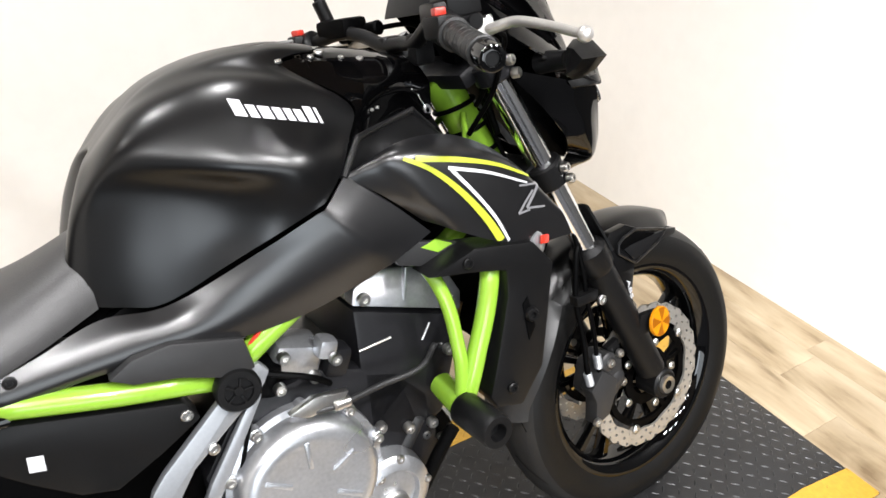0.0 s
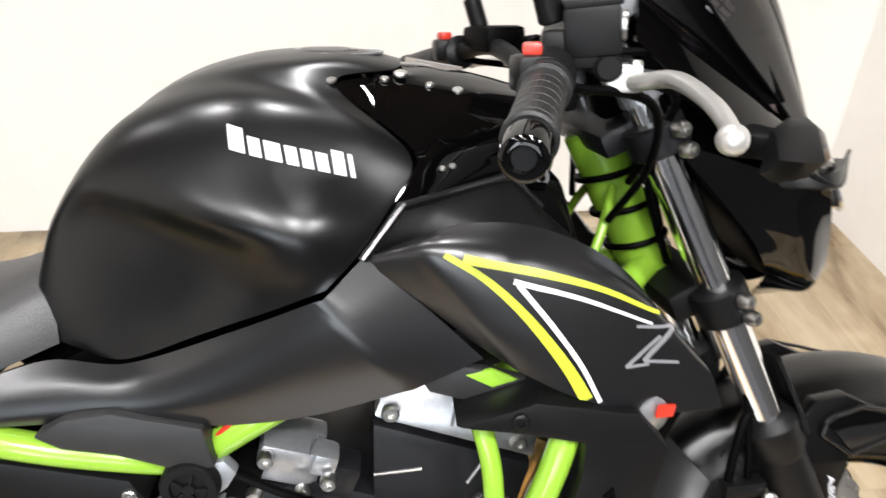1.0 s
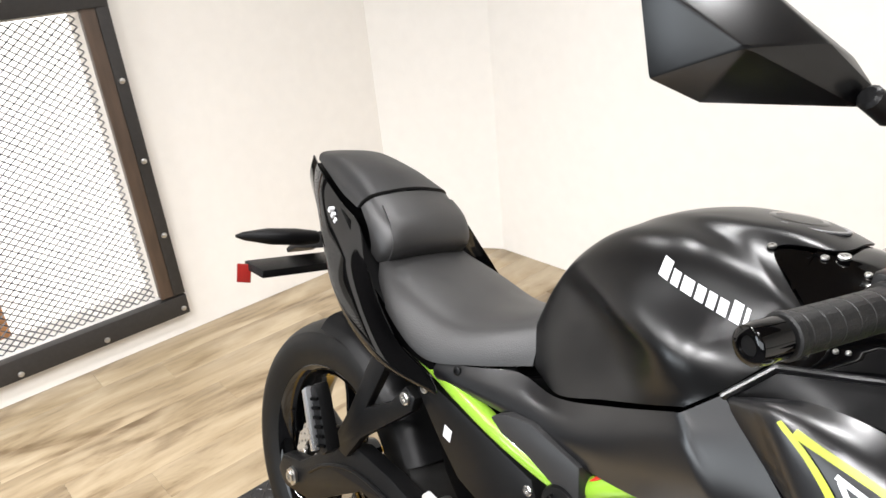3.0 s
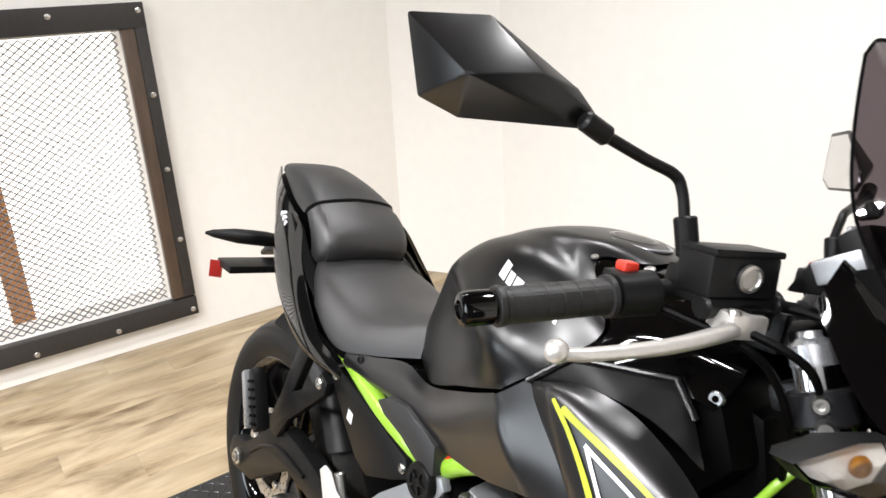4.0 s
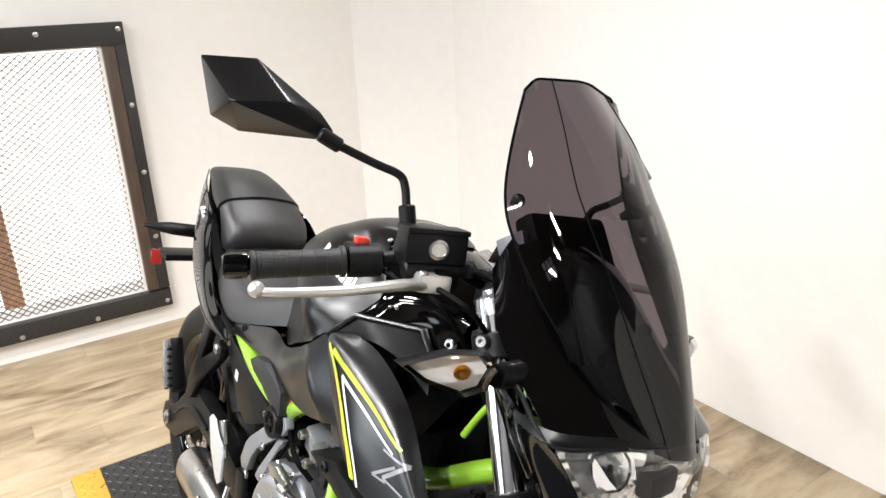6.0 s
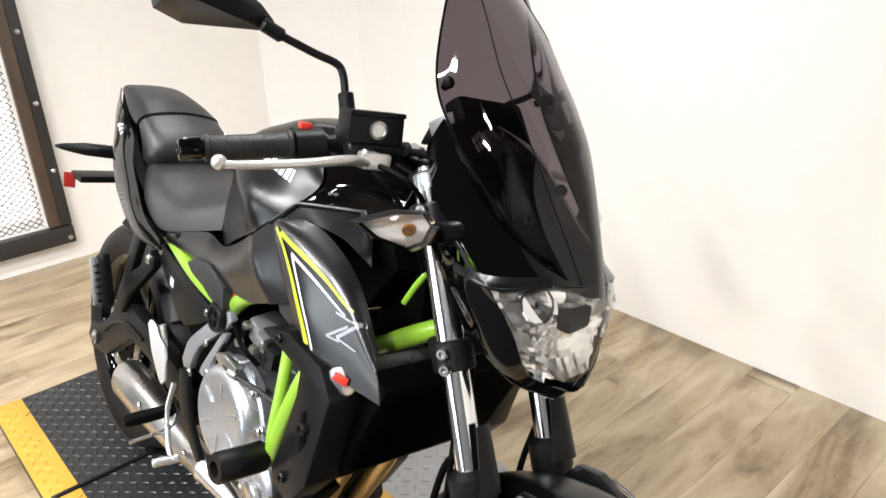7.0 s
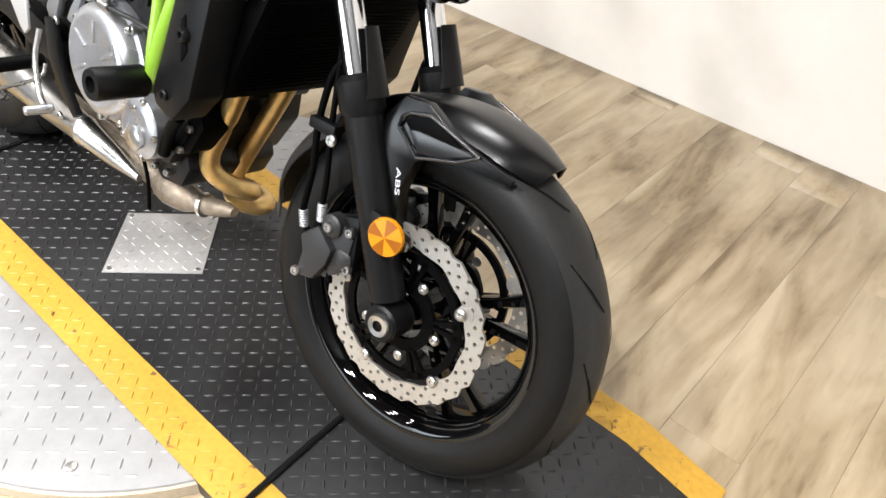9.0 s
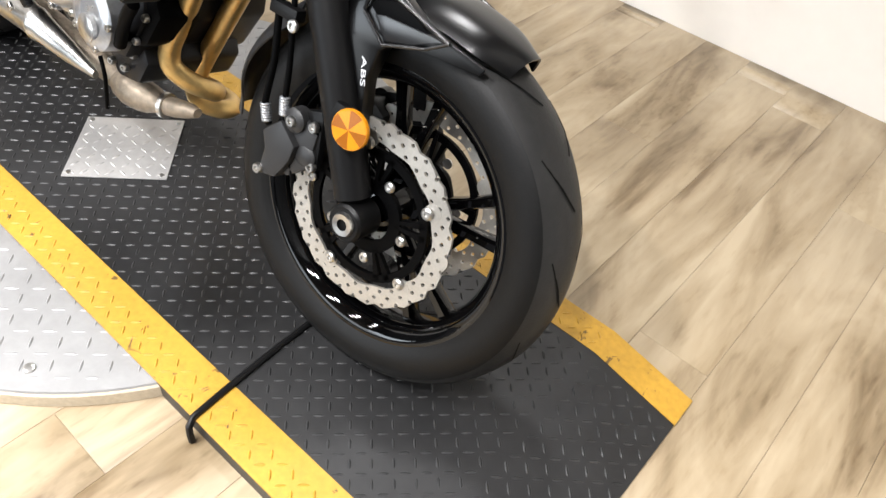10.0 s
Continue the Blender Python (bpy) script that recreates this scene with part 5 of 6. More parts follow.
for k in range(10):
    a = 2 * math.pi * k / 10 + 0.2
    o = CC + Vector((0.113 * math.cos(a), -0.004, 0.113 * math.sin(a)))
    bm = B()
    rod(bm, o, o + Vector((0, -0.024, 0)), 0.0095, 12, 0.003)
    bp("boss", bm, CAST, parent=cc)
    bolt(o + Vector((0, -0.024, 0)), (0, -1, 0), 0.0075, 0.006, parent=cc)
for k in range(6):
    a = 2 * math.pi * k / 6 + 0.5
    bm = B()
    o = CC + Vector((0.055 * math.cos(a), -0.0515, 0.055 * math.sin(a)))
    box(bm, o, (0.040, 0.005, 0.007), 0.002, Matrix.Rotation(-a, 4, "Y"))
    bp("cover_rib", bm, CAST, parent=cc)
bm = B()
lathe(bm, [(0, 0.062), (0.03, 0.060), (0.036, 0.052), (0.038, 0.04), (0.030, 0.036), (0.032, 0.0)], (0.850, -0.128, 0.375), (0, -1, 0), 36)
pcv = bp("pump_cover", bm, CAST, "cast aluminium pump cover")
bm = B()
lathe(bm, [(0, 0.024), (0.008, 0.024), (0.010, 0.021)], (0.847, -0.160, 0.353), (0, -1, 0), 28)
bp("filler_plug", bm, STEEL, parent=pcv)
for k in range(5):
    a = 2 * math.pi * k / 5
    bolt((0.850 + 0.055 * math.cos(a), -0.158, 0.375 + 0.055 * math.sin(a)), (0, -1, 0), 0.007, 0.007, parent=pcv)
bm = B()
prism(bm, [(0.846, 0.669), (1.018, 0.607), (1.004, 0.56), (0.965, 0.455), (0.90, 0.43), (0.838, 0.47)], -0.128, 0.128, 0.008)
cyl = bp("cylinder_block", bm, CASTDARK, "black cylinder block")
for q in ((0.90, -0.129, 0.455), (0.94, -0.129, 0.448), (0.856, -0.129, 0.475), (0.985, -0.129, 0.560)):
    bolt(q, (0, -1, 0), 0.009, 0.012, parent=cyl)
for a, b2 in (((0.845, 0.606), (0.897, 0.610)), ((0.946, 0.588), (0.962, 0.612))):
    bm = B()
    tube(bm, [(a[0], -0.1285, a[1]), (b2[0], -0.1285, b2[1])], 0.002, 8)
    bp("casting_edge", bm, STEEL, parent=cyl)
bm = B()
prism(bm, [(0.847, 0.674), (0.856, 0.695), (0.895, 0.713), (0.95, 0.703), (1.006, 0.679), (1.024, 0.642), (1.020, 0.612)], lambda x, z: -0.125 + 0.5 * max(0, z - 0.68), 0.12, 0.006)
hd = bp("cylinder_head", bm, CAST, "cast aluminium cylinder head cover")
for q in ((0.866, -0.124, 0.680), (1.002, -0.124, 0.634)):
    bolt(q, (0, -1, 0), 0.010, 0.008, parent=hd)
bm = B()
box(bm, (0.935, -0.118, 0.682), (0.004, 0.012, 0.05), 0.001, Matrix.Rotation(0.2, 4, "Y"))
bp("head_rib", bm, CAST, parent=hd)
for c0, sz, mt, nm in (((0.755, -0.10, 0.625), (0.07, 0.06, 0.05), CAST, "throttle_body"), ((0.81, -0.12, 0.605), (0.035, 0.035, 0.045), CASTDARK, "sensor"),
                       ((0.70, -0.10, 0.62), (0.05, 0.08, 0.05), DEEP, "intake_boot"), ((0.795, -0.135, 0.635), (0.028, 0.03, 0.03), CAST, "bracket")):
    bm = B()
    box(bm, c0, sz, 0.008, pose(0, 0, 0, 10, 20, 5))
    bp(nm, bm, mt)
for q in ((0.77, -0.14, 0.60), (0.80, -0.153, 0.622), (0.735, -0.135, 0.64), (0.72, -0.14, 0.60)):
    bolt(q, (0, -1, 0), 0.009, 0.012)
bm = B()
tube(bm, [(0.735, -0.185, 0.575), (0.78, -0.19, 0.572), (0.85, -0.175, 0.568), (0.92, -0.165, 0.566), (0.96, -0.14, 0.58)], 0.0045, 10, 30)
bp("clutch_cable", bm, GREYPLASTIC, "dark clutch cable")
bm = B()
rod(bm, (0.775, -0.19, 0.573), (0.80, -0.187, 0.571), 0.0085, 12, 0.002)
bp("cable_adjuster", bm, STEEL)
bm = B()
prism(bm, [(0.715, 0.583), (0.75, 0.595), (0.80, 0.588), (0.79, 0.575), (0.74, 0.570)], -0.192, -0.178, 0.002)
bp("clutch_arm", bm, STEEL)
for pts, r in (([(0.700, -0.140, 0.640), (0.676, -0.150, 0.585), (0.650, -0.152, 0.52), (0.625, -0.150, 0.45)], 0.003),
               ([(0.70, -0.15, 0.635), (0.76, -0.16, 0.61), (0.79, -0.14, 0.58)], 0.005),
               ([(0.690, -0.150, 0.676), (0.715, -0.156, 0.702), (0.745, -0.150, 0.722)], 0.003)):
    bm = B()
    tube(bm, pts, r, 8, 24)
    bp("cable", bm, DEEP if pts[2][2] < 0.7 else RED, "thin cable")
bm = B()
prism(bm, [(0.88, 0.42), (0.965, 0.46), (0.985, 0.42), (0.95, 0.36), (0.90, 0.33)], -0.12, -0.04, 0.01)
bp("front_cover", bm, DEEP, "black front engine cover")
for q in ((0.93, -0.122, 0.425), (0.90, -0.122, 0.375), (0.955, -0.122, 0.41), (0.93, -0.122, 0.36)):
    bolt(q, (0, -1, 0), 0.007, 0.009)
bm = B()
tube(bm, [(0.905, -0.14, 0.345), (0.935, -0.15, 0.40), (0.965, -0.155, 0.44)], 0.011, 12, 12)
bp("coolant_hose", bm, DEEP, "black rubber coolant hose")
bm = B()
lathe(bm, [(0, 0.010), (0.004, 0.014), (0.055, 0.0145), (0.058, 0.017), (0.068, 0.017), (0.071, 0.0145), (0.150, 0.0135), (0.156, 0.0165), (0.166, 0.0165), (0.170, 0.011)], (0.925, -0.118, 0.462), (-0.118, 0, -0.157), 20)
bp("front_strut", bm, GREYPLASTIC, "dark ribbed hose in front of the engine")
bm = B()
prism(bm, [(0.800, 0.290), (0.835, 0.345), (0.905, 0.352), (0.925, 0.310), (0.900, 0.262), (0.830, 0.250)], -0.100, 0.100, 0.010)
bp("sump", bm, CASTDARK, "dark cast engine sump")
for q in ((0.861, -0.132, 0.424), (0.821, -0.128, 0.362), (0.890, -0.106, 0.345), (0.827, -0.104, 0.278), (0.868, -0.104, 0.282), (0.894, -0.104, 0.318)):
    bolt(q, (0.2, -1, 0), 0.0075, 0.010)
bm = B()
tube(bm, [(0.800, -0.115, 0.275), (0.812, -0.112, 0.235), (0.808, -0.105, 0.170)], 0.004, 8, 14)
bp("drain_hose", bm, DEEP, "thin black drain hose")

# radiator
bm = B()
prism(bm, [(1.055, 0.535), (1.09, 0.522), (1.175, 0.71), (1.145, 0.735)], -0.165, 0.165, 0.006)
rad = bp("radiator", bm, DEEP, "black radiator")
bm = B()
for k in range(24):
    z = 0.54 + 0.0068 * k
    box(bm, (1.0942 + (z - 0.522) * 0.452, 0, z), (0.004, 0.30, 0.0014), 0)
tagged(bp("cooling_fin", bm, DEEP, parent=rad), kind="stuff")
for s in (False, True):
    bm = B()
    prism(bm, [(0.925, 0.722), (1.00, 0.745), (1.096, 0.728), (1.128, 0.688), (1.094, 0.530), (1.052, 0.478), (1.008, 0.490), (0.998, 0.512), (1.016, 0.565), (1.044, 0.660), (1.046, 0.698), (0.985, 0.712)], -0.227, -0.165, 0.006)
    rs = bp("radiator_side", bm, PLASTIC, "black plastic radiator side shroud", flip=s)
    bolt((1.078, -0.227, 0.622), (0, -1, 0), 0.011, 0.010, PLASTIC, parent=rs, flip=s)
    bolt((1.035, -0.227, 0.515), (0, -1, 0), 0.009, 0.006, PLASTIC, parent=rs, flip=s)
    bolt((0.985, -0.227, 0.728), (0, -1, 0), 0.008, 0.005, PLASTIC, parent=rs, flip=s)
    bm = B()
    prism(bm, [(1.066, 0.64), (1.076, 0.65), (1.085, 0.60), (1.072, 0.58)], -0.2290, -0.225, 0.001)
    bp("slot", bm, DEEP, parent=rs, flip=s)
bm = B()
lathe(bm, [(0, 0.016), (0.006, 0.023), (0.013, 0.023), (0.018, 0.016)], (1.112, -0.192, 0.712), (0.45, -0.8, -0.1), 20)
rc = bp("radiator_cap", bm, CAST, "ribbed radiator cap")
bm = B()
box(bm, (1.126, -0.211, 0.720), (0.024, 0.004, 0.013), 0.002, pose(0, 0, 0, 0, 15, 28))
bp("cap_label", bm, RED, "red warning label", parent=rc)

# exhaust
for pts in ([(1.040, -0.058, 0.600), (1.014, -0.060, 0.545), (0.994, -0.060, 0.492), (0.974, -0.060, 0.442), (0.948, -0.060, 0.388), (0.929, -0.060, 0.342), (0.929, -0.056, 0.308), (0.944, -0.034, 0.284), (0.956, -0.004, 0.268), (0.950, 0.028, 0.252), (0.915, 0.045, 0.240), (0.84, 0.04, 0.228)],
            [(1.050, 0.030, 0.590), (1.032, 0.030, 0.545), (1.012, 0.030, 0.502), (0.988, 0.030, 0.453), (0.951, 0.030, 0.383), (0.914, 0.030, 0.312), (0.888, 0.030, 0.252), (0.882, 0.036, 0.212), (0.895, 0.053, 0.193), (0.912, 0.080, 0.186), (0.905, 0.110, 0.184), (0.865, 0.120, 0.184), (0.80, 0.10, 0.186)]):
    bm = B()
    tube(bm, pts, 0.0192, 20, 60)
    bp("header_pipe", bm, GOLD, "heat-tinted gold header pipe")
STAINED = pbr("heat_stained_steel", (0.22, 0.18, 0.135), 0.45, 0.5, var=0.55, scale=14, rvar=0.3, bump=0.2, bscale=200)
bm = B()
rings = []
for x, y, z, r in ((0.938, 0.002, 0.204, 0.010), (0.918, -0.002, 0.200, 0.0165), (0.890, -0.012, 0.194, 0.020), (0.868, -0.018, 0.190, 0.021), (0.848, -0.022, 0.187, 0.022), (0.828, -0.026, 0.185, 0.030), (0.806, -0.030, 0.184, 0.033), (0.780, -0.034, 0.184, 0.034), (0.755, -0.036, 0.186, 0.031), (0.735, -0.036, 0.190, 0.024)):
    rings.append([bm.verts.new((x, y + r * math.cos(a), z + r * math.sin(a))) for a in (2 * math.pi * k / 24 for k in range(24))])
bridge(bm, rings)
col = bp("collector", bm, STAINED, "heat-stained steel exhaust collector")
bm = B()
lathe(bm, [(0, 0.020), (0.001, 0.026), (0.010, 0.026), (0.011, 0.020)], (0.862, -0.019, 0.189), (1, 0.25, 0.1), 24)
bp("flange", bm, STEEL, "steel exhaust clamp", parent=col)
bm = B()
tube(bm, [(0.745, -0.036, 0.19), (0.66, -0.045, 0.20), (0.55, -0.07, 0.22), (0.46, -0.10, 0.25)], (0.026, 0.034), 20, 20)
bp("link_pipe", bm, STAINED, "stained link pipe", parent=col)
bm = B()
rings = []
for x, y, z, ry, rz in ((0.785, -0.115, 0.230, 0.006, 0.008), (0.70, -0.118, 0.238, 0.018, 0.022), (0.60, -0.122, 0.248, 0.025, 0.031), (0.595, -0.122, 0.248, 0.028, 0.034), (0.585, -0.122, 0.249, 0.028, 0.034), (0.58, -0.122, 0.249, 0.025, 0.032), (0.45, -0.13, 0.262, 0.034, 0.042), (0.30, -0.138, 0.278, 0.042, 0.052), (0.20, -0.143, 0.288, 0.044, 0.052), (0.185, -0.143, 0.289, 0.038, 0.044)):
    rings.append([bm.verts.new((x, y + ry * math.cos(a), z + rz * math.sin(a))) for a in (2 * math.pi * k / 24 for k in range(24))])
bridge(bm, rings)
mf = bp("silencer", bm, STEEL, "brushed steel under-slung silencer")
for q in ((0.36, -0.178, 0.30), (0.55, -0.152, 0.27)):
    bolt(q, (0, -1, 0), 0.009, 0.007, parent=mf)

# rear frame, swingarm, rests
for s in (False, True):
    bm = B()
    prism(bm, [(-0.075, 0.30), (-0.06, 0.345), (0.01, 0.362), (0.065, 0.405), (0.12, 0.458), (0.20, 0.484), (0.30, 0.476), (0.42, 0.452), (0.56, 0.43), (0.58, 0.37), (0.46, 0.372), (0.33, 0.40), (0.22, 0.405), (0.13, 0.345), (0.06, 0.295), (-0.04, 0.278)], -0.155, -0.118, 0.008)
    sw = bp("swingarm", bm, PLASTIC, "black swingarm beam", flip=s)
    bm = B()
    tube(bm, [(0.05, -0.156, 0.36), (0.11, -0.157, 0.405), (0.20, -0.157, 0.438), (0.30, -0.157, 0.436)], 0.004, 8, 16)
    bp("pressed_rib", bm, PLASTIC, parent=sw, flip=s)
    bm = B()
    lathe(bm, [(0, 0.020), (0.006, 0.020), (0.007, 0.013), (0.012, 0.012), (0.012, 0.007), (0.004, 0.006)], (-0.008, -0.156, 0.320), (0, -1, 0), 6)
    bp("axle_nut", bm, STEEL, "steel rear axle nut", parent=sw, flip=s)
    bm = B()
    prism(bm, [(0.245, 0.70), (0.262, 0.722), (0.285, 0.712), (0.278, 0.675), (0.235, 0.585), (0.300, 0.625), (0.335, 0.668), (0.360, 0.655), (0.355, 0.630), (0.320, 0.600), (0.225, 0.520), (0.185, 0.462), (0.150, 0.468), (0.150, 0.495), (0.185, 0.56)], -0.168, -0.148, 0.005)
    hg = bp("rear_footrest_hanger", bm, PLASTIC, "black Y-shaped footrest hanger", flip=s)
    for q in ((0.268, -0.168, 0.699), (0.340, -0.168, 0.648)):
        bolt(q, (0, -1, 0), 0.011, 0.007, parent=hg, flip=s)
    bm = B()
    prism(bm, [(0.118, 0.585), (0.135, 0.600), (0.152, 0.575), (0.190, 0.490), (0.172, 0.472), (0.150, 0.49)], -0.212, -0.182, 0.006)
    pg = bp("folded_footrest", bm, PLASTIC, "folded rear footrest with ribbed rubber", flip=s)
    bm = B()
    prism(bm, [(0.110, 0.578), (0.122, 0.590), (0.165, 0.482), (0.152, 0.474)], -0.222, -0.208, 0.003)
    bp("rest_edge", bm, CAST, "silver footrest edge", parent=pg, flip=s)
    for k in range(6):
        t = k / 5
        bm = B()
        box(bm, (0.140 + 0.033 * t, -0.213, 0.572 - 0.078 * t), (0.024, 0.006, 0.006), 0.002, Matrix.Rotation(radians(-22), 4, "Y"))
        bp("rubber_rib", bm, DEEP, parent=pg, flip=s)
    bm = B()
    prism(bm, [(0.674, 0.650), (0.698, 0.656), (0.710, 0.640), (0.698, 0.622), (0.590, 0.540), (0.566, 0.508), (0.552, 0.472), (0.526, 0.466), (0.514, 0.482), (0.534, 0.528), (0.552, 0.548)], -0.160, -0.144, 0.004)
    prism(bm, [(0.676, 0.606), (0.694, 0.608), (0.632, 0.512), (0.610, 0.480), (0.590, 0.484), (0.604, 0.508)], -0.158, -0.144, 0.004)
    mh = bp("footrest_hanger", bm, HANGER, "grey cast footrest hanger", flip=s)
    bm = B()
    prism(bm, [(0.530, 0.47), (0.566, 0.475), (0.578, 0.42), (0.605, 0.365), (0.655, 0.315), (0.640, 0.303), (0.575, 0.345), (0.540, 0.40)], -0.172, -0.158, 0.004)
    bp("pedal_bracket", bm, PLASTIC, "black lower pedal bracket", parent=mh, flip=s)
    bolt((0.618, -0.160, 0.560), (0, -1, 0), 0.008, 0.004, parent=mh, flip=s)
    bolt((0.56, -0.161, 0.47), (0, -1, 0), 0.010, 0.006, parent=mh, flip=s)
    bm = B()
    prism(bm, [(0.438, 0.538), (0.450, 0.551), (0.470, 0.548), (0.492, 0.528), (0.522, 0.518), (0.534, 0.496), (0.538, 0.448), (0.522, 0.434), (0.506, 0.442), (0.466, 0.484)], -0.205, -0.199, 0.002)
    bp("heel_plate", bm, BARE, "bare aluminium heel plate", flip=s)
    bm = B()
    lathe(bm, [(0, 0.012), (0.01, 0.013), (0.09, 0.014), (0.10, 0.011)], (0.575, -0.195, 0.40), (-0.08, -1, -0.1), 14)
    fp = bp("footrest", bm, DEEP, "rubber-covered footrest", flip=s)
    bm = B()
    tube(bm, [(0.595, -0.20, 0.40), (0.60, -0.215, 0.375), (0.590, -0.29, 0.355)], 0.004, 8, 12)
    bp("feeler", bm, STEEL, parent=fp, flip=s)
bm = B()
tube(bm, [(0.575, -0.20, 0.46), (0.585, -0.215, 0.40), (0.625, -0.225, 0.345), (0.66, -0.228, 0.335)], 0.006, 10, 20)
bk = bp("brake_pedal", bm, STEEL, "steel rear brake pedal")
bm = B()
rod(bm, (0.655, -0.215, 0.336), (0.645, -0.265, 0.332), 0.009, 12, 0.003)
bp("pedal_tip", bm, CAST, parent=bk)
bm = B()
rod(bm, (0.47, -0.185, 0.545), (0.49, -0.185, 0.50), 0.010, 12, 0.002)
rod(bm, (0.485, -0.185, 0.51), (0.50, -0.187, 0.475), 0.006, 10, 0.002)
bp("brake_master", bm, STEEL, "small rear brake master cylinder")
bm = B()
box(bm, (0.04, -0.098, 0.40), (0.075, 0.045, 0.07), 0.010, pose(0, 0, 0, 0, -25, 0))
bp("rear_caliper", bm, PLASTIC, "black rear brake caliper")
bm = B()
sheet(bm, surface([[(RW.x + r * math.cos(a), y, RW.z + r * math.sin(a)) for a in (radians(d) for d in (28, 50, 75, 95))] for y, r in ((-0.095, 0.315), (-0.07, 0.34), (0, 0.348), (0.07, 0.34), (0.095, 0.315))], 20, 15), 0.003)
bp("rear_hugger", bm, PLASTIC, "black rear tyre hugger")
bm = B()
prism(bm, [(0.30, 0.62), (0.42, 0.66), (0.60, 0.63), (0.62, 0.42), (0.56, 0.36), (0.46, 0.40), (0.36, 0.50)], -0.085, 0.085, 0.01)
bp("mid_frame", bm, DEEP, "black frame and shock area")
bm = B()
tube(bm, [(0.42, 0.09, 0.62), (0.45, 0.13, 0.35), (0.50, 0.19, 0.10), (0.53, 0.245, -0.058)], 0.010, 12, 20)
bp("side_stand", bm, PLASTIC, "black side stand, folded out")

# ---- nose: cowl, lamp, screen ----
bm = B()
sheet(bm, surface(um([[(1.108, -0.100, 1.05), (1.175, -0.128, 0.99), (1.25, -0.135, 0.945), (1.303, -0.132, 0.908)],
                            [(1.112, -0.090, 1.078), (1.180, -0.106, 1.020), (1.265, -0.108, 0.955), (1.325, -0.100, 0.912)],
                            [(1.115, -0.070, 1.100), (1.190, -0.076, 1.045), (1.282, -0.072, 0.962), (1.343, -0.066, 0.917)],
                            [(1.118, 0.0, 1.105), (1.205, 0.0, 1.055), (1.300, 0.0, 0.962), (1.356, 0.0, 0.917)]]), 28, 29), 0.003)
nose = bp("nose_cowl", bm, GLOSS, "gloss black headlamp cowl", smooth=60, steer=True)
for s in (False, True):
    bm = B()
    sheet(bm, surface([[un(*q) for q in r] for r in [[(1.301, -0.133, 0.908), (1.325, -0.103, 0.855), (1.343, -0.073, 0.798), (1.361, -0.008, 0.770)],
                       [(1.25, -0.138, 0.925), (1.288, -0.120, 0.850), (1.322, -0.085, 0.785), (1.344, -0.010, 0.752)],
                       [(1.14, -0.118, 0.960), (1.215, -0.118, 0.880), (1.265, -0.100, 0.815), (1.300, -0.012, 0.747)]]], 24, 11), 0.003)
    bp("cowl_cheek", bm, GLOSS, "gloss black lower cowl cheek", parent=nose, steer=True, flip=s, smooth=60)
    bm = B()
    tube(bm, [un(*q) for q in ((1.20, -0.136, 0.966), (1.24, -0.141, 0.948), (1.303, -0.137, 0.912), (1.35, -0.075, 0.924))], 0.003, 8, 24)
    bp("cowl_edge", bm, PLASTIC, parent=nose, steer=True, flip=s) if not s else bm.free()
bm = B()
sheet(bm, surface(um([[(1.240, -0.143, 0.925), (1.300, -0.136, 0.926), (1.352, -0.078, 0.934)], [(1.246, -0.144, 0.914), (1.303, -0.140, 0.912), (1.352, -0.074, 0.922)], [(1.250, -0.140, 0.905), (1.303, -0.134, 0.904), (1.348, -0.070, 0.914)]])[:3], 16, 7), 0.003)
bp("lamp_brow", bm, MATTE, "satin brow above the headlamp", parent=nose, steer=True)
LAMP = um([[(1.300, -0.130, 0.904), (1.325, -0.101, 0.853), (1.342, -0.070, 0.799)],
           [(1.342, -0.068, 0.915), (1.357, -0.052, 0.856), (1.356, -0.034, 0.787)],
           [(1.358, 0.0, 0.914), (1.366, 0.0, 0.856), (1.356, 0.0, 0.776)]])
bm = B()
sheet(bm, surface(LAMP, 20, 21), 0)
hl = bp("headlamp", bm, LENS, "clear faceted headlamp lens", steer=True, smooth=60)
bm = B()
g0 = [[p + Vector((-0.050, 0, 0)) for p in row] for row in surface(LAMP, 17, 19)]
sheet(bm, g0, 0)
bp("lamp_bezel", bm, HANGER, "grey lamp bezel", parent=hl, steer=True, smooth=60)
bm = B()
rl = random.Random(11)
g0 = surface(LAMP, 19, 25)
for j in range(25):
    for i in range(19):
        d1 = math.hypot((i - 11) / 7.2, (j - 12) / 9.2)
        edge = 0.004 if i in (0, 18) or j in (0, 24) else 0
        g0[j][i] = g0[j][i] + Vector((-0.007 - 0.034 * max(0, 1 - d1 * d1) - 0.0025 * rl.random() - 0.0034 * ((i // 3 + j // 4) % 2) + edge, 0.002 * (rl.random() - 0.5), 0.002 * (rl.random() - 0.5)))
sheet(bm, g0, 0)
bp("lamp_reflector", bm, pbr("lamp_silvering", (0.97, 0.97, 0.96), 0.22, 0.95, var=0.05, scale=30), "faceted silver reflector", parent=hl, steer=True, smooth=3)
bm = B()
box(bm, (1.346, -0.022, 0.870), (0.024, 0.050, 0.032), 0.006, pose(0, 0, 0, 8, 0, 0))
bp("bulb_shield", bm, DEEP, "dark bulb shield", parent=hl, steer=True)
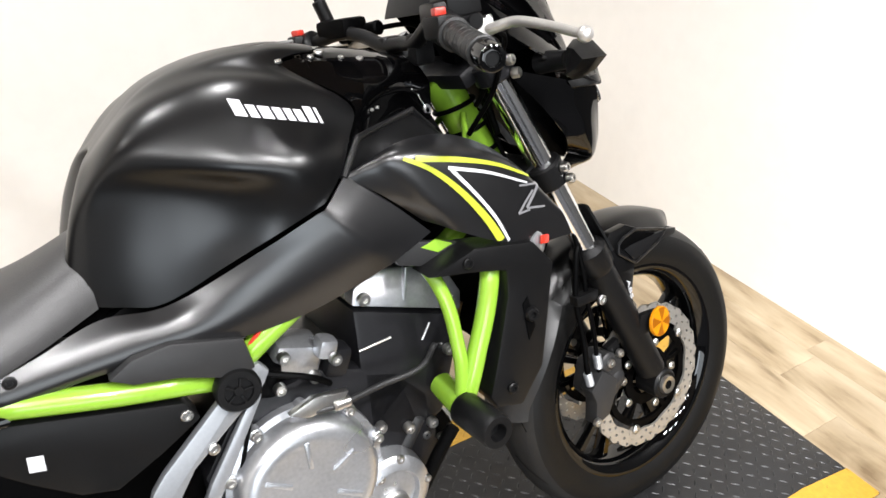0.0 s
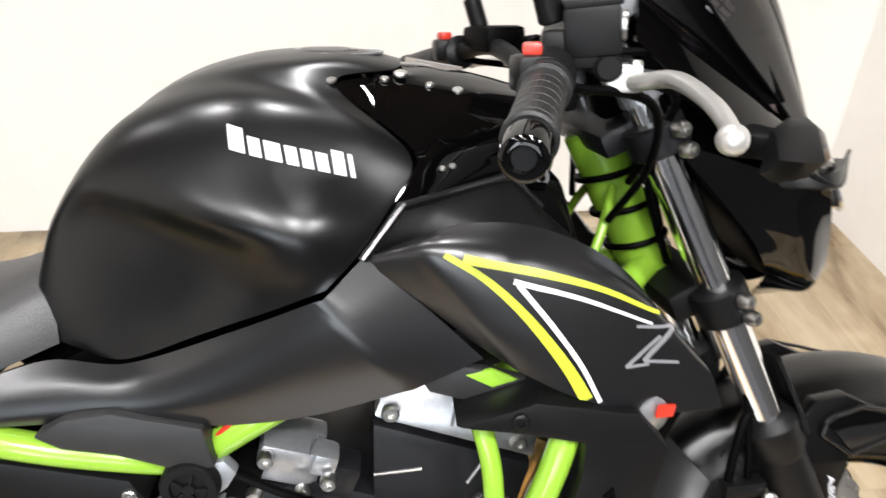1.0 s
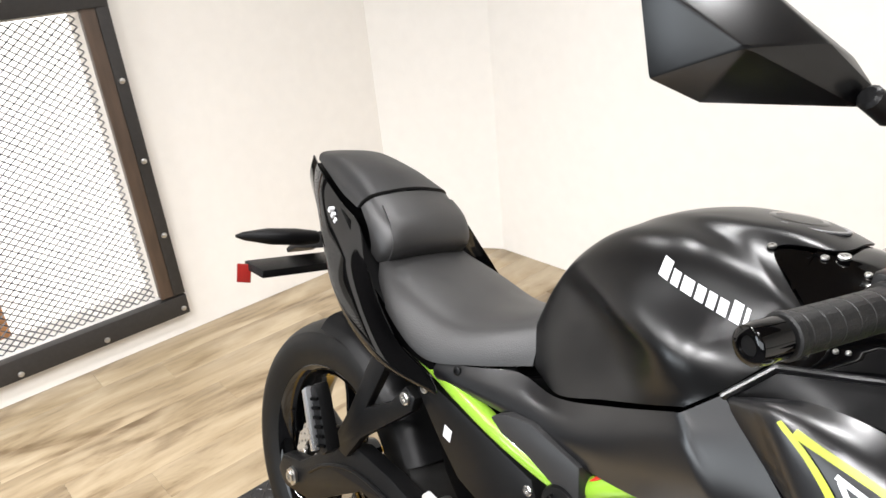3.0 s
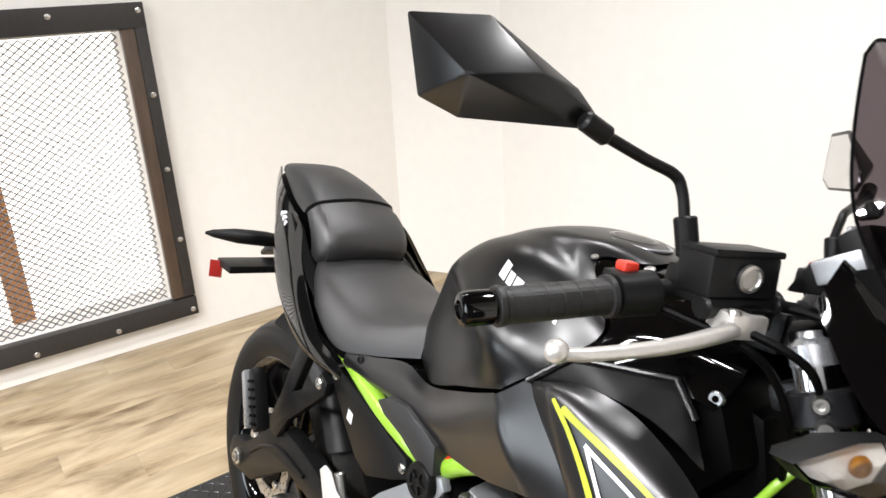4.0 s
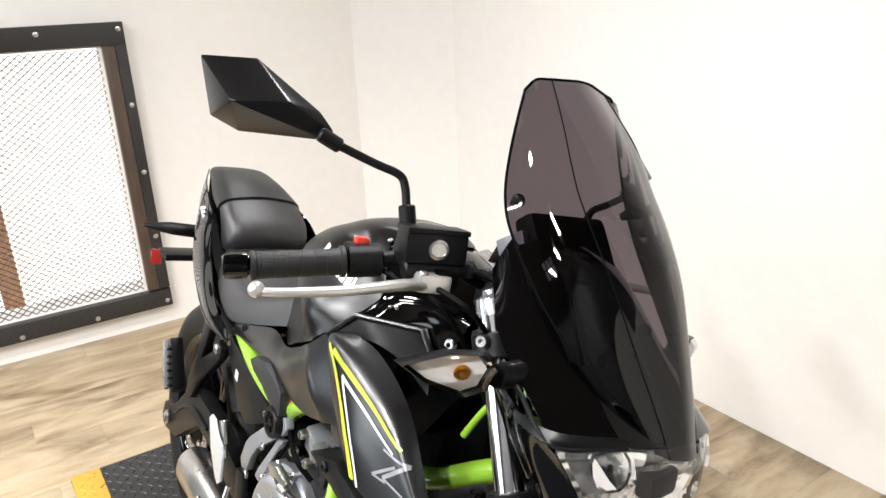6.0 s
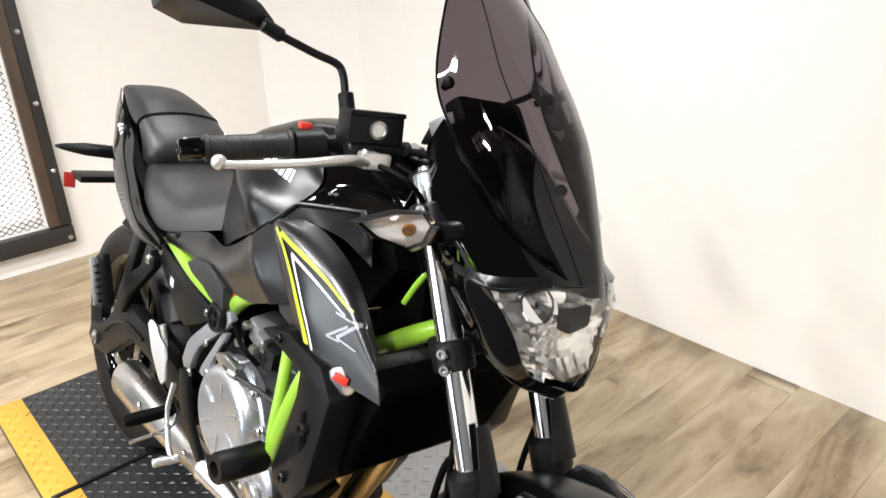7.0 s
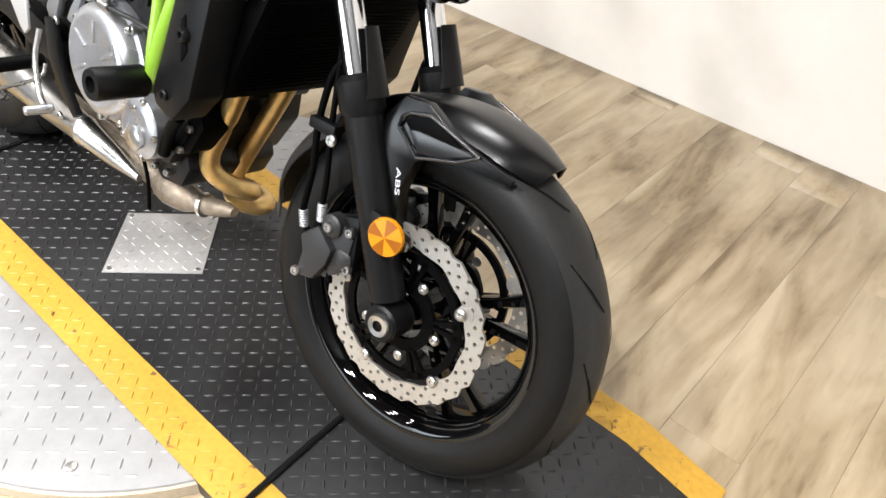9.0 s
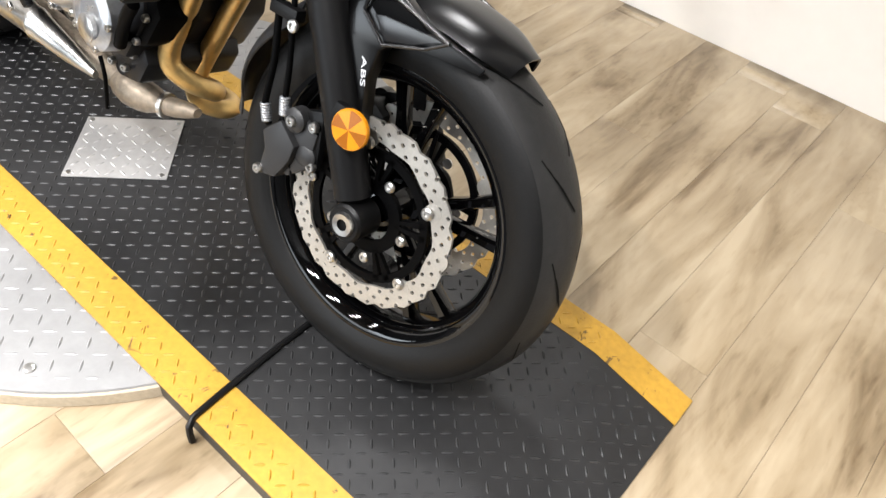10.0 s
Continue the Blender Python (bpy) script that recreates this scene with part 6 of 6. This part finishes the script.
for y0 in (-0.092, 0.092):
    bm = B()
    c0 = Vector((1.326, y0, 0.888))
    lathe(bm, [(0.004, 0.0265), (0.007, 0.0260), (0.005, 0.024), (-0.006, 0.017), (-0.010, 0.0)], c0, (0.8, y0 * 3, 0.35), 12)
    pl = bp("position_lamp", bm, CHROME, "round side light bowl", parent=hl, steer=True, smooth=4)
    bm = B()
    bmesh.ops.create_uvsphere(bm, u_segments=12, v_segments=8, radius=0.006, matrix=Matrix.Translation(c0))
    bp("side_bulb", bm, GREYPLASTIC, parent=pl, steer=True)
bm = B()
prism(bm, [(1.11, 1.06), (1.22, 1.00), (1.29, 0.93), (1.30, 0.85), (1.30, 0.775), (1.25, 0.84), (1.15, 0.95)], -0.06, 0.06, 0.01)
bp("nose_core", bm, DEEP, parent=nose, steer=True)
SIDE0 = [(1.084, -0.081, 1.278), (1.100, -0.100, 1.21), (1.120, -0.114, 1.152), (1.127, -0.117, 1.136), (1.140, -0.1155, 1.117), (1.190, -0.108, 1.058), (1.275, -0.078, 0.975), (1.346, -0.024, 0.908)]
CREASE = [(1.082, -0.061, 1.294), (1.150, -0.062, 1.230), (1.190, -0.055, 1.183), (1.208, -0.052, 1.164), (1.226, -0.0475, 1.144), (1.271, -0.036, 1.088), (1.318, -0.024, 0.990), (1.356, -0.012, 0.905)]
MIDDLE = [(1.090, 0.0, 1.301), (1.163, 0.0, 1.236), (1.204, 0.0, 1.188), (1.222, 0.0, 1.168), (1.240, 0.0, 1.147), (1.284, 0.0, 1.088), (1.333, 0.0, 0.985), (1.366, 0.0, 0.902)]


def between(a, b, t):
    return [tuple(Vector(p).lerp(Vector(q), t)) for p, q in zip(a, b)]


FLANK = [(x + 0.004, y - 0.0055, z + 0.003) for x, y, z in between(SIDE0, CREASE, 0.5)]
SCREEN = um([SIDE0, FLANK, between(SIDE0, CREASE, 0.94), CREASE, between(CREASE, MIDDLE, 0.10), between(CREASE, MIDDLE, 0.5), MIDDLE])
bm = B()
scr_grid = surface(SCREEN, 36, 37)
for row in scr_grid:
    for _ in range(5):
        row[1:-1] = [(row[i - 1] + row[i] * 2 + row[i + 1]) / 4 for i in range(1, len(row) - 1)]
sheet(bm, scr_grid, 0)
scr = bp("windscreen", bm, SMOKE, "dark smoked acrylic windscreen", steer=True, smooth=60)
# thin near-black lines paint the dark look of the two folds
for j in (9, 27):
    bm = B()
    tube(bm, [scr_grid[j][i] for i in range(0, 36, 3)] + [scr_grid[j][35]], 0.0009, 6, 60)
    bp("crease_shade", bm, DEEP, parent=scr, steer=True)
bm = B()
edge_pts = [scr_grid[0][i] for i in range(0, 36, 3)] + [scr_grid[0][35]]
tube(bm, edge_pts, 0.0018, 6, 60)
tube(bm, [scr_grid[-1][i] for i in range(0, 36, 3)] + [scr_grid[-1][35]], 0.0018, 6, 60)
tube(bm, [scr_grid[j][0] for j in range(0, 37, 4)], 0.0018, 6, 40)
bp("screen_edge", bm, DEEP, parent=scr, steer=True)
for y in (-0.058, 0.058):
    for p in ((1.290, y * 0.64, 1.030), (1.126, y * 1.95, 1.140)):
        bm = B()
        lathe(bm, [(-0.012, 0.005), (0.002, 0.009), (0.006, 0.008), (0.008, 0.003)], p, (0.75, y * 6, 0.55), 14)
        bp("screen_screw", bm, PLASTIC, parent=scr, steer=True)
# instruments
bm = B()
box(bm, (1.125, 0, 1.085), (0.035, 0.15, 0.085), 0.010, pose(0, 0, 0, 0, -35, 0))
mt = bp("instrument_panel", bm, PLASTIC, "black instrument panel", steer=True)
bm = B()
box(bm, (1.110, 0, 1.096), (0.006, 0.12, 0.06), 0.003, pose(0, 0, 0, 0, -35, 0))
bp("display", bm, pbr("grey_display", (0.30, 0.31, 0.32), 0.15, var=0.05), parent=mt, label="pale grey display", steer=True)
for q, sz in (((1.10, -0.06, 1.00), (0.05, 0.03, 0.05)), ((1.13, -0.045, 1.03), (0.06, 0.05, 0.03)), ((1.16, -0.07, 0.98), (0.03, 0.03, 0.06))):
    bm = B()
    box(bm, q, sz, 0.006, pose(0, 0, 0, 15, -20, 10))
    bp("wiring_block", bm, DEEP, steer=True)
bm = B()
box(bm, (1.104, -0.080, 1.082), (0.046, 0.014, 0.024), 0.003, pose(0, 0, 0, 0, -32, 4))
bp("meter_side", bm, HANGER, "pale grey side of the instrument housing", steer=True)
bm = B()
prism(bm, [(1.058, 1.045), (1.074, 1.080), (1.112, 1.102), (1.126, 1.085), (1.10, 1.052)], -0.078, 0.078, 0.006)
bp("meter_housing", bm, PLASTIC, "dark grey instrument housing", steer=True)
for s in (False, True):
    # front turn signals
    bm = B()
    a = [un(*p) for p in ((1.204, -0.273, 0.971), (1.222, -0.226, 0.987), (1.234, -0.190, 0.988), (1.239, -0.177, 0.972), (1.234, -0.184, 0.948), (1.222, -0.200, 0.937), (1.209, -0.245, 0.952))]
    lo = [bm.verts.new(p) for p in a]
    mid = [bm.verts.new(p + Vector((0.008, 0, 0)) + (sum(a, Vector()) / 7 - p) * 0.22) for p in a]
    bk2 = [bm.verts.new(p + Vector((-0.014, 0, 0.001))) for p in a]
    bridge(bm, [mid, lo, bk2])
    sg = bp("turn_signal", bm, LENS, "clear turn signal with an amber bulb", steer=True, flip=s)
    bm = B()
    c = sum(a, Vector()) / 7
    rim = [bm.verts.new(c + (p - c) * 1.05 + Vector((-0.001, 0, 0))) for p in a]
    lo = [bm.verts.new(c + (p - c) * 1.06 + Vector((-0.018, 0, 0))) for p in a]
    b3 = [bm.verts.new(p.lerp(c, 0.3) + Vector((-0.034, 0, 0))) for p in a]
    bridge(bm, [rim, lo, b3], cap=False)
    bm.faces.new(b3)
    bp("signal_body", bm, PLASTIC, parent=sg, steer=True, flip=s)
    bm = B()
    rf2 = [bm.verts.new(p.lerp(c, 0.12) + Vector((-0.010, 0, 0))) for p in a]
    rc2 = [bm.verts.new(p.lerp(c, 0.6) + Vector((-0.013, 0, 0))) for p in a]
    bridge(bm, [rf2, rc2], cap=False)
    bm.faces.new(rc2)
    bp("signal_reflector", bm, LAMPSILVER, parent=sg, steer=True, flip=s, smooth=5)
    bm = B()
    bmesh.ops.create_uvsphere(bm, u_segments=14, v_segments=10, radius=0.0095, matrix=Matrix.Translation(c + Vector((-0.003, 0.004, 0.001))) @ Matrix.Diagonal((0.8, 1.2, 0.9, 1)))
    bp("bulb", bm, AMBER, "amber bulb", parent=sg, steer=True, flip=s)
    bm = B()
    tube(bm, [un(1.225, -0.165, 0.960), un(1.215, -0.11, 0.955)], (0.014, 0.018), 12)
    bp("signal_stem", bm, PLASTIC, parent=sg, steer=True, flip=s)

# ---- handlebar ----
bar = [un(0.953, -0.389, 1.007), un(0.996, -0.238, 1.028), un(1.022, -0.150, 1.040), un(1.035, -0.100, 1.030), un(1.040, -0.050, 1.010), un(1.042, 0, 1.008)]
bar = bar + [Vector((p.x, -p.y, p.z)) for p in bar[-2::-1]]
bm = B()
tube(bm, bar, 0.0111, 14, 80)
bp("handlebar", bm, PLASTIC, "black tapered handlebar", steer=True)
dirn = (un(0.996, -0.238, 1.028) - un(0.953, -0.389, 1.007)).normalized()
g0 = un(0.953, -0.389, 1.007)
for s in (False, True):
    bm = B()
    lathe(bm, [(0.008, 0.0), (0.008, 0.0062), (0.0, 0.0075), (-0.003, 0.0085), (-0.003, 0.0120), (-0.001, 0.0148), (0.006, 0.0160), (0.026, 0.0160), (0.028, 0.012), (0.030, 0.012)], g0, dirn, 28)
    be = bp("bar_end", bm, GLOSS, "black bar-end weight", steer=True, flip=s)
    bm = B()
    lathe(bm, [(0.004, 0.0), (0.004, 0.0044), (0.008, 0.0048)], g0, dirn, 12)
    bp("end_screw", bm, STEEL, parent=be, steer=True, flip=s)
    bm = B()
    prof = [(0.030, 0.0165), (0.031, 0.0185), (0.036, 0.0185), (0.038, 0.0172)]
    for k in range(6):
        t = 0.042 + 0.0162 * k
        prof += [(t, 0.0172), (t + 0.0003, 0.0167), (t + 0.0013, 0.0167), (t + 0.0016, 0.0172)]
    prof += [(0.141, 0.0175), (0.142, 0.0205), (0.147, 0.0205), (0.149, 0.012)]
    lathe(bm, prof, g0, dirn, 28)
    bp("grip", bm, GRIPRUB, "ringed black rubber grip", steer=True, flip=s, smooth=12)
    h0 = g0 + dirn * 0.150
    bm = B()
    lathe(bm, [(0, 0.014), (0.002, 0.021), (0.042, 0.022), (0.046, 0.016)], h0, dirn, 24)
    box(bm, h0 + dirn * 0.022 + Vector((-0.012, 0, 0.006)), (0.030, 0.038, 0.028), 0.006)
    sh2 = bp("switch_housing", bm, PLASTIC, "black switch housing", steer=True, flip=s)
    bm = B()
    box(bm, h0 + dirn * 0.022 + Vector((-0.012, 0, 0.024)), (0.015, 0.018, 0.010), 0.003, pose(0, 0, 0, 0, 0, -15))
    bp("stop_switch", bm, RED, "red stop switch", parent=sh2, steer=True, flip=s)
    # master cylinder
    bm = B()
    box(bm, un(1.035, -0.158, 1.048), (0.055, 0.070, 0.032), 0.008, pose(0, 0, 0, 0, 0, -16))
    rod(bm, un(1.055, -0.20, 1.035), un(1.072, -0.10, 1.040), 0.012, 16, 0.003)
    mc = bp("master_cylinder", bm, PLASTIC if not s else DEEP, "black brake master cylinder", steer=True, flip=s)
    if not s:
        bm = B()
        box(bm, un(1.050, -0.158, 1.064), (0.046, 0.084, 0.040), 0.005, pose(0, 0, 0, 3, -4, -18))
        box(bm, un(1.050, -0.158, 1.086), (0.047, 0.085, 0.007), 0.0025, pose(0, 0, 0, 3, -4, -18))
        bp("fluid_reservoir", bm, PLASTIC, "square black fluid reservoir", parent=mc, steer=True)
        bm = B()
        lathe(bm, [(0, 0.013), (0.004, 0.013), (0.005, 0.010), (0.003, 0.009), (0.003, 0.0)], un(1.0745, -0.164, 1.066), un(1.0745, -0.164, 1.066) - un(1.0, -0.14, 1.068), 24)
        bp("sight_glass", bm, STEEL, "round sight glass", parent=mc, steer=True)
    # lever
    bm = B()
    piv = un(1.082, -0.190, 1.022)
    pts = [piv + Vector((-0.004, 0.03, 0.002)), piv, un(1.100, -0.225, 1.028), un(1.098, -0.30, 1.021), un(1.080, -0.375, 1.014), un(1.071, -0.392, 1.014)]
    rings = []
    cp = catmull(pts, 24)
    for i, p in enumerate(cp):
        t = (cp[min(i + 1, 23)] - cp[max(i - 1, 0)]).normalized()
        sd = t.cross(Vector((0, 0, 1))).normalized()
        w, hgt = (0.0105 - 0.005 * i / 23), (0.0080 - 0.003 * i / 23)
        rings.append([bm.verts.new(p + sd * w * math.cos(a) + Vector((0, 0, 1)) * hgt * math.sin(a)) for a in (2 * math.pi * k / 12 for k in range(12))])
    bridge(bm, rings)
    bmesh.ops.create_uvsphere(bm, u_segments=16, v_segments=10, radius=0.0095, matrix=Matrix.Translation(un(1.071, -0.393, 1.015)))
    lv = bp("lever", bm, LEVER, "polished aluminium hand lever", steer=True, flip=s)
    bm = B()
    box(bm, piv + Vector((-0.004, 0.022, 0.003)), (0.032, 0.045, 0.024), 0.005, pose(0, 0, 0, 0, 0, -18))
    bp("lever_perch", bm, LEVER, parent=lv, steer=True, flip=s)
    bolt(piv + Vector((0, 0.004, 0.012)), (0, 0, 1), 0.006, 0.006, parent=lv, steer=True, flip=s)
    # mirror; the far one is set a little lower and further out
    mq = (lambda *p: un(*p)) if not s else (lambda x, y, z: Vector((x - 0.018 + 0.014 * min(1, max(0, z - 1.107) / 0.06), y - 0.024 * min(1, max(0, z - 1.107) / 0.06), z - 0.022 - 0.010 * min(1, max(0, z - 1.107) / 0.06))))
    bm = B()
    rod(bm, mq(1.014, -0.172, 1.070), mq(1.003, -0.175, 1.107), 0.0115, 16, 0.002)
    bp("mirror_collar", bm, PLASTIC, steer=not s, flip=s)
    bm = B()
    tube(bm, [mq(1.003, -0.175, 1.105), mq(0.995, -0.177, 1.130), mq(0.988, -0.185, 1.144), mq(0.977, -0.220, 1.155), mq(0.960, -0.278, 1.175)], 0.0058, 12, 40)
    bp("mirror_stem", bm, PLASTIC, "black bent mirror stem", steer=not s, flip=s)
    bm = B()
    rod(bm, mq(0.966, -0.262, 1.169), mq(0.956, -0.290, 1.182), 0.010, 14, 0.003)
    bp("mirror_joint", bm, PLASTIC, steer=not s, flip=s)
    rim = [mq(*p) for p in ((0.834, -0.415, 1.253), (0.874, -0.346, 1.261), (0.934, -0.278, 1.208), (0.957, -0.270, 1.186), (0.955, -0.280, 1.172), (0.864, -0.358, 1.164), (0.836, -0.388, 1.178))]
    ridge = [mq(*p) for p in ((0.911, -0.391, 1.204), (0.938, -0.326, 1.214))]
    cm = sum(rim, Vector()) / len(rim)
    nrm = Vector(np.linalg.svd(np.array([p - cm for p in rim]))[2][2])
    nrm = -nrm if nrm.x > 0 else nrm
    rim = [p - nrm * (p - cm).dot(nrm) for p in rim]
    bm = B()
    vs = [bm.verts.new(p) for p in rim + ridge]
    r = bmesh.ops.convex_hull(bm, input=vs)
    bmesh.ops.dissolve_limit(bm, angle_limit=radians(6), verts=bm.verts, edges=bm.edges)
    soften(bm, list(bm.edges), 0.003, 2, 15)
    mh2 = bp("mirror_housing", bm, MATTE, "faceted black mirror housing", steer=not s, flip=s, smooth=20)
    bm = B()
    fl = [bm.verts.new(p.lerp(cm, 0.13) + nrm * 0.002) for p in rim]
    fl2 = [bm.verts.new(v.co - nrm * 0.004) for v in fl]
    bridge(bm, [fl, fl2])
    bp("mirror_glass", bm, MIRROR, "silvered mirror glass", parent=mh2, steer=not s, flip=s)
# triple clamps
for z, hz, nm in ((0.775, 0.036, "lower_clamp"), (0.955, 0.028, "upper_clamp")):
    bm = B()
    o = PIVOT + AX * ((z - 0.303) / AX.z)
    tilt = Matrix.Rotation(-math.atan(RAKE), 4, "Y")
    box(bm, o + Vector((0.012, 0, 0)), (0.06, 0.19, hz), 0.008, tilt)
    for y in (-0.0975, 0.0975):
        c0 = Vector((fork_x(z), y, z))
        rod(bm, c0 - AX * hz * 0.6, c0 + AX * hz * 0.6, 0.031, 24, 0.003)
    cl = bp(nm, bm, PLASTIC if z < 0.8 else CASTDARK, "black fork clamp", steer=True)
    for y in (-0.0975, 0.0975):
        for dz in (-0.011, 0.011):
            c0 = Vector((fork_x(z), y, z)) + AX * dz
            bolt(c0 + Vector((0.012, -0.030, 0)), (0.35, -0.9, 0.1), 0.0085, 0.012, parent=cl, steer=True)
for y in (-0.0975, 0.0975):
    c0 = Vector((fork_x(0.99), y, 0.99))
    bm = B()
    lathe(bm, [(0, 0.0215), (0.02, 0.0215), (0.022, 0.018), (0.026, 0.012), (0.032, 0.011)], c0, AX, 24)
    bp("fork_cap", bm, CAST, "silver fork cap", steer=True)
# bar clamps
for y in (-0.045, 0.045):
    bm = B()
    box(bm, (1.045, y, 0.998), (0.034, 0.026, 0.046), 0.006)
    bp("bar_clamp", bm, PLASTIC, steer=True)
# brake hose and its fittings at the master cylinder
bm = B()
tube(bm, [un(1.078, -0.112, 1.040), un(1.110, -0.085, 1.036), un(1.135, -0.065, 1.005), un(1.140, -0.055, 0.940), un(1.165, -0.050, 0.850)], 0.0058, 10, 40)
hose = bp("brake_line", bm, DEEP, "black front brake line", steer=True)
for q, d in (((1.076, -0.116, 1.040), (0.3, 0.9, 0)), ((1.092, -0.100, 1.040), (0.7, 0.7, 0))):
    bm = B()
    lathe(bm, [(0, 0.006), (0.002, 0.009), (0.008, 0.009), (0.009, 0.0065), (0.014, 0.0065)], un(*q), d, 12)
    bp("line_fitting", bm, CASTDARK, parent=hose, steer=True)
bm = B()
box(bm, un(1.078, -0.150, 1.030), (0.026, 0.030, 0.020), 0.004, pose(0, 0, 0, 0, 0, -18))
bp("brake_switch", bm, DEEP, "small black brake light switch", steer=True)
# cables at the bars
for pts in ([(1.06, -0.11, 1.035), (1.13, -0.10, 1.03), (1.16, -0.07, 0.98), (1.15, -0.04, 0.90), (1.18, -0.04, 0.80)],
            [(1.04, -0.18, 1.02), (1.12, -0.15, 1.00), (1.13, -0.10, 0.95), (1.12, -0.06, 0.90)],
            [(1.00, -0.20, 1.015), (1.09, -0.17, 0.995), (1.115, -0.12, 0.93), (1.10, -0.06, 0.86)]):
    for s in (False, True):
        bm = B()
        tube(bm, pts, 0.0042, 8, 30)
        bp("control_cable", bm, DEEP, "black control cable", steer=True, flip=s)

# small unreadable sticker on the cowl: white bars
bm = B()
prism(bm, [(1.112, 1.025), (1.128, 1.088), (1.165, 1.106), (1.232, 1.052), (1.272, 0.985), (1.19, 0.975)], -0.084, -0.078, 0.002)
inner = bp("inner_cowl", bm, DEEP, "black inner cowl side behind the screen", parent=nose)
ux, vx = Vector((0.77, 0, -0.64)), Vector((0.64, 0, 0.77))
for k in range(3):
    for j, lg in ((0, 0.010), (1, 0.013)):
        bm = B()
        o = Vector((1.193, -0.0846, 1.076)) + vx * (0.0065 * (1 - k)) + ux * (0.013 * j - 0.007)
        vs = [bm.verts.new(o + ux * lg * a + vx * 0.0042 * b + Vector((0, c0, 0))) for c0 in (0, -0.0008) for a, b in ((-0.45, -0.5), (0.45, -0.5), (0.45, 0.5), (-0.45, 0.5))]
        bridge(bm, [vs[:4], vs[4:]])
        bp("sticker_bar", bm, STRIPE_W, "small white bar", parent=inner)


def lettering(text, size, m, mat, parent, flip=False):
    """Raised letters in the built-in face, as a mesh."""
    cu = bpy.data.curves.new("letters", "FONT")
    cu.body, cu.size, cu.extrude, cu.align_x, cu.align_y = text, size, 0.0004, "CENTER", "CENTER"
    tmp = new("letters", cu)
    me = bpy.data.meshes.new_from_object(tmp.evaluated_get(bpy.context.evaluated_depsgraph_get()))
    bpy.data.objects.remove(tmp)
    me.transform(m)
    me.materials.clear()
    me.materials.append(mat)
    ob = new("lettering", me)
    ob.parent = parent
    return tagged(ob, "silver letters " + text)


along = Vector((1.392, 0, 0.445)) - Vector((1.372, 0, 0.545))
xa = along.normalized()
za = Vector((0, -1, 0))
ya = za.cross(xa)
mtx = Matrix((xa, ya, za)).transposed().to_4x4()
mtx.translation = Vector((1.389, -0.0945, 0.512))
lettering("ABS", 0.0115, ST @ mtx @ Matrix.Diagonal((2.1, 1, 1, 1)), STRIPE_W, sp)

# ---- floor planks ----
PW, PL = 0.152, 1.22
bm = B()
box(bm, (0, 0, -0.002), (PW - 0.0006, PL - 0.0006, 0.0042), 0.0004)
plank_mesh = None
rnd = random.Random(7)
k = 0
x = X0 + PW / 2
while x < X1:
    y = YF - rnd.random() * PL
    while y < Y1:
        a, b = max(y, YF), min(y + PL, Y1 - 0.001)
        if b - a > 0.03:
            if plank_mesh is None:
                ob = part("plank", bm, PLANK, floor)
                plank_mesh = ob.data
            else:
                ob = new("plank", plank_mesh)
                ob.parent = floor
            ob.location = (x, (a + b) / 2, FLOOR)
            ob.scale = (1, (b - a) / PL, 1)
        y += PL
    x += PW
